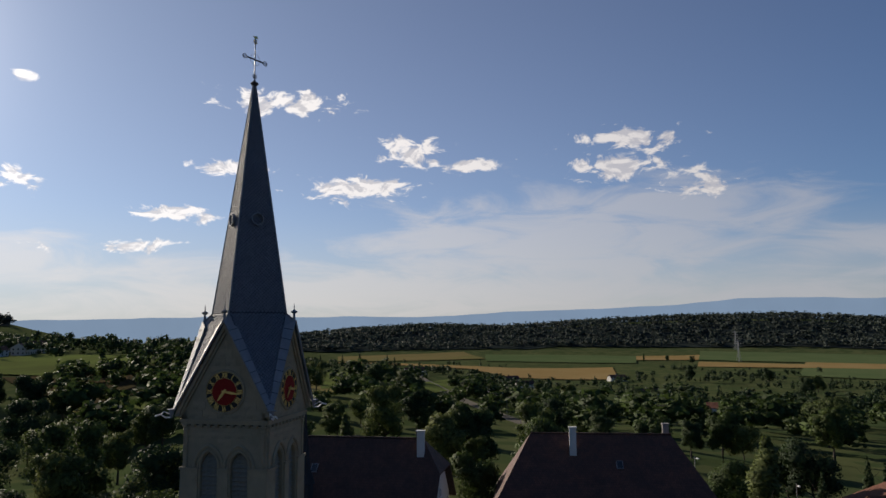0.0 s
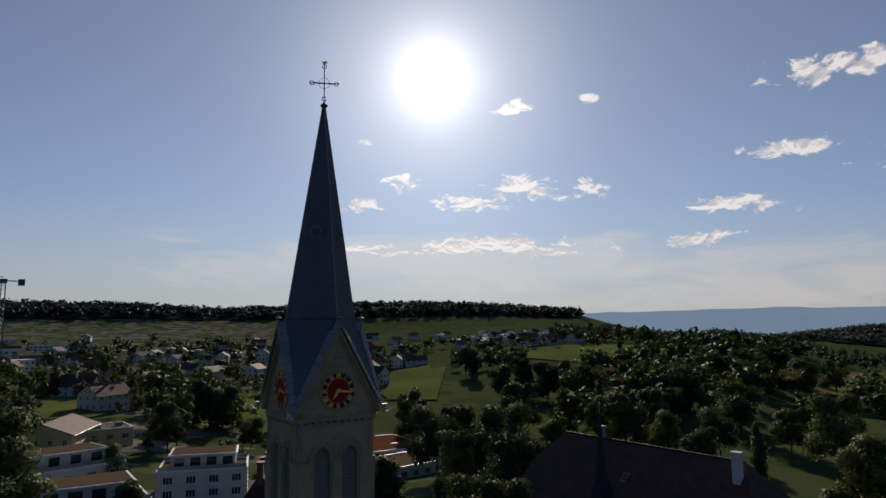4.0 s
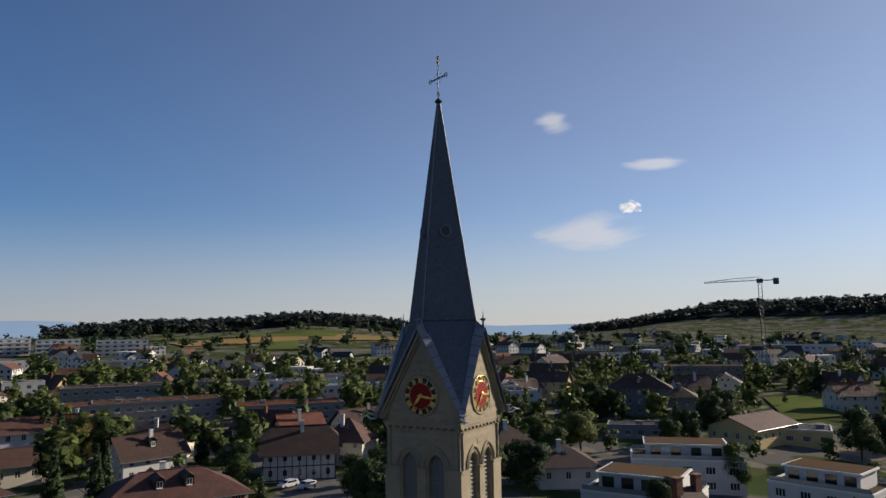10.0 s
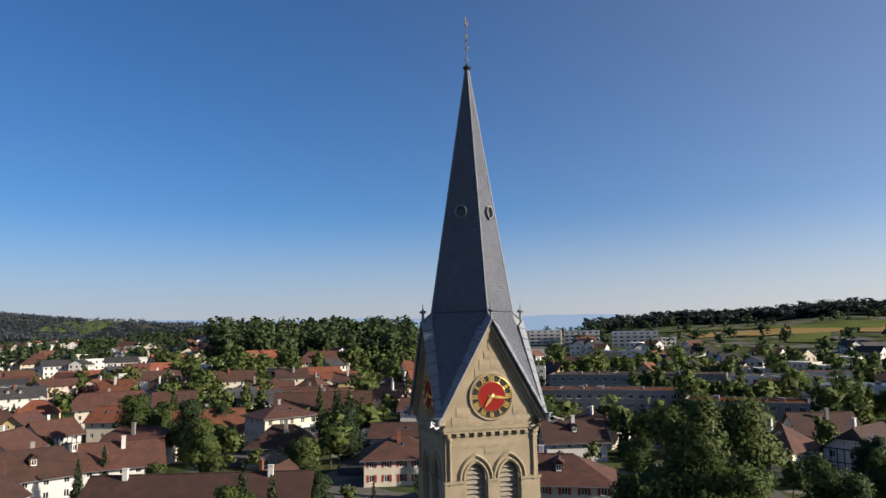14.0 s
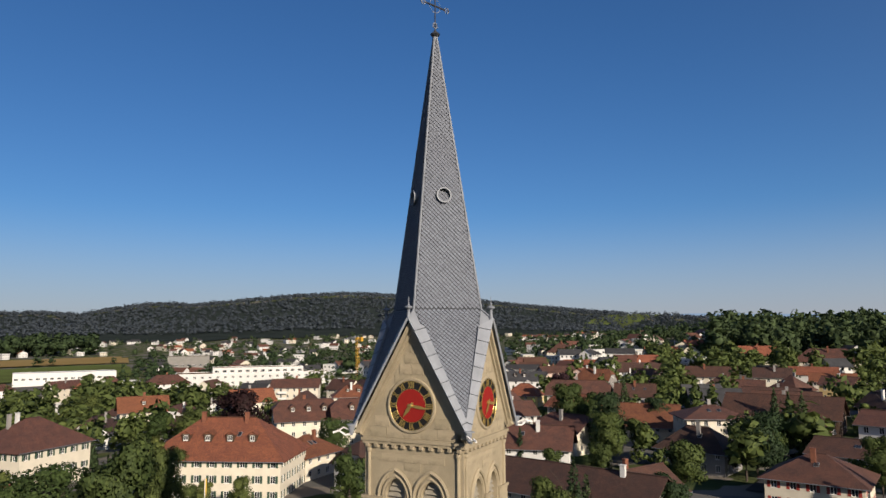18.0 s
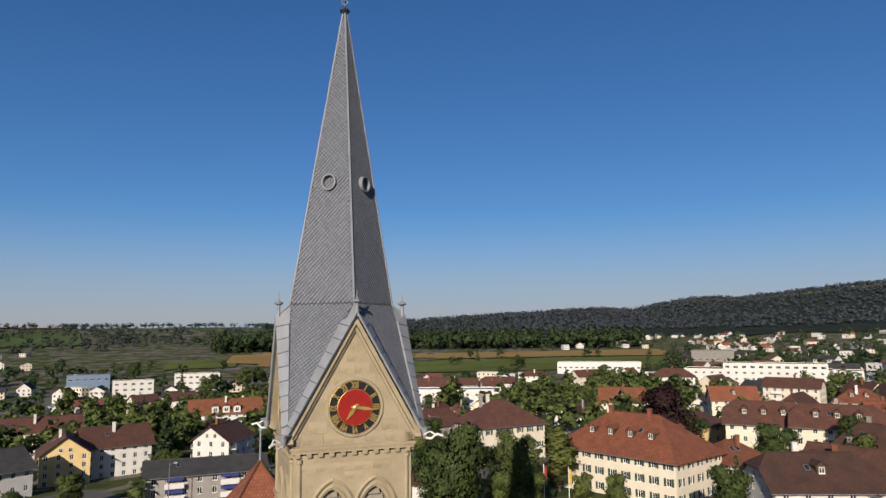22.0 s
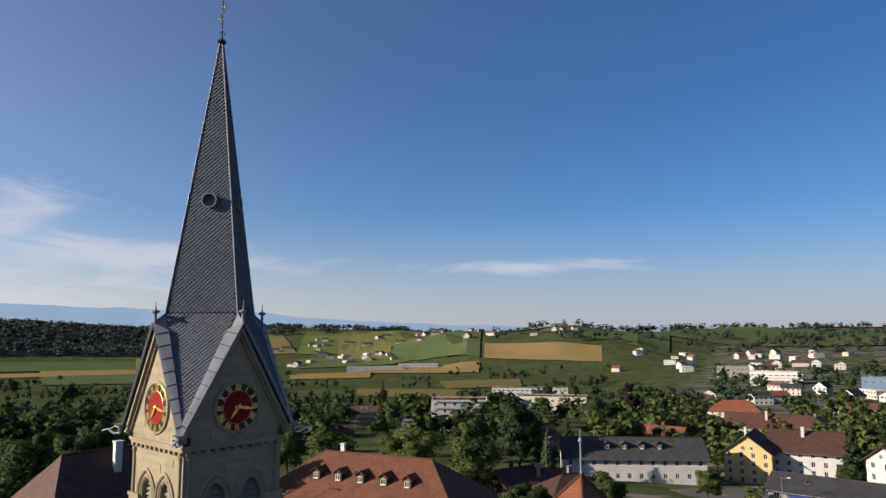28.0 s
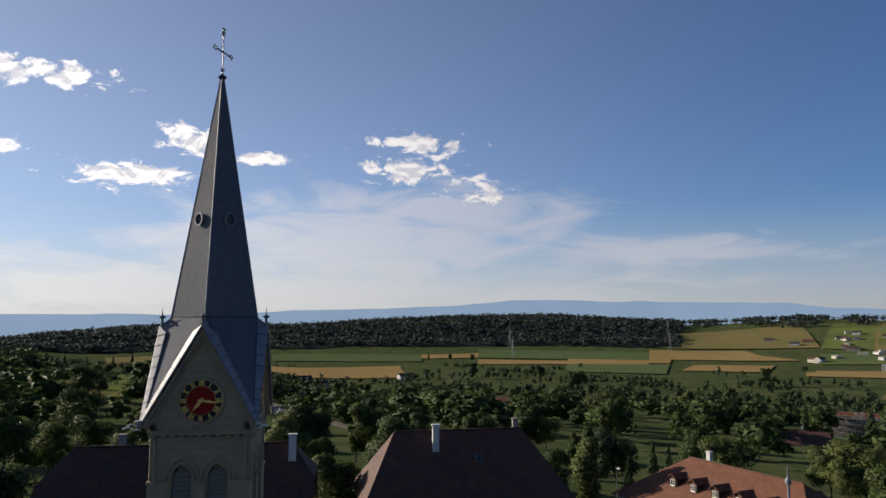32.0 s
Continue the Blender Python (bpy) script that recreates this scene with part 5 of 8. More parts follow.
def trunk_mesh(h, r, limbs, rng):
    bm = bmesh.new()
    pts = [(0, 0, -0.5)] + [(rng.uniform(-0.1, 0.1) * k, rng.uniform(-0.1, 0.1) * k, h * k / 4) for k in range(1, 5)]
    tube(bm, pts, r, 8, r_end=r * 0.35)
    for k in range(limbs):
        a = 2 * math.pi * k / limbs + rng.uniform(-0.3, 0.3)
        z = h * rng.uniform(0.35, 0.7)
        ln = h * rng.uniform(0.25, 0.4)
        tube(bm, [(0, 0, z), (ln * 0.5 * math.cos(a), ln * 0.5 * math.sin(a), z + ln * 0.35), (ln * math.cos(a), ln * math.sin(a), z + ln * 0.9)], r * 0.4, 6, r_end=r * 0.1)
    return mesh_of("trunk", bm, "bark")


def broad_blobs(h, w, rng, n=14):
    """Blobs of a round crown: a full heart and uneven lobes round it."""
    out = [(0, 0, h * 0.58, w * 0.34, h * 0.26)]
    for k in range(n):
        a, u = rng.uniform(0, 2 * math.pi), rng.uniform(0.25, 0.95)
        rad = w * 0.36 * math.sqrt(max(0.05, 1 - ((u - 0.52) / 0.55) ** 2)) * rng.uniform(0.7, 1.1)
        q = w * rng.uniform(0.11, 0.2)
        out.append((rad * math.cos(a), rad * math.sin(a), h * u * 0.92 + h * 0.06, q, q * rng.uniform(0.7, 1.0)))
    return out


TREES = {}


def tree_kinds():
    for k in range(4):
        rng, nr = random.Random(40 + k), np.random.default_rng(40 + k)
        w = (9.5, 8.0, 11.0, 7.0)[k]
        blobs = broad_blobs(12, w, rng)
        quad = leaf_cloud(blobs, 5600, 0.25, nr)
        for mat in ("leaves", "leaves_light", "leaves_dark", "leaves_copper"):
            TREES[("broad", k, mat)] = (trunk_mesh(8, 0.28, 5, random.Random(k)) if mat == "leaves" else TREES[("broad", k, "leaves")][0],
                                        cloud_mesh("crown", quad, mat, blobs, 0.58))
    rng, nr = random.Random(9), np.random.default_rng(9)
    blobs = broad_blobs(20, 16, rng, 34)
    blobs = [(x, y, max(z, 5.0), r * 0.8, q * 0.8) for x, y, z, r, q in blobs]
    quad = leaf_cloud(blobs, 26000, 0.22, nr)
    TREES[("great", 0, "leaves")] = (trunk_mesh(13, 0.55, 8, rng), cloud_mesh("crown", quad, "leaves", blobs, 0.62))
    quad = leaf_cloud(blobs, 26000, 0.22, nr)
    TREES[("great", 0, "leaves_light")] = (TREES[("great", 0, "leaves")][0], cloud_mesh("crown", quad, "leaves_light", blobs, 0.62))
    for k in range(2):
        rng, nr = random.Random(60 + k), np.random.default_rng(60 + k)
        h = 15
        blobs = []
        for j in range(30):
            u = 0.12 + 0.86 * j / 29
            r = (1 - u) * (2.6 + 0.5 * k) + 0.2
            for q in range(3):
                a = j * 2.4 + q * 2.1
                blobs.append((r * 0.62 * math.cos(a), r * 0.62 * math.sin(a), h * u - 0.15 * r, r * 0.5, max(0.25, r * 0.22)))
        quad = leaf_cloud(blobs, 1900, 0.36, nr, 0.1)
        TREES[("conifer", k, "leaves_dark")] = (trunk_mesh(13, 0.2, 3, rng), cloud_mesh("crown", quad, "leaves_dark", blobs[::3], 0.8))
    rng, nr = random.Random(70), np.random.default_rng(70)
    blobs = [(rng.uniform(-0.5, 0.5), rng.uniform(-0.5, 0.5), 2 + 12 * j / 15, 1.3 * math.sin(math.pi * (0.12 + 0.8 * j / 15)) + 0.2, 1.2) for j in range(16)]
    for mat in ("leaves", "leaves_light"):
        TREES[("poplar", 0, mat)] = (trunk_mesh(11, 0.2, 2, rng), cloud_mesh("crown", leaf_cloud(blobs, 2600, 0.30, nr), mat, blobs, 0.75))


tree_kinds()
BASE_H = {"broad": 12.0, "great": 20.0, "conifer": 15.0, "poplar": 15.0}
TREEWORDS = {"broad": "leafy green tree with round crown", "great": "tall old tree with broad dense crown", "conifer": "dark green conifer with pointed top", "poplar": "slender upright tree with narrow crown"}
TREE_COUNT = [0]
PLACED = []


def tree(x, y, h, kind="broad", mat="", wide=1.0, v=None):
    """One tree, h metres high."""
    rng = random.Random(int(x * 31 + y * 17))
    v = rng.randrange(4 if kind == "broad" else 2 if kind == "conifer" else 1) if v is None else v
    mat = mat or {"conifer": "leaves_dark"}.get(kind) or rng.choice(("leaves", "leaves", "leaves_dark", "leaves_light"))
    if kind in ("great", "poplar") and mat not in ("leaves", "leaves_light"):
        mat = "leaves"
    trunk, crown = TREES[(kind, v, mat)]
    s = h / BASE_H[kind]
    words = {"leaves_copper": "copper beech with dark purple crown", "leaves_light": "light green tree with loose crown"}.get(mat) if kind == "broad" else None
    top = base("tree", Matrix.Translation((x, y, sheet_z(x, y))) @ Matrix.Rotation(rng.uniform(0, 6.28), 4, "Z") @ Matrix.Diagonal((s * wide, s * wide, s, 1)),
               words or TREEWORDS[kind], "tree", "trees of the town")
    piece("trunk", trunk, top, Matrix())
    piece("crown", crown, top, Matrix())
    PLACED.append((x, y, h * 0.3))


def free_spot(x, y, r):
    return all((x - a) ** 2 + (y - b) ** 2 > (c + r) ** 2 for a, b, c in FOOT)


def grove(n, az0, az1, r0, r1, h0, h1, seed, kinds=("broad", "broad", "broad", "conifer")):
    """Single trees strewn over a part of the town, clear of the houses."""
    rng = random.Random(seed)
    done = tries = 0
    while done < n and tries < n * 12:
        tries += 1
        a, r = radians(rng.uniform(az0, az1)), math.sqrt(rng.uniform(r0 * r0, r1 * r1))
        x, y = r * math.cos(a), r * math.sin(a)
        if free_spot(x, y, 2.5) and all((x - p) ** 2 + (y - q) ** 2 > 9 for p, q, _ in PLACED[-80:]):
            tree(x, y, rng.uniform(h0, h1), rng.choice(kinds))
            done += 1


def crown_template(seed, quads, conifer):
    """A cheap crown of unit height for far trees: leaf sprays round a small uneven core."""
    rng, nr = random.Random(seed), np.random.default_rng(seed)
    if conifer:
        blobs = [(0, 0, 0.12 + 0.82 * j / 7, 0.19 * (1 - j / 8.2) + 0.01, 0.07) for j in range(8)]
    else:
        blobs = [(x / 12, y / 12, z / 12, r / 12, q / 12) for x, y, z, r, q in broad_blobs(12, 8.5, rng, 9)]
    quad, soft = leaf_cloud(blobs, quads, 0.078 if quads > 110 else (0.085 if quads > 50 else 0.12), nr)
    verts, norms, faces = [quad], [soft], [tuple(range(4 * k, 4 * k + 4)) for k in range(quads)]
    o = len(quad)
    bm = bmesh.new()
    bmesh.ops.create_icosphere(bm, subdivisions=1, radius=1.0)
    ico = np.array([v.co[:] for v in bm.verts])
    tri = [tuple(v.index for v in f.verts) for f in bm.faces]
    bm.free()
    for b in blobs[::3 if quads > 50 else 5] if conifer else blobs[:5 if quads > 50 else (2 if quads > 20 else 1)]:
        verts.append(ico * (0.68 + nr.normal(0, 0.08, (len(ico), 1))) * [b[3], b[3], b[4]] + b[:3])
        norms.append(ico)
        faces += [tuple(o + k for k in t) for t in tri]
        o += len(ico)
    return np.concatenate(verts), np.concatenate(norms), faces


def woodland(name, spots, label, seed, quads=90, mat="wood_canopy", conifers=0.3, fat=1.0):
    """A far wood: many small uneven crowns in one mesh."""
    rng = random.Random(seed)
    kinds = [crown_template(seed * 10 + k, quads, False) for k in range(4)], [crown_template(seed * 10 + 7 + k, quads, True) for k in range(2)]
    allv, alln, allf, o = [], [], [], 0
    for x, y, h in spots:
        v, q, f = rng.choice(kinds[1 if rng.random() < conifers else 0])
        a, w = rng.uniform(0, 6.28), h * rng.uniform(0.85, 1.25) * fat
        c, s = math.cos(a) * w, math.sin(a) * w
        allv.append(v @ np.array([[c, s, 0], [-s, c, 0], [0, 0, h]]) + [x, y, sheet_z(x, y) - 0.03 * h])
        alln.append(q @ np.array([[math.cos(a), math.sin(a), 0], [-math.sin(a), math.cos(a), 0], [0, 0, 1]]))
        allf += [tuple(o + k for k in t) for t in f]
        o += len(v)
    me = bpy.data.meshes.new(name)
    me.from_pydata(np.concatenate(allv).tolist(), [], allf)
    me.materials.append(MATS[mat])
    soft_normals(me, np.concatenate(alln))
    tagged(new(name, me), label, "woods", kind="stuff")


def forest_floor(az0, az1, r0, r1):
    """The dark ground under a far forest: a sheet with the shading of the crowns put into its colour."""
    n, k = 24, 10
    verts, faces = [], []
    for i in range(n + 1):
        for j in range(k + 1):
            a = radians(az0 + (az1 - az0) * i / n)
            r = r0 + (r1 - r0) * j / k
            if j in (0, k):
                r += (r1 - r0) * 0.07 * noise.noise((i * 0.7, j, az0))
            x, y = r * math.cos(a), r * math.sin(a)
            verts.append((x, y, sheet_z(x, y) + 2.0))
    for i in range(n):
        for j in range(k):
            q = i * (k + 1) + j
            faces.append((q, q + k + 1, q + k + 2, q + 1))
    me = bpy.data.meshes.new("forest_ground")
    me.from_pydata(verts, [], faces)
    me.materials.append(MATS["forest_floor"])
    tagged(new("forest_ground", me), "dark floor of a far forest, toned like shaded crowns", "forest ground", kind="structure")


def far_town(spots, label, seed):
    """Houses of the far quarters, too many and too small to pick apart: walls, gabled roofs and window rows in one mesh."""
    rng = random.Random(seed)
    bm = bmesh.new()
    for x, y, h in spots:
        L, W = rng.uniform(10, 20), rng.uniform(9, 12)
        m = Matrix.Translation((x, y, sheet_z(x, y))) @ Matrix.Rotation(rng.uniform(0, 3.14), 4, "Z")
        wall, tile = rng.choice((0, 0, 0, 1)), rng.choice((2, 2, 2, 3, 4, 4))
        flat = rng.random() < 0.3
        box(bm, -L / 2, L / 2, -W / 2, W / 2, -3, h, m, wall)
        if flat:
            box(bm, -L / 2 - 0.2, L / 2 + 0.2, -W / 2 - 0.2, W / 2 + 0.2, h, h + 0.4, m, 0)
        else:
            rz = h + rng.uniform(2.8, 4.2)
            for s in (-1, 1):
                q = [(-L / 2 - 0.6, s * (W / 2 + 0.6), h - 0.4), (L / 2 + 0.6, s * (W / 2 + 0.6), h - 0.4), (L / 2 + 0.6, 0, rz), (-L / 2 - 0.6, 0, rz)]
                poly(bm, [m @ Vector(p) for p in q[::-s]], tile)
                poly(bm, [m @ Vector(p) for p in ((s * L / 2, -W / 2, h), (s * L / 2, W / 2, h), (s * L / 2, 0, rz))], wall)
        for s in range(2):
            for k in range(int(L / 3.2)):
                xx = -L / 2 + (k + 0.5) * L / int(L / 3.2)
                zz = h * (s + 0.55) / 2
                for d in (-1, 1):
                    box(bm, xx - 0.6, xx + 0.6, d * W / 2 - 0.05, d * W / 2 + 0.05, zz - 0.7, zz + 0.7, m, 5)
            for k in range(3):
                yy, zz = -W / 2 + (k + 0.5) * W / 3, h * (s + 0.55) / 2
                for d in (-1, 1):
                    box(bm, d * L / 2 - 0.05, d * L / 2 + 0.05, yy - 0.6, yy + 0.6, zz - 0.7, zz + 0.7, m, 5)
    ob = part("far_houses", bm, ("plaster_white", "plaster_cream", "roof_far_brown", "roof_far_red", "slate_roof", "window_glass"))
    tagged(ob, label, "houses", kind="stuff")


material("roof_far_brown", (0.17, 0.072, 0.046), scale=0.3, vary=0.3, fine=3, bump=0.1, island=0.3)
material("roof_far_red", (0.34, 0.12, 0.06), scale=0.3, vary=0.3, fine=3, bump=0.1, island=0.2)


def town_fill(n, az0, az1, r0, r1, seed):
    """Plain houses between the others."""
    rng = random.Random(seed)
    done = tries = 0
    while done < n and tries < n * 20:
        tries += 1
        a, r = radians(rng.uniform(az0, az1)), math.sqrt(rng.uniform(r0 * r0, r1 * r1))
        x, y = r * math.cos(a), r * math.sin(a)
        if free_spot(x, y, 10):
            house(round(x, 1), round(y, 1), rng.randrange(180), rng.uniform(11, 17), rng.uniform(9, 12), rng.uniform(5, 6.5), rng.uniform(8.5, 10.5), roof=rng.choice(("gable", "gable", "hip", "halfhip")),
                  wall=rng.choice(("white", "cream", "cream", "grey", "pink", "yellow")), tile=rng.choice(("brown", "brown", "dark", "dark", "brown", "red")))
            done += 1


def strewn(n, az0, az1, r0, r1, h0, h1, seed, clear=True, clump=0.0):
    rng = random.Random(seed)
    out = []
    tries = 0
    while len(out) < n and tries < n * 8:
        tries += 1
        a, r = radians(rng.uniform(az0, az1)), math.sqrt(rng.uniform(r0 * r0, r1 * r1))
        x, y = r * math.cos(a), r * math.sin(a)
        if clump and noise.noise((x / 90, y / 90, seed)) < clump:
            continue
        if clear and not free_spot(x, y, 2):
            continue
        h = rng.uniform(h0, h1)
        if clear and r < 1200 and hides_field(x, y, h) and rng.random() < (0.95 if r > 430 else 0.85):
            continue
        out.append((x, y, h))
    return out


def car(x, y, rot, mat):
    """A parked car: body with cabin, windows, lamps and four wheels."""
    top = base("car", pose(x, y, sheet_z(x, y) + 0.2, 0, 0, rot), {"car_white": "white car parked by the roadside", "car_dark": "dark blue car parked by the roadside", "car_red": "red car parked by the roadside"}[mat], "car", "parked cars")
    bm = bmesh.new()
    side = [(-2.1, 0.3), (2.1, 0.3), (2.15, 0.75), (1.2, 0.95), (0.55, 1.45), (-1.3, 1.48), (-2.05, 0.98)]
    prism(bm, [(px, -0.85, pz) for px, pz in side], (0, 1.7, 0))
    bmesh.ops.bevel(bm, geom=list(bm.edges), offset=0.06, segments=1, affect="EDGES")
    part("car_body", bm, mat, top)
    bm = bmesh.new()
    prism(bm, [(px, -0.87, pz) for px, pz in ((-1.6, 1.0), (0.95, 1.0), (0.45, 1.38), (-1.2, 1.4))], (0, 1.74, 0))
    part("side_window", bm, "window_glass", top)
    part("windscreen", boxed(-0.02, 0.02, -0.7, 0.7, -0.3, 0.3), "window_glass", top, "", pose(0.9, 0, 1.21, 0, -52, 0))
    for px in (-1.3, 1.35):
        for py in (-0.8, 0.8):
            bm = bmesh.new()
            lathe(bm, [(0.32, -0.1), (0.32, 0.1)], 12)
            part("wheel", bm, "rubber", top, "", pose(px, py, 0.32, 90))
    for py in (-0.6, 0.6):
        part("headlight", boxed(2.1, 2.16, py - 0.15, py + 0.15, 0.6, 0.75), "trim_white", top)


FIELDS = []


def hides_field(x, y, h):
    """Whether something h metres high would stand in or before a field, as seen from over the church."""
    r, z0 = math.hypot(x, y), sheet_z(x, y)
    for z in (z0, z0 + h * 0.45, z0 + h * 0.9):
        if z > 26:
            continue
        s = ((r + 40) * (28 - z0) / (28 - z) - 40) / r
        px, py = x * s, y * s
        for q in FIELDS:
            side = [(b[0] - a[0]) * (py - a[1]) - (b[1] - a[1]) * (px - a[0]) for a, b in zip(q, q[1:] + q[:1])]
            if min(side) > 0 or max(side) < 0:
                return True
    return False


def field(mat, label, *corners):
    """A field draped on the ground between four corners."""
    n = 14
    FIELDS.append([tuple(p) for p in corners])
    a, b, c, d = (Vector((*p, 0)) for p in corners)
    far = max(v.length for v in (a, b, c, d))
    lift = 0.25 + far * 0.0009
    verts, faces = [], []
    for i in range(n + 1):
        for j in range(n + 1):
            u, v = i / n, j / n
            p = (a * (1 - u) + b * u) * (1 - v) + (d * (1 - u) + c * u) * v
            verts.append((p.x, p.y, sheet_z(p.x, p.y) + lift))
    for i in range(n):
        for j in range(n):
            k = i * (n + 1) + j
            faces.append((k, k + n + 1, k + n + 2, k + 1))
    me = bpy.data.meshes.new("field")
    me.from_pydata(verts, [], faces)
    me.materials.append(MATS[mat])
    tagged(new("field", me), label, "field", kind="structure")


def road(width, mat, name, label, *pts):
    """A strip of road laid along pts."""
    dense = []
    for p, q in zip(pts, pts[1:]):
        p, q = Vector(p), Vector(q)
        k = max(2, int((q - p).length / 6))
        dense += [p + (q - p) * (j / k) for j in range(k)]
    dense.append(Vector(pts[-1]))
    bm = bmesh.new()
    prev = None
    for k, p in enumerate(dense):
        d = dense[min(k + 1, len(dense) - 1)] - dense[max(k - 1, 0)]
        s = Vector((-d.y, d.x)).normalized() * width / 2
        z = sheet_z(p.x, p.y) + 0.18 + p.length * 0.0006
        v = (bm.verts.new((p.x + s.x, p.y + s.y, z)), bm.verts.new((p.x - s.x, p.y - s.y, z)))
        if prev:
            bm.faces.new((prev[0], prev[1], v[1], v[0]))
        prev = v
    tagged(part(name, bm, mat), label, "road", kind="structure")


# ---- the town, quarter by quarter ----
# south: the street with the grand house and the white flat-roofed flats
house(40.6, -205.5, 14.4, 20.8, 14, 9.5, 13.5, roof='hip', wall='grey', tile='dark', st=3, dorm=1, chim=2, near=1, label='large grey-white three-storey villa with dark hipped roof')
house(24.2, -192.6, 10.7, 8.8, 11, 8.5, 11.0, roof='hip', wall='grey', tile='dark', st=2, chim=1)
flat_block(5.6, -102.1, 15.1, 20.1, 11, 8.5, wall='white', roof='flat_roof', st=3)
flat_block(5.1, -69.1, 179, 16.3, 11, 8.5, wall='white', roof='flat_roof', st=3)
flat_block(-19.0, -95.6, 161.1, 16.1, 11, 8.0, wall='white', roof='flat_roof', st=3)
house(-0.0, -161.5, 66.4, 20.0, 13, 5.0, 7.5, wall='yellow', tile='brown', st=1, chim=0, label='yellow hall with low brown roof')
flat_block(-12.2, -169.0, 2.7, 11.7, 12, 4.0, wall='yellow', roof='slate_roof', st=1)
flat_block(42.0, -340.0, 9.7, 37.2, 16, 9.0, wall='concrete', roof='flat_roof', st=3, scaf=1, label='unfinished concrete block behind scaffolding')
flat_block(28.5, -159.4, 13.5, 18.2, 9, 3.5, wall='grey', roof='slate_roof', st=1)
house(82.7, -235.2, 50.6, 12.1, 10, 8.0, 11.0, wall='yellow', tile='dark', st=3)
house(133.6, -416.9, 28.8, 23.8, 11, 7.0, 11.0, wall='white', tile='dark', st=2)
house(135.7, -371.5, 90.6, 16.3, 10, 7.0, 11.0, wall='cream', tile='dark', st=2)
flat_block(120.9, -459.5, 16.1, 25.2, 14, 8.0, wall='white', roof='flat_roof', st=3)
flat_block(131.0, -576.0, 14.2, 51.4, 16, 8.0, wall='grey', roof='metal_grey', st=3)
flat_block(8.4, -624.1, 2.3, 48.5, 16, 10.0, wall='white', roof='flat_roof', st=4)
flat_block(41.9, -620.5, 5, 32.3, 14, 9.0, wall='grey', roof='slate_roof', st=3)
house(-19.6, -580.7, 20.5, 22.0, 11, 7.0, 10.0, wall='grey', tile='brown')
flat_block(-57.8, -780.1, 177.8, 60.0, 16, 7.0, wall='white', roof='metal_grey', st=2)
house(-49.9, -520.1, 11.9, 22.0, 11, 6.0, 9.0, wall='white', tile='dark')
house(106.2, -291.6, 16.6, 20.3, 12, 7.0, 11.0, wall='cream', tile='dark', st=2)
house(129.1, -351.6, 76.6, 20.5, 12, 7.0, 11.0, wall='white', tile='dark', st=2)
flat_block(78.9, -190.7, 36.4, 10.0, 12, 8.0, wall='white', roof='flat_roof', st=3)
house(-106.4, -404.0, 36.2, 17.1, 10, 6.0, 9.0, wall='cream', tile='brown')
house(-261.8, -638.0, 8.3, 22.0, 10, 6.0, 9.0, wall='white', tile='brown')
house(-171.8, -434.2, 160.3, 21.0, 10, 5.5, 8.0, wall='white', tile='slate')
house(-265.9, -417.0, 169.6, 17.6, 9, 5.0, 8.0, wall='white', tile='brown')
# east: chalets and flats
house(81.9, -78.6, 40.4, 14.8, 12, 6.0, 10.5, roof='halfhip', wall='timber_white', tile='dark', st=2, near=1, chim=1, label='half-timbered house with dark tiled half-hipped roof')
house(99.6, -98.0, 60.4, 10.5, 10, 6.0, 10.0, roof='gable', wall='cream', tile='red', st=2)
house(81.1, -94.7, 16.5, 10.4, 10, 6.0, 10.0, roof='hip', wall='cream', tile='brown', st=2)
house(73.2, -109.3, 107.7, 15.0, 11, 5.5, 9.5, roof='halfhip', wall='timber_white', tile='dark', st=2, near=1, label='white chalet with dark half-hipped roof and balcony')
house(85.3, -145.6, 22.8, 18.9, 16, 5.0, 11.5, wall='timber', tile='rust', st=2, chim=0, label='large dark timber barn with rust-brown roof')
house(45.4, -106.4, 45.3, 9.6, 13, 5.5, 9.0, roof='hip', wall='white', tile='dark', st=2, near=1)
house(28.4, -96.0, 31.9, 11.3, 13, 4.5, 7.5, roof='hip', wall='white', tile='dark', st=1, near=1)
house(80.5, -222.2, 9.6, 15.7, 11, 9.0, 12.0, wall='yellow', tile='brown', st=3)
house(86.4, -210.3, 66.4, 10.9, 10, 7.0, 10.0, wall='white', tile='dark', st=2)
flat_block(88.0, -194.5, 29.2, 11.1, 12, 9.0, wall='white', roof='flat_roof', st=3)
house(173.2, -295.4, 37.8, 28.3, 11, 6.0, 10.0, wall='white', tile='brown', st=2, dorm=2)
house(159.0, -312.2, 20, 22.4, 11, 6.0, 10.0, wall='cream', tile='red', st=2, dorm=2)
house(157.2, -344.0, 37.2, 20.5, 11, 7.0, 11.0, wall='white', tile='dark')
house(148.9, -374.8, 24.4, 30.0, 11, 7.0, 11.0, wall='white', tile='dark', st=3)
house(126.0, -384.4, 20.8, 30.0, 12, 7.0, 11.0, wall='white', tile='dark', st=3)
house(62.9, -219.7, 21.9, 13.0, 11, 5.0, 8.0, wall='grey', tile='dark')
flat_block(513.0, -245.7, 62.9, 27.2, 14, 12.0, wall='white', roof='flat_roof', st=4, label='white terraced flats stepping up the slope')
flat_block(408.6, -183.3, 63.9, 37.6, 12, 6.0, wall='white', roof='flat_roof', st=2)
flat_block(482.6, -264.4, 60, 28.8, 14, 12.0, wall='white', roof='flat_roof', st=4, label='white terraced flats stepping up the slope')
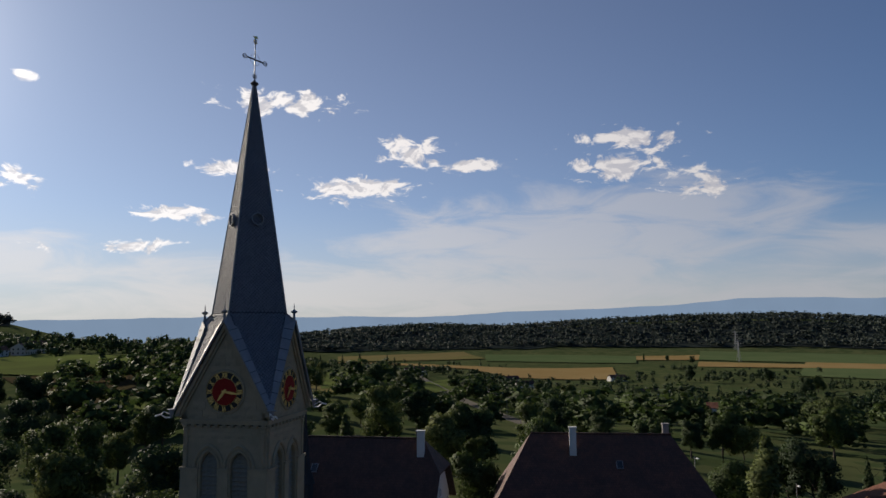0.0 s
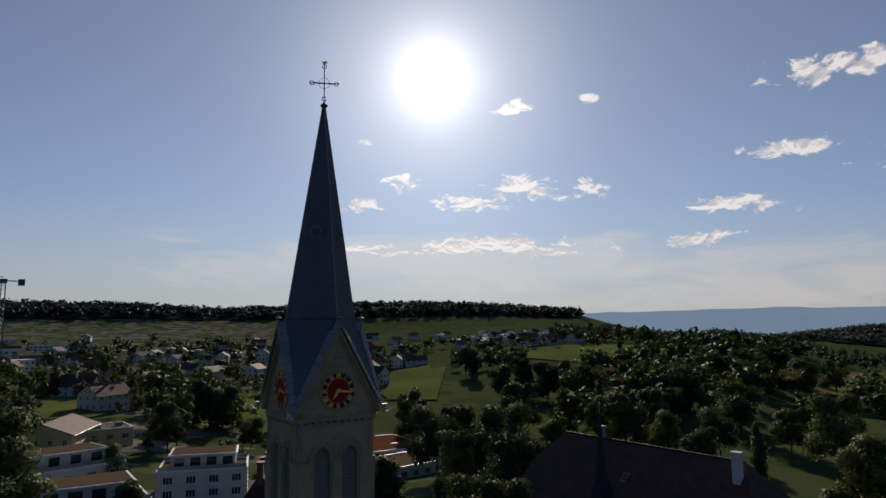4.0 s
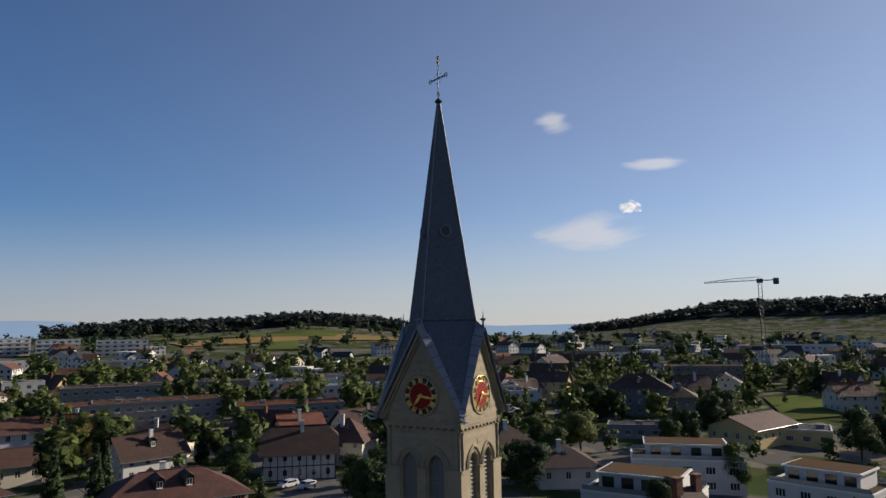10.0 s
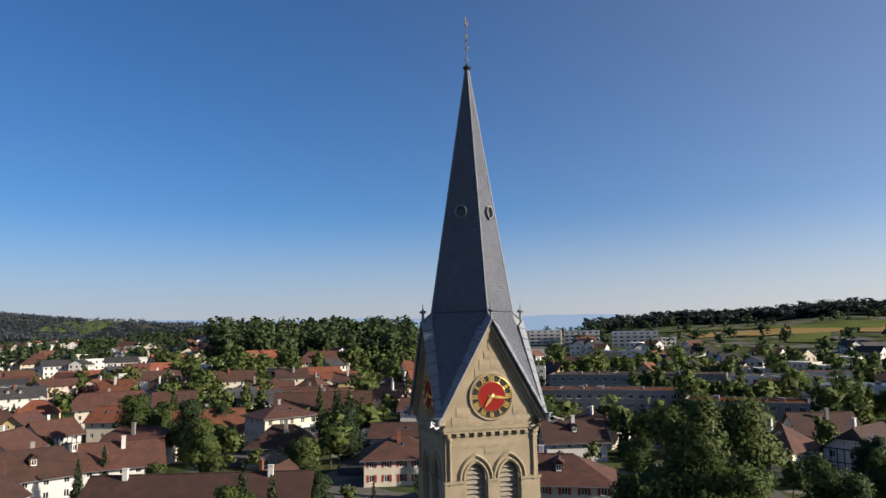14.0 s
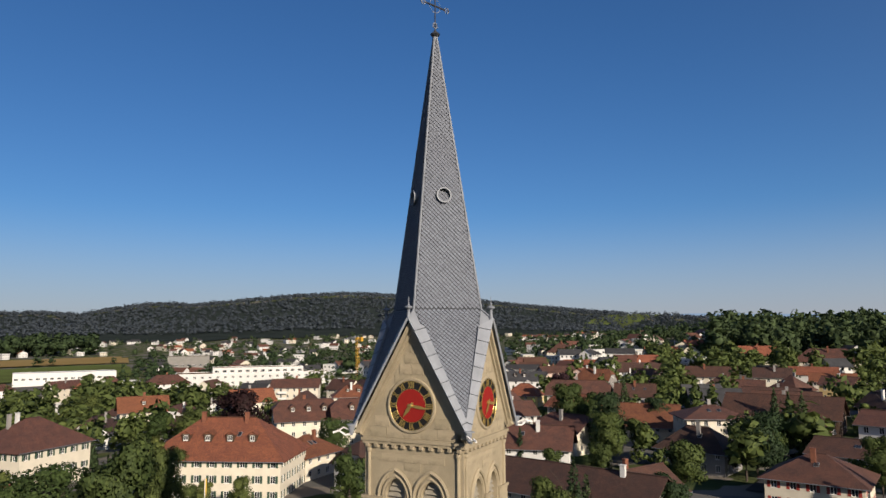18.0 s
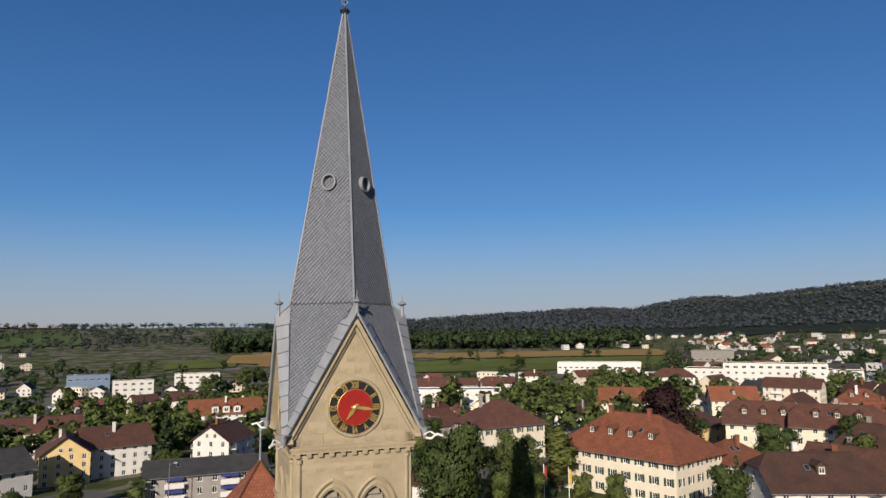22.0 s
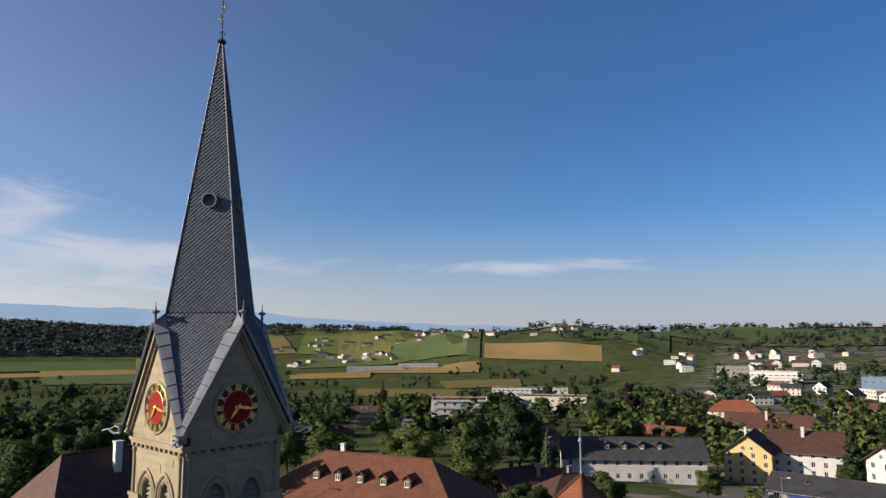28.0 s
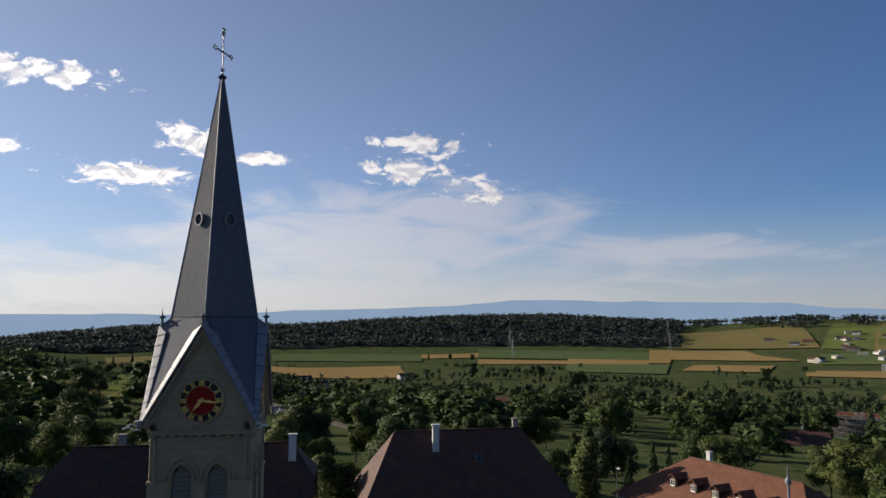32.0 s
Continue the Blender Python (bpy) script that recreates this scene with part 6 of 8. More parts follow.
flat_block(450.0, -294.4, 56.1, 35.3, 14, 12.0, wall='white', roof='flat_roof', st=4, label='white terraced flats stepping up the slope')
flat_block(356.2, -227.3, 57.1, 30.1, 12, 7.0, wall='white', roof='flat_roof', st=2)
house(316.8, -176.9, 60, 19.9, 11, 5.0, 9.0, wall='cream', tile='brown')
flat_block(268.2, -121.7, 63.9, 14.9, 12, 9.0, wall='white', roof='flat_roof', st=3)
flat_block(236.8, -138.6, 58.1, 33.2, 12, 8.0, wall='grey', roof='flat_roof_red', st=3)
flat_block(174.4, -106.8, 57.1, 27.6, 13, 9.0, wall='grey', roof='flat_roof_red', st=3, label='long grey block of flats with roof terraces')
flat_block(206.3, -238.4, 41.5, 25.9, 14, 6.0, wall='white', roof='flat_roof_red', st=2)
flat_block(194.0, -200.4, 44.4, 15.5, 14, 7.0, wall='white', roof='metal_grey', st=2)
flat_block(154.6, -195.7, 39.6, 25.7, 14, 7.0, wall='white', roof='metal_grey', st=2, label='white hall with curved blue-grey metal roof')
house(162.8, -226.6, 37.6, 15.8, 10, 6.0, 9.0, wall='pink', tile='dark')
flat_block(170.9, -106.1, 58.1, 46.0, 14, 9.0, wall='grey', roof='flat_roof_red', st=3, label='long grey block of flats with roof terraces')
flat_block(131.3, -128.8, 47.4, 32.6, 14, 8.0, wall='grey', roof='flat_roof_red', st=3)
flat_block(222.6, -132.5, 54.1, 38.3, 12, 9.0, wall='grey', roof='flat_roof', st=3)
flat_block(210.7, -158.7, 49.2, 44.1, 12, 9.0, wall='concrete', roof='flat_roof', st=3)
flat_block(196.3, -198.7, 41.4, 44.2, 12, 7.0, wall='white', roof='flat_roof', st=2)
house(96.3, -120.2, 71.6, 14.0, 10, 5.0, 9.0, wall='white', tile='dark', st=2)
house(113.3, -63.7, 76, 13.9, 10, 5.0, 9.0, wall='white', tile='dark', st=2, near=1, dorm=1, label='white house with steep dark roof and dormer')
house(107.0, -20.6, 78.8, 15.0, 13, 5.6, 9.0, roof='hip', wall='cream', tile='brown', st=2, near=2, shut='red', chim=1, label='cream house with red shutters and hipped brown roof')
house(74.7, -39.0, 62, 22.0, 13, 5.6, 9.0, roof='hip', wall='cream', tile='brown', st=2, near=2, shut='red', dorm=2, label='long cream house with red shutters under a brown hipped roof')
house(83.9, -24.6, 85.7, 9.0, 8, 3.0, 5.0, wall='timber', tile='brown', st=1, chim=0)
house(147.8, -44.9, 67.7, 27.2, 11, 9.5, 12.0, wall='white', tile='brown', st=3, near=1, label='long white block of flats with brown roof')
house(137.6, -36.3, 69.7, 29.9, 14, 4.5, 7.0, wall='cream', tile='brown', st=1, chim=0)
house(194.9, -15.5, 79, 30.0, 14, 5.0, 10.0, wall='timber', tile='brown', st=2, chim=1)
house(153.8, 0.8, 112.1, 15.0, 12.5, 9.2, 11.5, roof='hip', wall='cream', tile='brown', st=3, near=1, balc=1, label='cream block of flats with balconies and hipped roof')
house(169.5, 20.5, 93.3, 19.7, 13, 4.5, 9.5, wall='cream', tile='red', st=2, near=1, label='old farmhouse with worn red tiled roof')
house(224.1, 9.8, 125.2, 12.9, 10, 5.5, 9.5, wall='cream', tile='slate', st=2)
house(259.3, 5.1, 89.1, 12.2, 10, 6.0, 9.0, roof='hip', wall='yellow', tile='dark', st=2)
house(530.0, 148.0, 103.5, 22.0, 22, 6.0, 14.0, roof='hip', wall='cream', tile='brown', st=3, label='manor with a very large brown hipped roof')
house(353.0, 152.0, 110.5, 30.0, 11, 6.0, 10.0, wall='white', tile='slate', st=2, dorm=3)
house(298.7, 101.8, 105.5, 23.0, 11, 6.0, 10.0, wall='white', tile='slate', st=2, dorm=2)
house(328.9, 92.4, 132.5, 18.5, 10, 6.5, 9.5, wall='pink', tile='brown', st=3)
house(212.9, 91.2, 108.5, 30.0, 16, 5.5, 10.0, roof='hip', wall='cream', tile='brown', st=2)
house(225.5, 52.9, 99.4, 22.0, 11, 6.5, 11.0, roof='halfhip', wall='cream', tile='brown', st=3)
house(174.7, 59.9, 133.5, 10.8, 10, 5.5, 9.0, wall='timber_white', tile='brown', st=2)
house(164.3, 81.3, 109.5, 17.7, 11, 5.5, 9.5, wall='pink', tile='brown', st=2, near=1)
house(151.7, 64.5, 166.5, 14.0, 11, 5.5, 9.5, wall='pink', tile='brown', st=2, near=1, label='pink-plastered chalet with brown gabled roof')
house(116.0, 50.7, 115.5, 14.0, 12, 5.2, 9.5, roof='halfhip', wall='white', tile='dark', st=2, near=1, dorm=1)
house(96.0, 56.8, 109.5, 17.6, 12, 5.0, 9.0, roof='hip', wall='white', tile='dark', st=2, near=2)
house(123.3, 35.3, 99.5, 14.8, 11, 5.0, 9.0, wall='white', tile='brown', st=2, near=1)
house(231.1, 33.2, 95.3, 13.3, 10, 5.0, 9.0, wall='cream', tile='brown')
house(324.4, 48.5, 106.3, 21.0, 10, 5.0, 9.0, wall='white', tile='dark')
house(412.8, 50.4, 115.3, 20.4, 11, 5.0, 10.0, wall='cream', tile='orange')
house(396.6, -4.0, 98.1, 21.4, 11, 5.0, 10.0, wall='cream', tile='orange')
house(370.1, -36.9, 83.9, 30.0, 14, 5.0, 11.0, roof='hip', wall='cream', tile='brown')
house(310.6, -27.1, 84, 20.2, 10, 5.0, 8.0, wall='white', tile='orange')
house(224.2, -13.6, 85, 19.5, 11, 5.0, 9.0, wall='cream', tile='dark')
house(568.8, 243.5, 111.5, 22.0, 10, 5.0, 9.0, wall='white', tile='brown')
house(370.7, 89.2, 101.4, 20.5, 10, 5.0, 9.0, wall='cream', tile='red')
house(443.6, 145.3, 135.5, 20.5, 10, 5.0, 9.0, wall='cream', tile='brown')
house(86.9, 6.5, 152.2, 12.0, 9, 4.8, 8.0, wall='white', tile='brown', st=2, near=2)
house(211.8, 4.6, 103.1, 15.2, 10, 6.0, 9.5, wall='white', tile='slate', st=2)
house(247.2, -3.6, 91.1, 11.6, 10, 6.0, 9.0, wall='yellow', tile='brown')
house(210.0, -16.5, 88, 18.2, 11, 5.5, 9.5, wall='cream', tile='brown')
house(296.7, 14.3, 94.2, 24.6, 11, 5.0, 9.0, wall='cream', tile='brown')
house(286.5, -33.8, 85.9, 15.9, 10, 5.0, 8.0, wall='cream', tile='orange')
house(276.9, -72.6, 88.7, 15.7, 11, 5.0, 9.0, wall='cream', tile='orange')
flat_block(416.5, -118.7, 76.7, 30.1, 12, 6.0, wall='concrete', roof='flat_roof', st=2)
flat_block(404.2, -141.1, 72.8, 22.3, 12, 7.0, wall='grey', roof='flat_roof', st=2)
# north-east: the inn, the villa and the big roofs
house(78.3, 86.0, 110.5, 27, 16.5, 8.6, 15.0, roof='hip', wall='cream', tile='red', st=3, near=2, shut='green', dorm=4, chimneys=[(-4.0, 1.0), (5.0, 1.0)], label='large cream inn with green shutters and red hipped roof')
house(134.6, 109.2, 135.5, 18.1, 14, 8.5, 13.2, roof='halfhip', wall='cream', tile='brown', st=3, near=1, dorm=3, label='wide cream house with half-hipped brown roof')
house(142.1, 93.7, 130.5, 19.3, 14, 7.8, 12.3, roof='halfhip', wall='cream', tile='brown', st=3, near=1, dorm=3)
house(183.1, 172.3, 147.5, 16.1, 11, 9.4, 13.8, wall='cream', tile='orange', st=4, dorm=1)
house(149.9, 193.6, 145.5, 15.8, 11, 9.8, 14.3, wall='cream', tile='orange', st=3, dorm=1)
house(224.1, 182.3, 120.5, 20.7, 12, 10.6, 13.9, wall='cream', tile='brown', st=4, balc=1)
house(89.8, 55.3, 157.5, 17.0, 13, 5.2, 9.6, roof='halfhip', wall='white', tile='dark', st=2, near=2, dorm=1, label='white house with broad dark brown half-hipped roof')
house(102.1, 58.0, 109.5, 12.0, 11, 5.2, 9.5, roof='gable', wall='white', tile='brown', st=2, near=1)
house(214.6, 145.8, 128.5, 16.3, 12, 6.6, 10.7, roof='hip', wall='cream', tile='red', st=3, dorm=2)
house(96.7, 80.7, 177.5, 12.0, 10, 5.6, 8.8, roof='hip', wall='cream', tile='red', st=2)
house(74.8, 143.1, 6.5, 19, 16, 12.2, 17.8, z=-10.2, roof='hip', wall='cream', tile='brown', st=3, near=2, shut='green', chimneys=[(-4.5, 2.0), (-2.0, 2.5)], label='square cream villa with green shutters and brown hipped roof')
house(160.1, 335.5, 165.5, 11.6, 9, 9.1, 12.6, wall='white', tile='brown', st=3)
house(212.9, 383.3, 152.5, 19.3, 10, 9.4, 12.4, roof='hip', wall='white', tile='brown', st=3)
house(242.8, 366.2, 7.5, 21.2, 10, 8.2, 12.2, wall='cream', tile='brown', st=3)
house(260.6, 302.2, 141.5, 24.6, 14, 10.6, 15.0, roof='hip', wall='white', tile='brown', st=4)
flat_block(336.8, 496.0, 146.5, 71.2, 20, 9.1, wall='white', roof='metal_grey', st=1)
flat_block(327.2, 305.6, 135.5, 83.8, 22, 11.4, wall='white', roof='flat_roof', st=3, label='long white modern school with flat roofs')
flat_block(337.1, 301.7, 134.5, 57.9, 18, 14.2, wall='white', roof='flat_roof', st=4)
flat_block(348.7, 287.5, 132.5, 57.9, 16, 9.7, wall='white', roof='flat_roof', st=3)
flat_block(449.8, 481.4, 136.5, 36, 24, 17, wall='concrete', roof='flat_roof', st=1, label='large bare concrete storehouse')
house(40.9, 130.3, 142.5, 15.2, 11, 6.7, 10.7, wall='yellow', tile='brown', st=3, near=1, dorm=1, label='yellow house with brown roof and white gable boards')
house(36.5, 92.0, 137.5, 12.9, 11, 5.1, 8.1, wall='white', tile='brown', st=1, near=1)
house(189.5, 117.4, 163.5, 12.6, 10, 5.2, 9.2, wall='cream', tile='red')
house(72.2, 301.9, 163.5, 19.5, 10, 8.9, 13.0, wall='white', tile='brown', st=3)
house(151.2, 373.0, 156.5, 30.0, 12, 8.2, 11.7, wall='grey', tile='brown', st=3)
flat_block(129.7, 311.1, 155.5, 44.5, 14, 9.8, wall='white', roof='metal_grey', st=2)
house(177.0, 360.7, 152.5, 17.8, 10, 8.0, 11.5, wall='white', tile='brown', st=3)
# north: orange-roofed houses and flats by the railway
house(41.5, 226.4, 2.5, 11.7, 10, 9.1, 12.7, wall='white', tile='slate', st=3, near=1, label='blue-white house with slate-grey gabled roof')
house(47.4, 285.4, 174.5, 28.7, 13, 8.4, 14.0, wall='white', tile='orange', st=4, dorm=3, dsize=1.9, label='terrace of white houses with orange tiled roof')
house(11.1, 289.8, 0.5, 30.0, 13, 8.5, 14.2, wall='white', tile='orange', st=4, dorm=3, dsize=1.9, label='terrace of white houses with orange tiled roof')
house(65.5, 282.9, 170.5, 18.3, 11, 8.4, 13.0, wall='white', tile='brown', st=3)
house(3.7, 163.4, 58.5, 13.0, 10, 10.1, 13.5, wall='white', tile='brown', st=4, near=1, balc=1)
house(-101.0, 351.0, 16.5, 25.0, 13, 8.8, 13.7, roof='hip', wall='cream', tile='orange', st=3)
house(-57.2, 263.9, 13.5, 30.0, 12, 10.1, 14.7, wall='cream', tile='brown', st=4)
house(-25.0, 192.5, 16.5, 17.5, 13, 9.2, 13.8, wall='white', tile='brown', st=4, near=1, shut='red', label='white house with red shutters and brown gabled roof')
house(-36.5, 184.0, 99.5, 14.5, 12, 8.6, 13.1, wall='yellow', tile='brown', st=4, near=1, label='cream villa with carved gable and arched windows')
house(44.2, 133.8, 170.5, 9.6, 10, 7.0, 10.3, wall='cream', tile='brown', st=3, near=1)
house(-26.7, 388.6, 25.5, 13.8, 10, 9.4, 13.0, wall='cream', tile='brown', st=3)
house(-6.1, 378.3, 2.5, 16.8, 10, 9.4, 13.1, wall='white', tile='brown', st=3)
flat_block(-181.3, 671.5, 15.5, 40.0, 14, 12.5, wall='white', roof='flat_roof', st=5, label='white stepped apartment block with balconies')
flat_block(-259.6, 785.5, 18.5, 34.0, 14, 12.0, wall='grey', roof='flat_roof', st=4)
flat_block(-77.8, 595.4, 8.5, 30.8, 14, 14.0, wall='blue', roof='flat_roof', st=4)
flat_block(3.8, 542.1, 1.5, 32.5, 14, 13.6, wall='white', roof='flat_roof', st=3)
flat_block(-40.4, 526.3, 5.5, 27.3, 12, 12.5, wall='white', roof='flat_roof', st=3)
flat_block(73.3, 497.2, 173.5, 30.1, 14, 13.0, wall='white', roof='flat_roof', st=3)
house(68.2, 331.2, 171.5, 12.0, 10, 8.4, 14.0, wall='cream', tile='orange', st=3)
house(112.3, 398.3, 167.5, 21.7, 10, 8.4, 12.9, wall='white', tile='brown', st=3)
house(130.0, 356.6, 163.5, 23.2, 11, 8.2, 13.8, wall='white', tile='brown', st=3)
house(269.7, 1083.2, 167.5, 22.0, 12, 6.2, 10.4, roof='hip', wall='cream', tile='red')
house(487.7, 1547.0, 163.5, 22.0, 12, 5.0, 9.0, wall='cream', tile='red')
flat_block(-188.1, 722.2, 16.5, 34.7, 11, 9.0, wall='white', roof='slate_roof', st=2)
house(-242.8, 850.5, 17.5, 22.0, 10, 6.0, 9.0, wall='cream', tile='brown')
house(-133.4, 513.1, 47.5, 20.7, 10, 5.0, 8.0, wall='cream', tile='orange')
# north-west: works and halls towards the valley
house(-205.0, 172.0, 60.6, 15.0, 11, 4.5, 8.5, wall='white', tile='brown', st=2, z=-20.0)
flat_block(-247.0, 227.0, 48.7, 22.0, 16, 10.0, wall='concrete', roof='flat_roof_red', st=4, scaf=1, label='block of flats wrapped in scaffolding')
flat_block(-191.0, 214.5, 43, 22.0, 17, 5.0, wall='grey', roof='metal_grey', st=2)
flat_block(-222.0, 366.0, 28, 42.0, 18, 13.0, wall='cream', roof='flat_roof', st=3)
flat_block(-380.8, 561.8, 35, 75.0, 18, 7.0, wall='white', roof='flat_roof', st=2)
flat_block(-214.0, 264.0, 40, 29.0, 19, 14.0, wall='white', roof='flat_roof_red', st=4, scaf=1, label='new white block with red roof terraces and scaffolding')
house(-108.9, 185.7, 75.1, 10.2, 10, 5.0, 9.0, wall='white', tile='brown')
house(-55.1, 99.3, 77.1, 9.0, 8, 4.0, 7.0, wall='timber', tile='brown', st=2, near=1)
house(-51.5, 103.1, 35.1, 9.0, 8, 4.0, 7.0, wall='timber', tile='brown', st=1, near=1)
house(-40.9, 98.2, 62.1, 14.0, 11, 4.0, 7.5, roof='hip', wall='white', tile='dark', st=2, near=1)
flat_block(-861.1, 785.6, 47.7, 97.5, 24, 7.0, wall='white', roof='metal_grey', st=2, label='white factory sheds out in the valley')
flat_block(-813.7, 841.1, 44.9, 68.6, 20, 8.0, wall='white', roof='metal_grey', st=2)
house(-1265.1, 1062.5, 50.5, 22.0, 10, 5.0, 8.0, wall='cream', tile='brown')
house(-1215.3, 1137.6, 47.7, 22.0, 10, 5.0, 8.0, wall='cream', tile='dark')
house(-849.1, 1351.7, 33, 22.0, 10, 5.0, 8.0, wall='white', tile='red')
house(-1432.7, 906.7, 58, 22.0, 10, 5.0, 8.0, wall='cream', tile='brown')
house(-1351.6, 943.8, 56.2, 22.0, 10, 5.0, 8.0, wall='cream', tile='orange')
house(-1221.2, 951.0, 53.4, 22.0, 10, 5.0, 8.0, wall='cream', tile='brown')
house(-1195.7, 1059.6, 49.6, 22.0, 10, 5.0, 8.0, wall='white', tile='brown')
house(-1097.0, 1070.8, 46.8, 22.0, 10, 5.0, 8.0, wall='cream', tile='brown')
house(-1032.6, 1118.9, 44, 22.0, 10, 5.0, 8.0, wall='cream', tile='red')
house(-867.3, 58.8, 117.3, 22.0, 10, 5.0, 8.0, wall='white', tile='red')
house(-683.8, -58.9, 116.3, 22.0, 10, 5.0, 8.0, wall='white', tile='dark')
house(-601.8, 71.3, 95.4, 22.0, 10, 5.0, 8.0, wall='white', tile='dark')
house(-451.7, 109.3, 79.6, 20.5, 11, 4.0, 7.0, wall='white', tile='orange')
house(-535.9, 147.6, 97.7, 14.5, 9, 5.0, 8.0, wall='white', tile='brown')
house(-673.5, -154.8, 114.2, 22.0, 10, 5.0, 8.0, wall='white', tile='dark')
house(-335.6, -199.8, 143, 16.1, 12, 5.0, 8.0, wall='white', tile='dark')
flat_block(-1732.0, -793.8, 115, 79.5, 14, 9.0, wall='white', roof='metal_grey', st=2)
house(-638.9, -37.8, 112.3, 16.7, 9, 4.0, 7.0, wall='white', tile='dark')
# west: the old houses beside the church
house(-48.0, -13.2, 91.1, 30, 15, 6.5, 14.3, roof='halfhip', wall='white', tile='dark', st=2, near=2, shut='green', chimneys=[(13.1, -1.6, 'plaster_white'), (-8, 1.5)], z=-1.0, label='large old house with steep dark tiled roof')
house(-57.6, 22.1, 94.2, 27, 17, 6.5, 14.2, roof='hip', hipk=0.5, wall='white', tile='brown', st=2, near=2, shut='green', chimneys=[(-3.7, -2.4, 'plaster_white'), (9, 2)], z=-1.2, label='large old house with dark tiled hipped roof')
house(-60.0, 65.8, 17, 38, 17, 7.6, 13.8, roof='hip', wall='cream', tile='red', st=3, near=2, shut='green', dorm=5, chimneys=[(-8, 1.5)], z=-7.9, label='long cream schoolhouse with orange-red hipped roof and dormers')
house(83.0, 17.7, 75.4, 34, 12, 4.6, 8.3, roof='gable', wall='cream', tile='dark', st=2, near=2, chimneys=[(12, 0.8), (-11, 0.8)], label='long low house with dark brown roof')
house(-58.0, 155.0, 38.2, 36, 13, 6.6, 10.7, z=-11.4, roof='gable', wall='white', tile='slate', st=2, near=2, dorm=4, chimneys=[(-10, 1), (9, 1)], label='white terrace with dark slate-grey roof and dormers')
flats = house(-1.6, 131.1, 1.5, 24, 12, 7.5, 9.6, z=-10.1, roof='gable', wall='grey', tile='slate', st=3, near=2, chim=0, label='grey block of flats with low slate-grey roof and blue awnings')
for bx in (-6.5, 4.5):
    for lv in (1, 2):
        put_balcony(flats, bx, -7.4, 2.5 * lv)
        bm = bmesh.new()
        prism(bm, [(-1.8, -7.3, 2.5 * lv + 1.5), (1.8, -7.3, 2.5 * lv + 1.5), (1.8, -6.05, 2.5 * lv + 2.25), (-1.8, -6.05, 2.5 * lv + 2.25)], (0, 0, 0.06))
        part("awning", bm, "awning_blue", flats, "blue cloth awning", pose(bx, 0, 0))
def pavilion(x, y, z, rot, L, W, h, roof, label):
    # glazed walls between posts under a wide roof slab with a pale metal edge
    FOOT.append((x, y, max(L, W) * 0.55))
    top = base("pavilion", pose(x, y, z, 0, 0, rot), label, "pavilion", "school pavilions")
    part("plinth", boxed(-L / 2 + 0.6, L / 2 - 0.6, -W / 2 + 0.6, W / 2 - 0.6, -3, 0.5), "concrete", top)
    part("core", boxed(-L / 2 + 2.2, L / 2 - 2.2, -W / 2 + 2.2, W / 2 - 2.2, 0.5, h - 0.4), "timber", top)
    part("roof", boxed(-L / 2 + 0.3, L / 2 - 0.3, -W / 2 + 0.3, W / 2 - 0.3, h - 0.35, h + 0.02), roof, top)
    for q in ((-L / 2, L / 2, -W / 2, -W / 2 + 0.3), (-L / 2, L / 2, W / 2 - 0.3, W / 2), (-L / 2, -L / 2 + 0.3, -W / 2 + 0.3, W / 2 - 0.3), (L / 2 - 0.3, L / 2, -W / 2 + 0.3, W / 2 - 0.3)):
        part("roof_edge", boxed(*q, h - 0.45, h + 0.14), "trim_white", top)
    post = mesh_of("post", boxed(-0.12, 0.12, -0.12, 0.12, 0.4, h - 0.4), "timber")
    for side, n in ((L, int(L / 2.9)), (W, int(W / 2.9))):
        glass = mesh_of("pane", boxed(-side / n / 2 + 0.14, side / n / 2 - 0.14, -0.03, 0.03, 0.6, h - 0.5), "window_glass")
        for k in range(n):
            for s in (-1, 1):
                c = (k + 0.5) * (side - 2.4) / n - (side - 2.4) / 2
                at = pose(c, s * (W / 2 - 1.2), 0) if side == L else pose(s * (L / 2 - 1.2), c, 0, 0, 0, 90)
                piece("pane", glass, top, at)
                piece("post", post, top, pose(c - side / n / 2, s * (W / 2 - 1.2), 0) if side == L else pose(s * (L / 2 - 1.2), c - side / n / 2, 0))
    part("skylight", boxed(-L / 4 - 1, -L / 4 + 1, W / 6 - 0.5, W / 6 + 0.5, h, h + 0.45, bevel=0.05), "trim_white", top)


pavilion(-75.2, -136.4, -10.4, -6.5, 29, 25, 4.4, "flat_roof_red", "low school pavilion with red-brown flat roof and glazed walls")
pavilion(-74.1, -111.4, -10.6, -6.4, 27, 13, 3.4, "slate_roof", "low pale flat-roofed wing of the school pavilion")
flat_block(-64.6, -100.0, 7.6, 30, 14, 3.0, wall='white', roof='flat_roof', st=1, label='low white annexe with pale metal roof')

# trees that stand out
tree(21.2, -30.5, 23, 'great', 'leaves')
tree(28.5, 57.3, 18, 'broad', 'leaves_light', wide=0.8)
tree(40.2, 63.0, 15.5, 'great', 'leaves_light', wide=0.8)
tree(95.0, 97.5, 19, 'broad', 'leaves_copper', wide=1.2)
tree(-77.4, 47.3, 15, 'poplar', 'leaves_light', wide=1.5)
tree(-77.3, 131.6, 20, 'broad', 'leaves_dark')
tree(-93.6, 111.1, 13, 'broad', 'leaves_light', wide=1.3)
tree(-136.1, 267.8, 17, 'broad', 'leaves_dark')
tree(-219.5, 462.0, 18, 'broad', 'leaves_copper')
tree(-107.0, 276.0, 13, 'broad', 'leaves_light')
tree(-196.8, 278.4, 18, 'conifer')
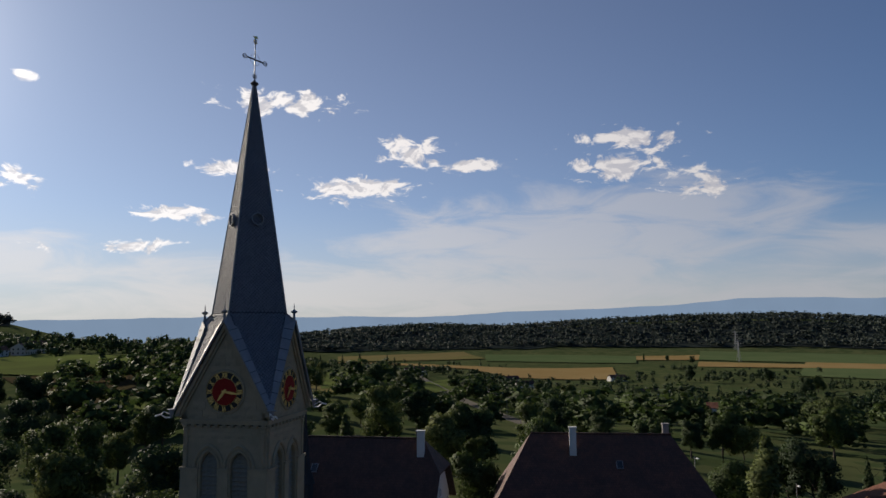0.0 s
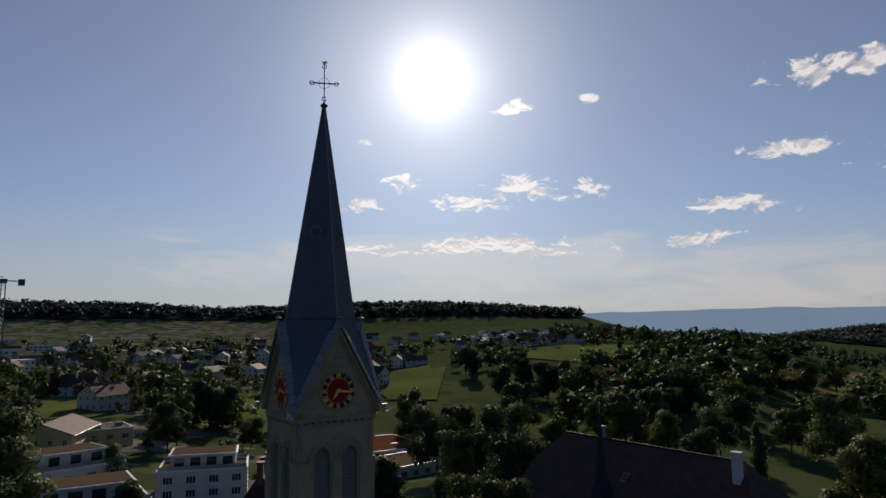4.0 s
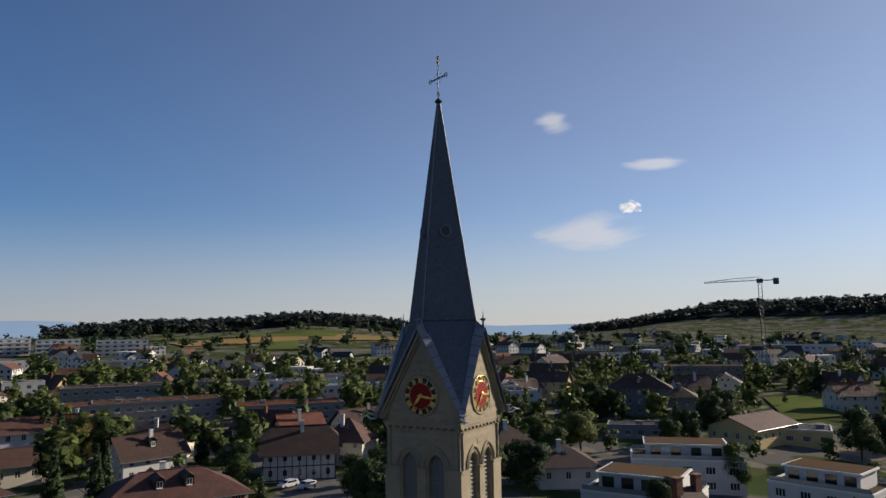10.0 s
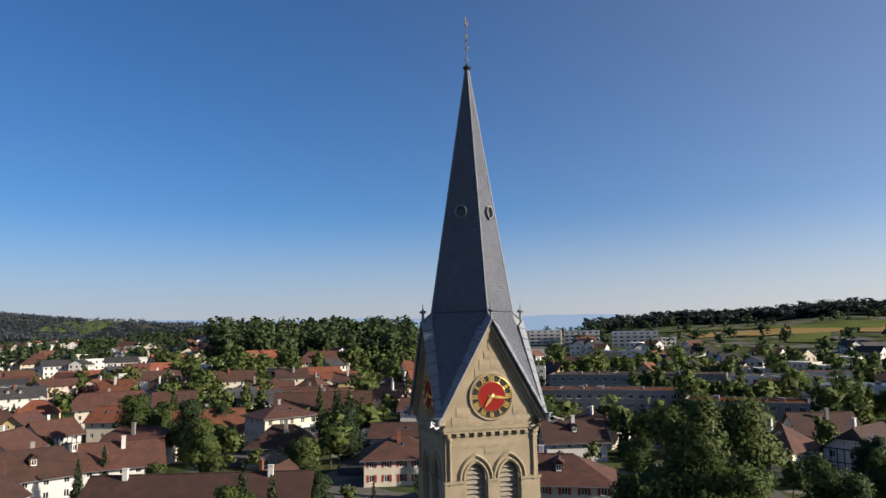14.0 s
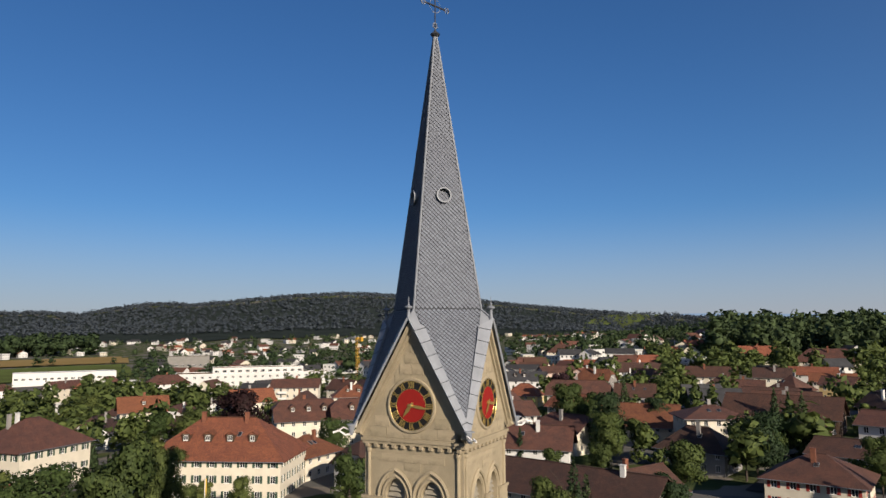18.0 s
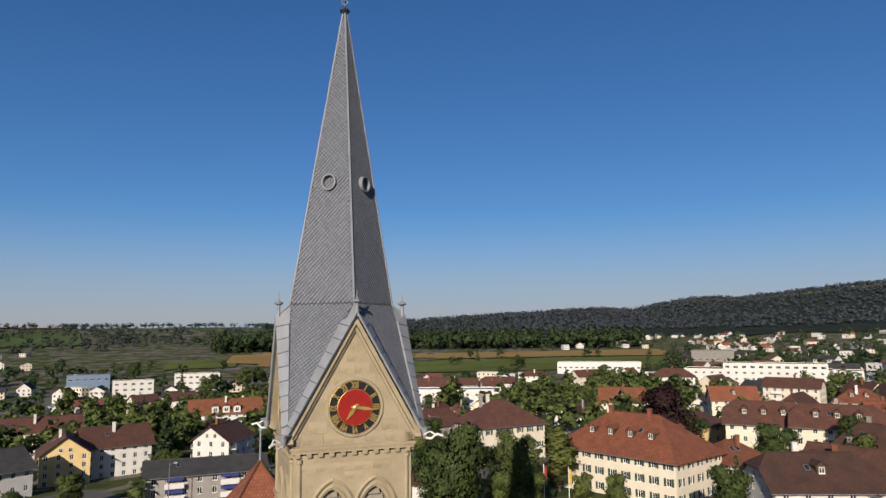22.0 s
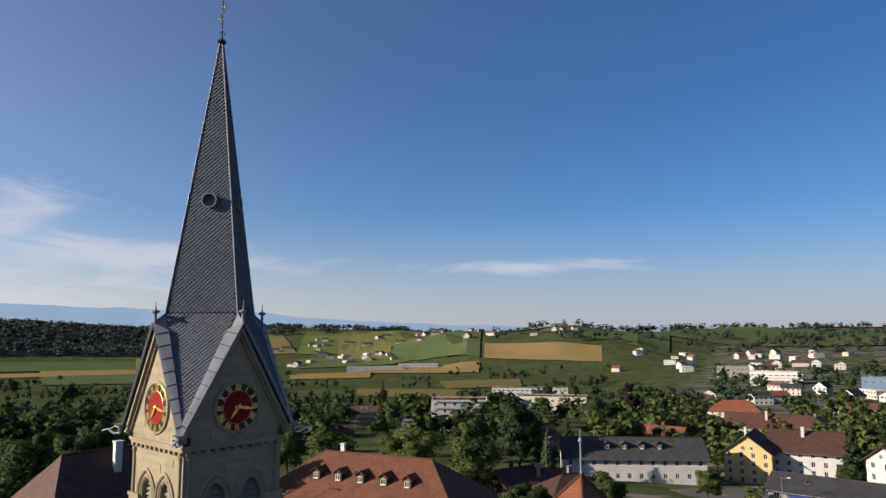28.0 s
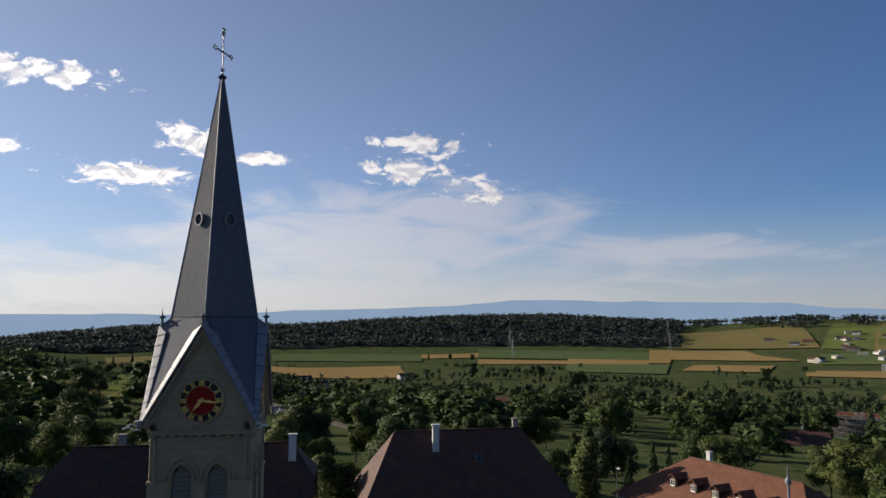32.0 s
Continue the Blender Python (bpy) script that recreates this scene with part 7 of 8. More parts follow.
tree(-196.5, 314.4, 16, 'broad', 'leaves_light')
tree(-120.1, 240.6, 12, 'broad')
tree(-7.2, 471.0, 20, 'conifer')
tree(-51.1, 702.1, 18, 'broad')
tree(-66.3, 128.2, 13, 'conifer')
tree(-8.2, 160.8, 8, 'broad')
tree(-690.3, 238.4, 18, 'broad')
tree(-232.2, 104.0, 18, 'broad')
tree(-837.2, 229.5, 19, 'broad', 'leaves_dark')
tree(-466.8, 284.3, 16, 'broad', 'leaves_light')
tree(-431.1, 407.6, 20, 'conifer')
tree(-87.3, 124.1, 14, 'broad', 'leaves_light')
tree(-277.7, 358.1, 18, 'conifer')
tree(-236.0, 330.4, 17, 'conifer')
tree(-257.9, 412.0, 17, 'broad')
tree(-379.2, 208.6, 17, 'broad', 'leaves_light')
tree(-351.3, 223.0, 18, 'broad')
tree(-692.0, 449.0, 20, 'broad', 'leaves_light')
tree(-1344.8, 130.0, 16, 'poplar')
tree(-1346.7, 173.3, 14, 'broad')
tree(-1293.4, 211.2, 15, 'broad')
tree(-860.2, 145.5, 20, 'broad', 'leaves_dark', wide=0.9)
tree(-454.2, 7.1, 15, 'broad')
tree(-429.3, -10.5, 15, 'broad')
tree(-457.3, 115.6, 15, 'broad')
tree(-598.0, 200.8, 20, 'broad')
tree(-177.5, 88.4, 18, 'broad')
tree(-117.7, 56.9, 10, 'poplar', 'leaves_light', wide=1.6)
tree(-943.2, -263.1, 20, 'conifer')
tree(-208.5, -42.8, 18, 'broad')
tree(-289.4, -80.2, 17, 'broad')
tree(-84.5, -4.9, 14, 'broad')
tree(-61.3, 4.7, 12, 'broad')
tree(-49.5, -54.7, 14, 'broad', 'leaves_light')
tree(-226.4, -213.7, 16, 'broad')
tree(-196.6, -177.5, 16, 'broad')
tree(-990.3, -385.1, 16, 'conifer')
tree(-129.2, -131.3, 18, 'broad', 'leaves_dark')
tree(-92.3, -76.2, 12, 'broad')
tree(-116.8, -82.1, 14, 'broad')
tree(-481.6, -124.0, 18, 'conifer')
tree(-1230.7, -400.3, 20, 'conifer')
tree(-101.1, -5.8, 13, 'broad', 'leaves_light')
tree(-92.2, -25.9, 12, 'poplar')
tree(-169.1, -103.3, 14, 'broad')
tree(-93.2, -56.1, 15, 'broad')
tree(-146.1, -64.1, 15, 'broad')
tree(-288.4, -110.6, 16, 'broad')
tree(-117.0, -25.3, 16, 'broad')
tree(-104.2, -203.9, 17, 'broad')
tree(-64.0, -121.5, 15, 'broad')
tree(-94.2, -141.0, 15, 'broad')
tree(-74.2, -176.6, 14, 'broad')
tree(-34.8, -23.3, 10, 'broad', 'leaves_light')
tree(-52.9, -197.7, 16, 'broad', 'leaves_dark')
tree(-30.4, -165.5, 12, 'broad', 'leaves_dark')
tree(-82.2, -201.4, 14, 'broad')
tree(-64.4, -82.7, 16, 'broad')
tree(-57.7, -59.1, 16, 'broad')
tree(-48.0, -36.9, 14, 'broad')
tree(-228.0, -292.3, 18, 'broad', 'leaves_dark')
tree(-229.9, -253.6, 18, 'broad', 'leaves_dark')
tree(-205.9, -201.0, 18, 'broad', 'leaves_dark')
tree(-166.0, -95.7, 15, 'broad')
tree(-257.3, -105.9, 17, 'broad')
tree(-988.0, -348.0, 18, 'conifer')
tree(-33.3, -27.5, 11, 'broad', 'leaves_light')
tree(-99.8, -1.5, 13, 'broad')
tree(-49.3, -205.8, 17, 'broad', 'leaves_dark')
tree(-79.2, -205.6, 14, 'broad')
tree(-85.3, -160.4, 14, 'broad')
tree(-137.5, -258.1, 15, 'broad')
tree(-114.1, -176.9, 15, 'broad')
tree(-99.0, -126.8, 15, 'broad')
tree(-236.0, -308.7, 18, 'broad', 'leaves_dark')
tree(-206.7, -221.2, 20, 'broad', 'leaves_dark')
tree(-193.8, -189.1, 20, 'broad', 'leaves_dark')
tree(-182.7, -207.6, 18, 'broad')
tree(-88.5, -88.9, 16, 'broad')
tree(-47.8, -37.1, 12, 'broad')
tree(-23.9, -43.2, 12, 'broad')
tree(-28.4, -42.8, 12, 'broad')
tree(-35.4, -36.3, 10, 'broad', 'leaves_light')
tree(9.7, -157.3, 13, 'broad', 'leaves_dark')
tree(90.8, -659.1, 16, 'broad')
tree(125.6, -824.0, 16, 'broad')
tree(8.5, -167.0, 13, 'broad', 'leaves_dark')
tree(-11.4, -301.6, 17, 'conifer')
tree(-29.2, -327.8, 17, 'conifer')
tree(-47.1, -418.2, 17, 'broad', 'leaves_light', wide=0.7)
tree(-24.2, -149.1, 13, 'broad', 'leaves_dark')
tree(-35.4, -181.9, 14, 'broad')
tree(34.5, -125.4, 10, 'broad', 'leaves_light', wide=1.5)
tree(35.4, -108.9, 9, 'broad')
tree(41.9, -116.1, 9, 'broad')
tree(0.8, -61.4, 9, 'broad')
tree(-3.4, -100.2, 9, 'broad')
tree(133.6, -205.0, 15, 'broad', 'leaves_light')
tree(144.4, -79.6, 10, 'broad')
tree(86.1, -63.7, 9, 'broad')
tree(82.1, -30.9, 14, 'conifer')
tree(85.2, -504.3, 15, 'broad')
tree(140.7, -56.8, 17, 'conifer')
tree(135.7, -57.5, 15, 'conifer')
tree(116.5, -30.8, 11, 'broad')
tree(98.8, -34.0, 13, 'conifer')
tree(89.2, -37.5, 13, 'conifer')
tree(224.4, -78.3, 14, 'broad', 'leaves_light')
tree(188.5, -42.0, 14, 'conifer')
tree(180.5, -49.8, 14, 'broad')
tree(176.4, -16.8, 13, 'conifer')
tree(187.4, -13.3, 13, 'conifer')
tree(123.4, -8.2, 11, 'broad')
tree(366.8, -112.4, 14, 'broad', 'leaves_light')
tree(140.8, -207.2, 15, 'broad', 'leaves_light', wide=0.8)
tree(37.6, -83.8, 9, 'broad')
tree(37.9, -127.7, 9, 'broad', 'leaves_light', wide=1.6)
tree(48.5, -133.4, 8, 'broad', 'leaves_light', wide=1.6)
tree(71.2, -137.8, 9, 'broad')
tree(76.8, -225.0, 13, 'broad')
tree(153.2, 36.7, 16, 'broad', 'leaves_light')
tree(153.0, 30.8, 15, 'broad')
tree(67.3, 11.8, 12, 'conifer')
tree(60.1, 8.1, 11, 'conifer')
tree(79.5, 0.2, 9, 'broad', 'leaves_dark')
tree(124.9, -10.3, 14, 'broad')
tree(132.4, -55.3, 15, 'conifer')
tree(146.0, -66.8, 12, 'broad', 'leaves_light')
tree(63.3, 90.6, 13, 'poplar', 'leaves_light', wide=2.2)
tree(169.7, 15.7, 12, 'broad')
tree(155.2, 83.4, 15, 'broad')
tree(298.6, 143.2, 16, 'broad')
tree(786.3, 445.7, 15, 'broad', 'leaves_light')
tree(104.4, 58.7, 12, 'broad')
tree(131.7, 80.0, 11, 'broad')
tree(228.5, 60.9, 15, 'broad', 'leaves_copper')
tree(162.4, -57.4, 15, 'broad')
tree(169.0, -19.9, 14, 'conifer')
tree(170.0, -16.9, 13, 'conifer')
tree(94.4, 258.9, 12, 'broad', 'leaves_dark')
tree(165.7, 379.9, 15, 'broad')
tree(292.1, 571.9, 14, 'broad')
tree(157.4, 234.9, 14, 'broad', 'leaves_light')
tree(41.4, 104.9, 12, 'broad', 'leaves_light', wide=1.2)
tree(144.7, 70.4, 14, 'broad')
tree(296.9, 142.9, 15, 'broad', 'leaves_light')
tree(140.8, 23.3, 15, 'broad')
tree(117.8, 37.8, 9, 'conifer')
tree(200.1, 31.0, 14, 'conifer')
tree(371.7, 230.9, 15, 'broad', 'leaves_copper')
tree(518.3, 290.3, 14, 'broad', 'leaves_light')
tree(-72.6, 638.8, 17, 'broad')
tree(-24.4, 347.1, 15, 'conifer')
tree(15.7, 515.4, 15, 'broad')
tree(33.9, 490.4, 17, 'broad')
tree(50.6, 537.1, 16, 'broad')
tree(157.5, 243.5, 14, 'broad', 'leaves_light')
tree(239.5, 339.9, 16, 'broad')
tree(312.9, 602.1, 14, 'broad', 'leaves_dark')
tree(278.8, 356.3, 14, 'conifer')
tree(56.2, 107.0, 8, 'broad')
tree(57.3, 72.2, 7, 'broad', 'leaves_light')
tree(59.7, 65.9, 7, 'broad', 'leaves_light')
tree(-22.1, 278.6, 16, 'conifer')
tree(9.0, 475.2, 15, 'broad')
tree(39.0, 529.0, 17, 'broad')
tree(103.8, 492.1, 16, 'broad')
tree(122.8, 531.4, 16, 'broad', 'leaves_light')
tree(-70.1, 437.5, 17, 'broad')
tree(21.3, 213.1, 9, 'broad')
tree(-234.6, 191.8, 16, 'conifer')
tree(-129.0, 174.0, 12, 'broad', 'leaves_light', wide=1.25)
tree(-93.0, 250.0, 11, 'broad', 'leaves_light', wide=1.3)
tree(-149.0, 331.0, 18, 'broad', 'leaves_copper')
tree(-98.0, 168.0, 16, 'conifer')
tree(-87.0, 170.0, 14, 'conifer')
tree(-204.0, 198.0, 15, 'conifer', wide=1.3)
tree(-84.0, 205.0, 15, 'broad')
tree(-11.0, 181.0, 17, 'conifer', wide=1.3)
tree(-251.6, 286.6, 14, 'broad', 'leaves_light')
tree(-46.7, 113.7, 5, 'broad', 'leaves_light', wide=1.5)
tree(-28.6, 133.1, 8, 'broad', 'leaves_light', wide=1.3)
tree(144.0, 358.6, 15, 'broad')
tree(23.8, 95.5, 8, 'broad', 'leaves_light', wide=1.4)
# fields
field('meadow', 'mown light green meadow', (-476.82, -445.79), (-455.79, -311.52), (-308.94, -227.82), (-335.67, -323.69))
field('soil', 'brown ploughed field on the slope', (-313.73, -277.75), (-411.06, -199.89), (-271.37, -133.44), (-222.8, -192.22))
field('stubble', 'pale brown stubble field', (-448.07, -219.84), (-548.73, -185.99), (-300.94, -101.45), (-278.34, -133.83))
field('meadow', 'mown light green meadow', (-216.1, -185.88), (-210.62, -151.81), (-176.86, -126.09), (-190.21, -162.59))
field('meadow', 'mown light green meadow', (-200.78, -355.05), (-267.14, -375.58), (-169.21, -240.95), (-154.6, -264.01))
field('meadow', 'mown light green meadow', (-97.41, -328.99), (-165.34, -385.11), (-91.799, -198.99), (-55.262, -174.28))
field('meadow', 'mown light green meadow', (-200.08, -375.92), (-281.33, -421.09), (-184.31, -260.67), (-158.27, -272.17))
field('meadow', 'mown light green meadow', (-360.6, -417.58), (-456.59, -429.77), (-318.27, -287.94), (-321.35, -356.74))
field('soil', 'brown ploughed field on the slope', (-308.24, -313.24), (-318.27, -287.94), (-243.93, -210.28), (-255.36, -245.7))
field('stubble', 'pale brown stubble field', (-240.44, -222.01), (-241.03, -208.13), (-195.26, -160.88), (-202.36, -181.15))
field('meadow', 'mown light green meadow', (7.8459, -272.89), (-36.012, -325.4), (-32.284, -249.28), (-5.6034, -204.22))
field('meadow', 'mown light green meadow', (649.88, -452.01), (532.27, -681.4), (473.54, -575.21), (582.39, -402.86))
field('wheat', 'ripe yellow wheat field', (530.84, -399.69), (508.15, -570.58), (464.44, -520.42), (485.59, -380.05))
field('wheat', 'ripe yellow wheat field', (447.18, -631.76), (388.35, -710.21), (347.88, -636.35), (413.31, -582.95))
field('meadow', 'mown light green meadow', (1066.7, -365.47), (701.04, -350.06), (566.66, -270.5), (591.82, -196.15))
field('meadow', 'mown light green meadow', (497.51, -491.06), (488.96, -532.25), (402.42, -439.88), (420.6, -414.89))
field('wheat', 'ripe yellow wheat field', (510.79, -593.44), (412.31, -667.3), (373.67, -606.42), (455.42, -529.98))
field('wheat', 'ripe yellow wheat field', (3941.9, 393.49), (3960.7, 47.768), (3960.7, 46.742), (3715.1, 371.44))
field('meadow', 'mown light green meadow', (2288.5, 586.13), (3932.3, 485.2), (2818.8, 350.63), (1834.3, 473.3))
field('wheat', 'ripe yellow wheat field', (284.3, 962.89), (660.56, 814.99), (580.97, 717.04), (259.22, 883.52))
field('meadow', 'mown light green meadow', (258.23, 807.52), (531.36, 656.32), (410.42, 507.43), (193.14, 614.15))
field('wheat', 'ripe yellow wheat field', (240.9, 910.01), (349.86, 983.18), (217.99, 722.54), (183.55, 744.45))
field('wheat', 'ripe yellow wheat field', (351.38, 965.13), (677.47, 849.56), (585.33, 730.93), (305.94, 834.28))
field('meadow', 'mown light green meadow', (294.06, 800.58), (563.58, 702.49), (453.8, 559.31), (242.17, 652.88))
field('wheat', 'ripe yellow wheat field', (112.08, 1109.4), (260.82, 1097.5), (114.57, 746.26), (74.949, 799.31))
field('meadow', 'mown light green meadow', (-27.193, 948.04), (69.053, 1032.5), (51.376, 815.93), (-28.649, 816.03))
field('wheat', 'ripe yellow wheat field', (63.892, 1064.7), (233.36, 1080.3), (137.61, 785.67), (42.474, 896.2))
field('wheat', 'ripe yellow wheat field', (-1223.7, 1815.4), (-749.26, 1708.2), (-642.12, 1467.2), (-964.01, 1432.6))
field('crop_green', 'dark green crop field', (-926.97, 1377.1), (-615.55, 1406.7), (-498.02, 1143.7), (-801.94, 1193.3))
field('stubble', 'pale brown stubble field', (-1478.5, 1206.9), (-1326.3, 1260), (-1004.1, 953.63), (-1125.3, 917.2))
field('crop_green', 'dark green crop field', (-1252.9, 1190), (-1095.4, 1358.7), (-751.83, 932.36), (-993.61, 955.34))
field('wheat', 'ripe yellow wheat field', (-898.44, 784.44), (-735.81, 913.93), (-650.06, 806.33), (-825.96, 721.18))
field('stubble', 'pale brown stubble field', (-600.49, 522.21), (-484.9, 575.4), (-404.29, 478.31), (-510.31, 442.62))
field('wheat', 'ripe yellow wheat field', (-1944.8, 3458.1), (-383.06, 2868), (-296.9, 2261.5), (-1135.1, 2034.6))
field('stubble', 'pale brown stubble field', (-1299.2, 1538.5), (-1203.1, 2154.1), (-723.22, 1309), (-974.82, 1160.3))
field('crop_green', 'dark green crop field', (-990.24, 1778.4), (-273.23, 2095.9), (-193, 1530.6), (-723.22, 1309))
field('wheat', 'ripe yellow wheat field', (-820.54, 1030.7), (-613.2, 1115.5), (-556.37, 1015.9), (-745.31, 937.05))
field('wheat', 'ripe yellow wheat field', (-914.31, 661.13), (-835.6, 750.72), (-745.41, 671.13), (-831.51, 601.45))
field('meadow', 'mown light green meadow', (-1193.5, 859.56), (-910.42, 1120.8), (-856.35, 1056.1), (-1066.7, 768.74))
field('crop_green', 'dark green crop field', (-1445.6, 447.07), (-1426.7, 675.86), (-1280.7, 606.36), (-1319.7, 408.48))
field('wheat', 'ripe yellow wheat field', (-1319.7, 408.48), (-1280.7, 606.36), (-1155.5, 547.19), (-1210.2, 374.81))
field('crop_green', 'dark green crop field', (-1181.5, 365.75), (-1122.2, 531.79), (-894.81, 423.68), (-975.59, 300.66))
field('wheat', 'ripe yellow wheat field', (-1474.2, 642.81), (-1360.1, 805.23), (-1143.8, 789.14), (-1280.3, 560.42))
field('wheat', 'ripe yellow wheat field', (-1104.4, 568.18), (-1059.8, 687.06), (-900.39, 577.96), (-962.08, 478.35))
field('wheat', 'ripe yellow wheat field', (-894.14, 632.4), (-846.44, 736.35), (-735.47, 662.07), (-814.96, 578.29))
field('stubble', 'pale brown stubble field', (-1712.2, 774.81), (-1573.2, 1076.9), (-1284, 925.54), (-1503.3, 681.83))
field('meadow', 'mown light green meadow', (-1527.9, 1132), (-1310.7, 1341.3), (-1039.7, 1069.4), (-1274.3, 918.4))
field('crop_green', 'dark green crop field', (-1234.6, 890.87), (-946.87, 1124.1), (-855.49, 1020), (-1107.5, 789.43))
field('stubble', 'pale brown stubble field', (-605.2, 669.47), (-541.3, 764.36), (-465.33, 663.78), (-505.72, 573.26))
field('crop_green', 'dark green crop field', (-1571.5, 267.73), (-1435.7, 625.75), (-1253.3, 548.48), (-1387.4, 236.54))
field('wheat', 'ripe yellow wheat field', (-1345.9, 229.97), (-1213.9, 531.47), (-1131, 496.69), (-1209.3, 206.99))
field('wheat', 'ripe yellow wheat field', (-1152.7, -447.44), (-1111.8, -140.96), (-1056.2, 75.7), (-1002, -207.15))
field('wheat', 'ripe yellow wheat field', (-1062.8, -176.89), (-1188.8, 66.135), (-888.13, 62.462), (-817.54, -66.562))
field('crop_green', 'dark green crop field', (-1516.1, -199.81), (-1480.9, 125.92), (-1300.8, 113.36), (-1313.5, -170.36))
field('stubble', 'pale brown stubble field', (-1434.1, -519.06), (-1579, -259), (-1385, -180.4), (-1180.8, -425.29))
field('wheat', 'ripe yellow wheat field', (-1480.9, 125.92), (-1517.3, 281.76), (-1387.8, 260.36), (-1379.3, 118.81))
field('meadow', 'mown light green meadow', (-470.93, -104.32), (-677.83, -111.21), (-471.72, -71.63), (-367.63, -70.65))
field('meadow', 'mown light green meadow', (-559.06, -219.26), (-637.19, -216.82), (-349.37, -113.15), (-319.99, -120.37))
# roads and the railway bed
road(8, 'gravel', 'railway_bed', 'grey gravel bed of a railway line', (-217.85, 8.4067), (-291.24, -21.602), (-376.43, -56.257), (-502.14, -101.17), (-650.67, -150.29))
road(6, 'asphalt', 'road', 'grey asphalt country road', (-422.97, -30.12), (-486.97, -49.663), (-557.07, -67.569), (-653.86, -74.091))
road(8, 'asphalt', 'road', 'grey asphalt street through the town', (55.831, -150.44), (61.368, -195.2), (65.076, -239.98), (72.616, -290.85))
road(7, 'asphalt', 'road', 'grey asphalt street through the town', (63.28, -198.23), (81.447, -226.56), (92.682, -278.44), (93.378, -312.19))
road(8, 'asphalt', 'road', 'grey asphalt street between houses', (113.64, -12.093), (143.39, -19.271), (172.97, -30.549), (189.67, -38.306))
road(10, 'gravel', 'railway_bed', 'grey gravel bed of a railway line', (10.422, 168.79), (46.614, 213.85), (97.168, 272.55), (150.51, 323.17))
road(6, 'asphalt', 'road', 'grey asphalt yard by the flats', (76.286, -289.92), (64.493, -212.15), (60.457, -149.63))
# houses that fill the quarters
town_fill(12, -105, -50, 240, 380, 31)
town_fill(16, -50, 0, 150, 330, 32)
town_fill(22, 0, 42, 130, 330, 33)
town_fill(14, 42, 85, 190, 340, 34)
town_fill(6, 85, 112, 230, 360, 35)
far_town(strewn(60, -122, -50, 380, 640, 5, 8, 43) + strewn(50, -50, 2, 330, 560, 5, 7, 44), "cream and white houses with brown roofs beyond the flats", 45)
far_town(strewn(90, 2, 48, 330, 600, 5, 8, 46) + strewn(40, 48, 112, 340, 620, 5, 7, 47), "white houses with red and brown roofs in gardens", 48)
far_town(strewn(200, 8, 60, 560, 1700, 5, 8, 36) + strewn(60, -125, -60, 620, 1000, 5, 7, 37), "white and cream houses of the far quarters", 38)
far_town(strewn(45, 222, 234, 620, 860, 5, 7, 39) + strewn(60, 118, 146, 1350, 1800, 5, 7, 40, True, 0.1) + strewn(30, 100, 118, 900, 1300, 5, 7, 41), "small far villages with brown roofs", 42)
# lawns and yards below the western flats stay free of trees
for bx, by in ((-247, 227), (-214, 264), (-191, 214), (-58, 155), (-72, 144), (-101, 351), (-222, 366), (-36, 184)):
    for f in (0.74, 0.82, 0.9):
        FOOT.append((37 + (bx - 37) * f, -12 + (by + 12) * f, 9))
# trees between the houses
grove(26, -85, -25, 60, 200, 7, 13, 1)
grove(26, -25, 45, 60, 200, 7, 13, 2)
grove(24, 45, 110, 70, 200, 7, 14, 3)
grove(24, 110, 165, 70, 180, 8, 15, 4)
grove(16, 165, 205, 75, 180, 8, 16, 5, ("broad",))
grove(8, 205, 265, 95, 180, 8, 13, 6, ("broad",))
# woods, hedges and garden trees, from near to far
woodland("garden_trees", strewn(300, -112, -40, 170, 420, 6, 14, 50) + strewn(170, -66, 8, 120, 400, 9, 16, 65) + strewn(270, -40, 45, 190, 420, 6, 14, 51) + strewn(330, 45, 115, 190, 420, 8, 17, 52), "green garden trees among the houses", 53, 150, "leaves", 0.25, 1.15)
woodland("garden_trees", strewn(260, -112, -40, 110, 420, 3, 7, 54) + strewn(300, -40, 45, 80, 420, 3, 7, 55) + strewn(280, 45, 115, 100, 420, 3, 7, 56), "light green bushes and fruit trees in gardens", 57, 112, "leaves_light", 0.0)
woodland("valley_trees", strewn(260, 115, 205, 180, 420, 5, 18, 58) + strewn(90, 205, 222, 170, 420, 9, 17, 59, True, -0.05) + strewn(50, 222, 262, 190, 430, 9, 15, 61, True, 0.12), "dense leafy trees on the slope to the valley", 60, 160, "leaves", 0.1, 1.3)
woodland("tree_belt", strewn(700, -112, 110, 420, 900, 9, 17, 11) + strewn(260, 110, 208, 400, 620, 8, 15, 12) + strewn(120, 205, 250, 420, 700, 9, 16, 13, True, 0.0), "leafy trees scattered among far houses and fields", 20, 60, "leaves_dark", 0.2, 1.25)
woodland("hedgerow", strewn(900, 118, 206, 500, 1150, 5, 12, 14, True, 0.1), "dark hedges and tree rows along valley fields", 21, 70, "leaves_dark", 0.05)
woodland("edge_wood", strewn(270, -14, 3, 400, 620, 15, 25, 15) + strewn(140, 3, 16, 480, 700, 7, 12, 64), "dense green wood behind the houses", 22, 120, "leaves_dark", 0.15)
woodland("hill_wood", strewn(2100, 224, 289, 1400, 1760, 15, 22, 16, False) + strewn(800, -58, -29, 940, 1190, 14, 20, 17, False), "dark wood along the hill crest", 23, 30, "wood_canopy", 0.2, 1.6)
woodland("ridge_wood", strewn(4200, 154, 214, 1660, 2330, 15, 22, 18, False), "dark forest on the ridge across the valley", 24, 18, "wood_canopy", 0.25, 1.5)
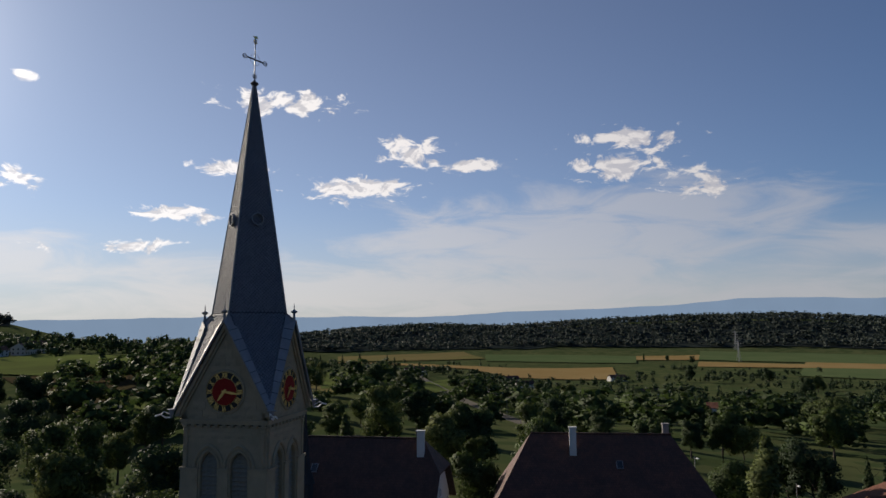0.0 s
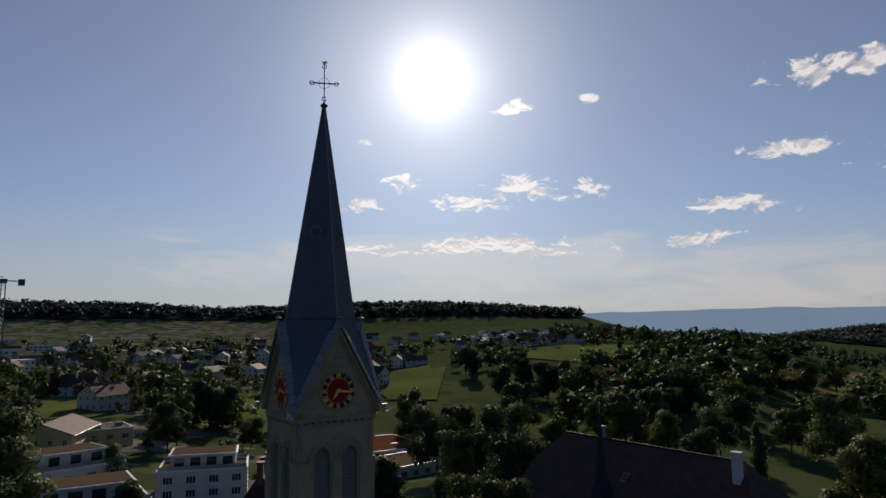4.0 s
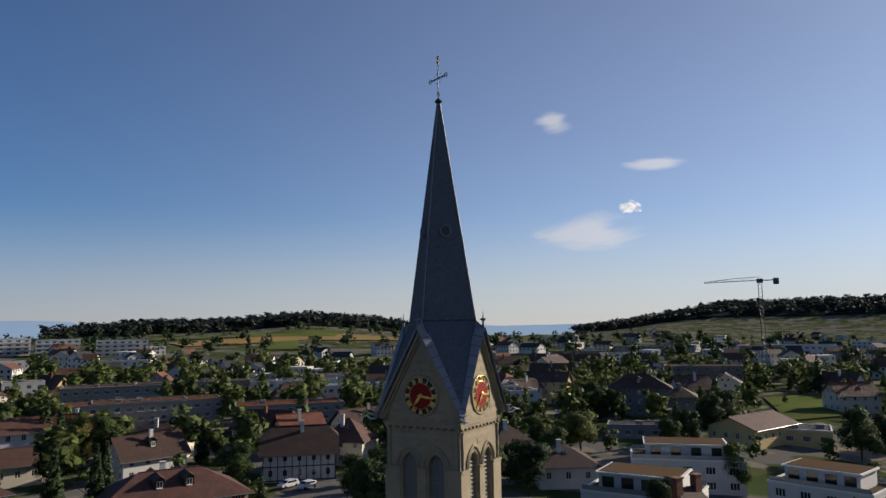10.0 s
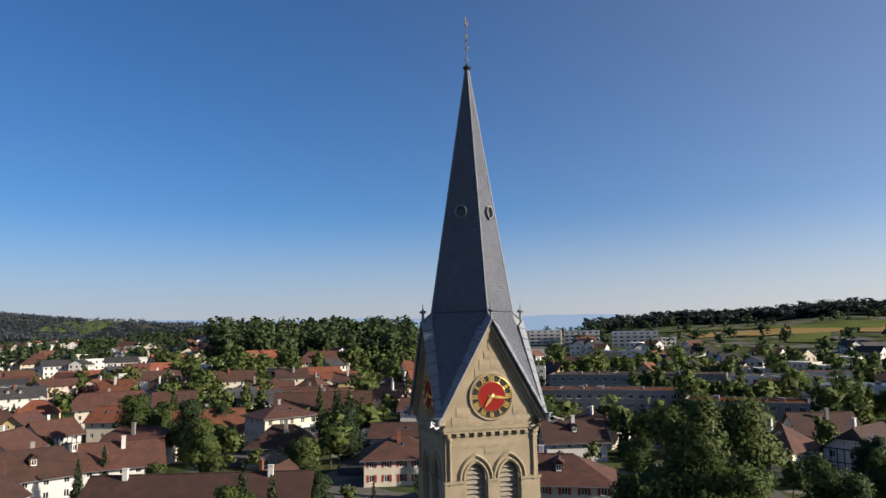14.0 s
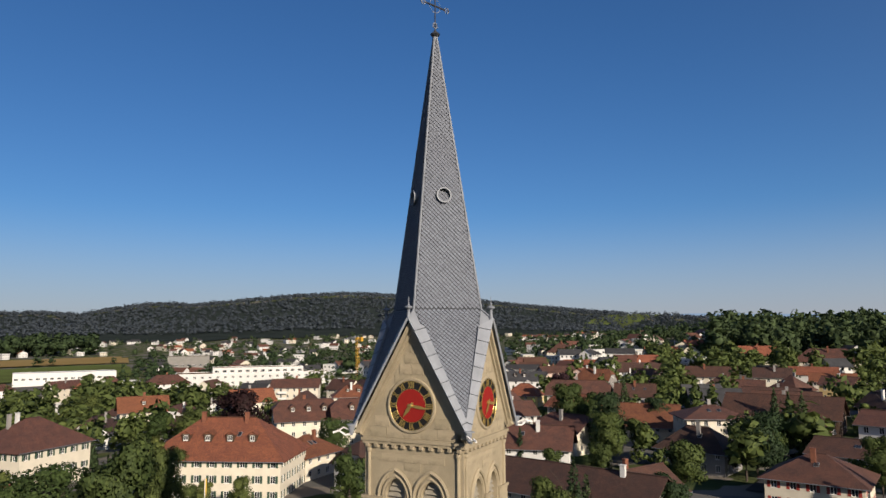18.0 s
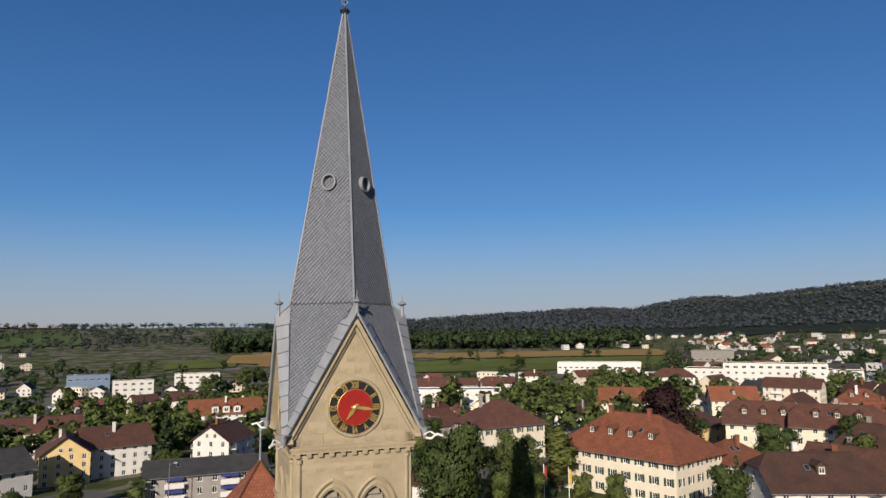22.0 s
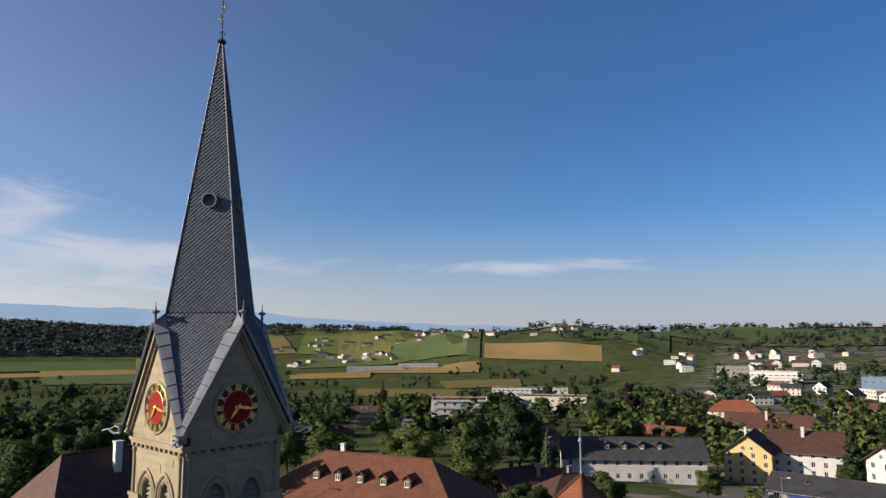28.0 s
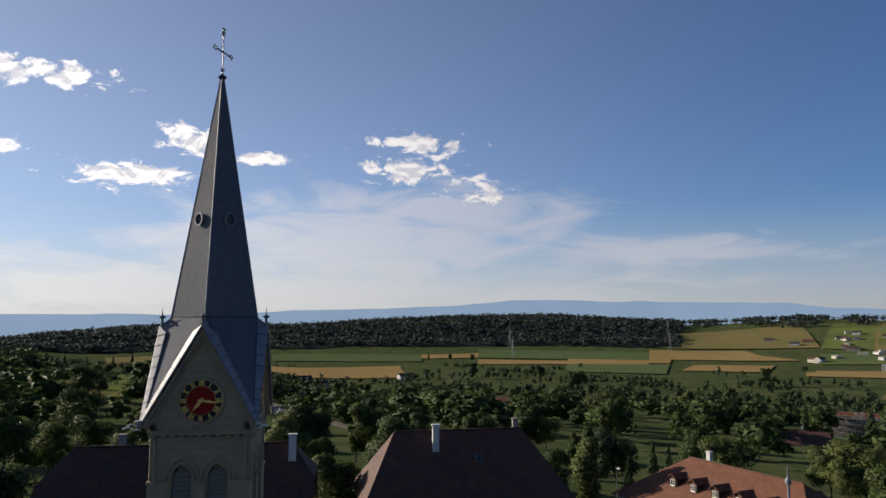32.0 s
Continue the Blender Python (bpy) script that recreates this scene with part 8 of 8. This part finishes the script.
woodland("ridge_wood", strewn(7200, 11, 66, 1900, 3250, 13, 19, 19, False) + strewn(1300, 66, 84, 1950, 3050, 12, 18, 62, False) + strewn(500, 2, 11, 2000, 3000, 12, 18, 63, False), "forest covering the big hill, bluish with painted haze", 25, 11, "hazy_canopy", 0.3, 1.7)
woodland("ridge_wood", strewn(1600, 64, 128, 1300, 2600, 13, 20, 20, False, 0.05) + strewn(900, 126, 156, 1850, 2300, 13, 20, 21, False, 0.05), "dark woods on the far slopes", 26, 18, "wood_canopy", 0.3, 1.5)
woodland("hill_wood", strewn(150, 208, 226, 520, 900, 12, 20, 22, True, 0.0), "dark trees on a near hilltop", 27, 90, "leaves_dark")
woodland("field_wood", strewn(420, 53, 88, 1130, 1290, 26, 36, 24), "dark belt of tall trees behind the wheat field", 29, 90, "leaves_dark")
woodland("tree_belt", strewn(420, 6, 62, 480, 1650, 9, 16, 66), "dark trees among the far white quarters", 67, 36, "leaves_dark", 0.2, 1.3)
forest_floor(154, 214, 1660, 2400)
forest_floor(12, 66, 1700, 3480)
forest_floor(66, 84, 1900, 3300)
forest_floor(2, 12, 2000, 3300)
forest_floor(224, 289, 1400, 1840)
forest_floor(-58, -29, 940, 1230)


# the low roofs of the church itself and its neighbours
def spirelet(x, y, z0, tip, half, name, label, mat):
    top = base(name, pose(x, y, z0), label, "turret")
    part("turret_wall", boxed(-half * 0.8, half * 0.8, -half * 0.8, half * 0.8, -8, 0.1), mat, top)
    bm = bmesh.new()
    h = tip - z0
    lathe(bm, [(half * 1.35, 0.0), (half * 0.75, h * 0.16), (half * 0.35, h * 0.52), (0.08, h * 0.86)], 8)
    slope_uv(bm)
    part("turret_roof", bm, mat, top)
    bm = bmesh.new()
    lathe(bm, [(0.07, h * 0.84), (0.05, h * 0.97), (0.16, h * 0.975), (0.16, h * 0.985), (0.03, h)], 8)
    part("finial", bm, "zinc", top)


spirelet(-40.1, -12.8, 9.0, 19.0, 0.95, "stair_turret", "slender dark spirelet of a stair turret", "slate_roof")


def choir():
    top = base("church_choir", pose(0.0, 35.8, -2.5, 0, 0, -1.5), "church choir with steep orange-red tiled roof and finial", "church choir")
    part("wall", boxed(-5.6, 5.6, -8, 5.6, -2, 9.5), "sandstone_plain", top)
    bm = bmesh.new()
    for q in ([(-6.2, -9, 8.9), (6.2, -9, 8.9), (0, 0, 17.3)], [(6.2, -9, 8.9), (6.2, 6.2, 8.9), (0, 0, 17.3)], [(6.2, 6.2, 8.9), (-6.2, 6.2, 8.9), (0, 0, 17.3)], [(-6.2, 6.2, 8.9), (-6.2, -9, 8.9), (0, 0, 17.3)]):
        prism(bm, q, (0, 0, -0.2))
    bmesh.ops.recalc_face_normals(bm, faces=list(bm.faces))
    slope_uv(bm)
    part("roof", bm, "tile_orange", top)
    bm = bmesh.new()
    lathe(bm, [(0.16, 17.0), (0.10, 17.6), (0.08, 20.0), (0.20, 20.1), (0.20, 20.3), (0.05, 20.5), (0.02, 21.2)], 8)
    part("finial", bm, "zinc", top)
    for xa, ya, xb, yb in ((-6.2, -9, 0, 0), (6.2, -9, 0, 0), (6.2, 6.2, 0, 0), (-6.2, 6.2, 0, 0)):
        bm = bmesh.new()
        tube(bm, [(xa, ya, 8.9), (xb, yb, 17.32)], 0.12, 6)
        part("hip_tiles", bm, "tile_red", top)


choir()
house(-8.3, -33.8, 62.1, 13, 11, 5.5, 13.6, roof='hip', wall='cream', tile='dark', st=2, near=2, shut='green', chimneys=[(-1.2, 0.0, 'brick_chimney'), (1.6, 0.0, 'brick_chimney')], label='small old house with steep dark tiled roof')


# the tower crane over the building site, and the yellow one far off
def tower_crane(x, y, z_top, jib, back, rot, mat, label):
    top = base("tower_crane", pose(x, y, sheet_z(x, y), 0, 0, rot), label, "crane")
    h = z_top - sheet_z(x, y)
    w = 0.8
    for px, py in ((-w, -w), (w, -w), (w, w), (-w, w)):
        bm = bmesh.new()
        tube(bm, [(px, py, 0), (px, py, h)], 0.11, 4)
        part("mast_leg", bm, mat, top)
    bm = bmesh.new()
    n = int(h / 2)
    for k in range(n):
        z, z2 = k * h / n, (k + 1) * h / n
        for a, b in (((-w, -w), (w, -w)), ((w, -w), (w, w)), ((w, w), (-w, w)), ((-w, w), (-w, -w))):
            tube(bm, [(a[0], a[1], z), (b[0], b[1], z2)], 0.06, 3)
    tagged(part("mast_lattice", bm, mat, top), kind="stuff")
    part("slewing_cab", boxed(-1.3, 1.3, -1.1, 1.1, h - 0.6, h + 1.3, bevel=0.1), mat, top)
    bm = bmesh.new()
    for way in ([(0, -0.6, h + 0.6), (jib, -0.6, h + 0.1)], [(0, 0.6, h + 0.6), (jib, 0.6, h + 0.1)], [(0, 0, h + 2.2), (jib * 0.5, 0, h + 1.7), (jib, 0, h + 0.5)]):
        bm = bmesh.new()
        tube(bm, way, 0.12, 4)
        part("jib_chord", bm, "metal_grey", top)
    bm = bmesh.new()
    for k in range(18):
        xa, xb = jib * k / 18, jib * (k + 1) / 18
        for s in (-0.6, 0.6):
            tube(bm, [(xa, s, h + 0.5), ((xa + xb) / 2, 0, h + 2.0 - 1.2 * k / 18), (xb, s, h + 0.45)], 0.05, 3)
    tagged(part("jib_lattice", bm, "metal_grey", top), kind="stuff")
    part("counter_jib", boxed(-back, 0, -0.7, 0.7, h + 0.3, h + 0.7), mat, top)
    part("counterweight", boxed(-back, -back + 2.4, -0.9, 0.9, h - 1.4, h + 1.4, bevel=0.1), mat, top)


tower_crane(9.6, -309.9, 47.5, 24, 8, 8, "crane_paint", "dark tower crane with long pale jib")
tower_crane(363.4, 239.6, 22, 14, 5, 70, "crane_yellow", "yellow construction crane among white blocks")


def flagpole(x, y, mat):
    top = base("flagpole", pose(x, y, sheet_z(x, y), 0, 0, 35), "white flagpole with a hanging coloured flag", "flagpole", "flagpoles by the inn")
    bm = bmesh.new()
    tube(bm, [(0, 0, 0), (0, 0, 9)], 0.06, 6)
    part("pole", bm, "trim_white", top)
    bm = bmesh.new()
    prev = None
    for k in range(9):
        a = k / 8
        v = [bm.verts.new((0.05 + 1.1 * a, 0.16 * math.sin(a * 7), 8.8 - 1.1 * a * a - 2.2 * j)) for j in (0, 1)]
        if prev:
            bm.faces.new((prev[0], prev[1], v[1], v[0]))
        prev = v
    part("flag", bm, mat, top)


def platform_roof(xa, ya, xb, yb, z):
    # a long pale canopy over a railway platform, on single posts
    ln = math.hypot(xb - xa, yb - ya)
    top = base("platform_roof", pose((xa + xb) / 2, (ya + yb) / 2, z, 0, 0, math.degrees(math.atan2(yb - ya, xb - xa))), "long pale grey platform canopy on steel posts", "platform roof")
    for s in (-1, 1):
        bm = bmesh.new()
        prism(bm, [(-ln / 2, 0, 4.0), (ln / 2, 0, 4.0), (ln / 2, s * 2.2, 4.4), (-ln / 2, s * 2.2, 4.4)], (0, 0, 0.14))
        part("canopy", bm, "plaster_grey", top)
    for k in range(10):
        part("post", boxed(-0.12, 0.12, -0.12, 0.12, -1, 4.0), "metal_grey", top, "", pose(-ln / 2 + (k + 0.5) * ln / 10, 0, 0))
    part("platform", boxed(-ln / 2, ln / 2, -3, 3, -2.5, 0.5), "concrete", top)


platform_roof(49.4, 204.4, 134.2, 271.6, -13.3)
flagpole(45.8, 67.6, "flag_red")
flagpole(48.3, 69.3, "flag_red")
flagpole(50.2, 64.7, "flag_yellow")
# street and railway poles
def mast(x, y, h, arm, rot, label):
    top = base("street_lamp" if arm < 2 else "catenary_mast", pose(x, y, sheet_z(x, y), 0, 0, rot), label, "pole")
    bm = bmesh.new()
    tube(bm, [(0, 0, -0.3), (0, 0, h)], 0.10, 6, r_end=0.06)
    part("pole", bm, "metal_grey", top)
    bm = bmesh.new()
    tube(bm, [(0, 0, h - 0.3), (arm, 0, h - 0.1)], 0.05, 5)
    part("arm", bm, "metal_grey", top)
    part("lamp_head" if arm < 2 else "insulator", boxed(arm - 0.3, arm + 0.3, -0.12, 0.12, h - 0.2, h, bevel=0.03), "trim_white", top)


for k in range(9):
    f = k / 8
    mast(-206 - 326 * f, 4 - 80 * f, 9, 3.0, 100, "grey railway mast with cross arm")
for k in range(7):
    f = k / 6
    mast(22 + 77 * f, 149 + 58 * f, 9, 3.5, 130, "grey railway mast with cross arm")
mast(-68.4, 49.2, 10, 1.2, 0, "grey street lamp beside the school")
mast(-65.8, 126.8, 11, 1.2, 60, "grey street lamp on the slope")
mast(-8.9, 118.3, 9, 1.2, 20, "grey street lamp by the flats")
mast(-87.2, 38.3, 10, 1.0, 20, "grey street lamp beside the road")
for k, (x, y) in enumerate(((156.37, -20.227), (152.43, -18.552), (140.48, -16.809), (144.31, -21.356), (172.01, -29.49), (132.59, -13.767), (149.14, -25.629), (136.39, -19.032))):
    car(x, y, 60 + 7 * k % 20, ("car_white", "car_dark", "car_dark", "car_red")[k % 4])
for k, (x, y) in enumerate(((75.657, -68.219), (71.585, -69.042), (69.945, -207.36), (67.33, -215.21), (72.511, -242.15), (61.538, -157.58), (64.97, -190.35))):
    car(x, y, 80 + 5 * k, ("car_white", "car_white", "car_dark")[k % 3])


def pylon(x, y, h):
    top = base("power_pylon", pose(x, y, sheet_z(x, y), 0, 0, 40), "tall steel lattice power pylon", "pylon", "power pylons")
    for px, py in ((-1, -1), (1, -1), (1, 1), (-1, 1)):
        bm = bmesh.new()
        tube(bm, [(px * 3, py * 3, 0), (px * 0.6, py * 0.6, h * 0.7), (px * 0.3, py * 0.3, h)], 0.3, 4)
        part("pylon_leg", bm, "metal_grey", top)
    for z in (0.68, 0.8, 0.92):
        bm = bmesh.new()
        tube(bm, [(-7, 0, h * z), (7, 0, h * z)], 0.3, 4)
        part("cross_arm", bm, "metal_grey", top)


pylon(-1583.7, 345.0, 42)
pylon(-1361.1, 304.7, 42)
pylon(-1428.1, 671.1, 42)
pylon(-1666.9, 774.9, 42)
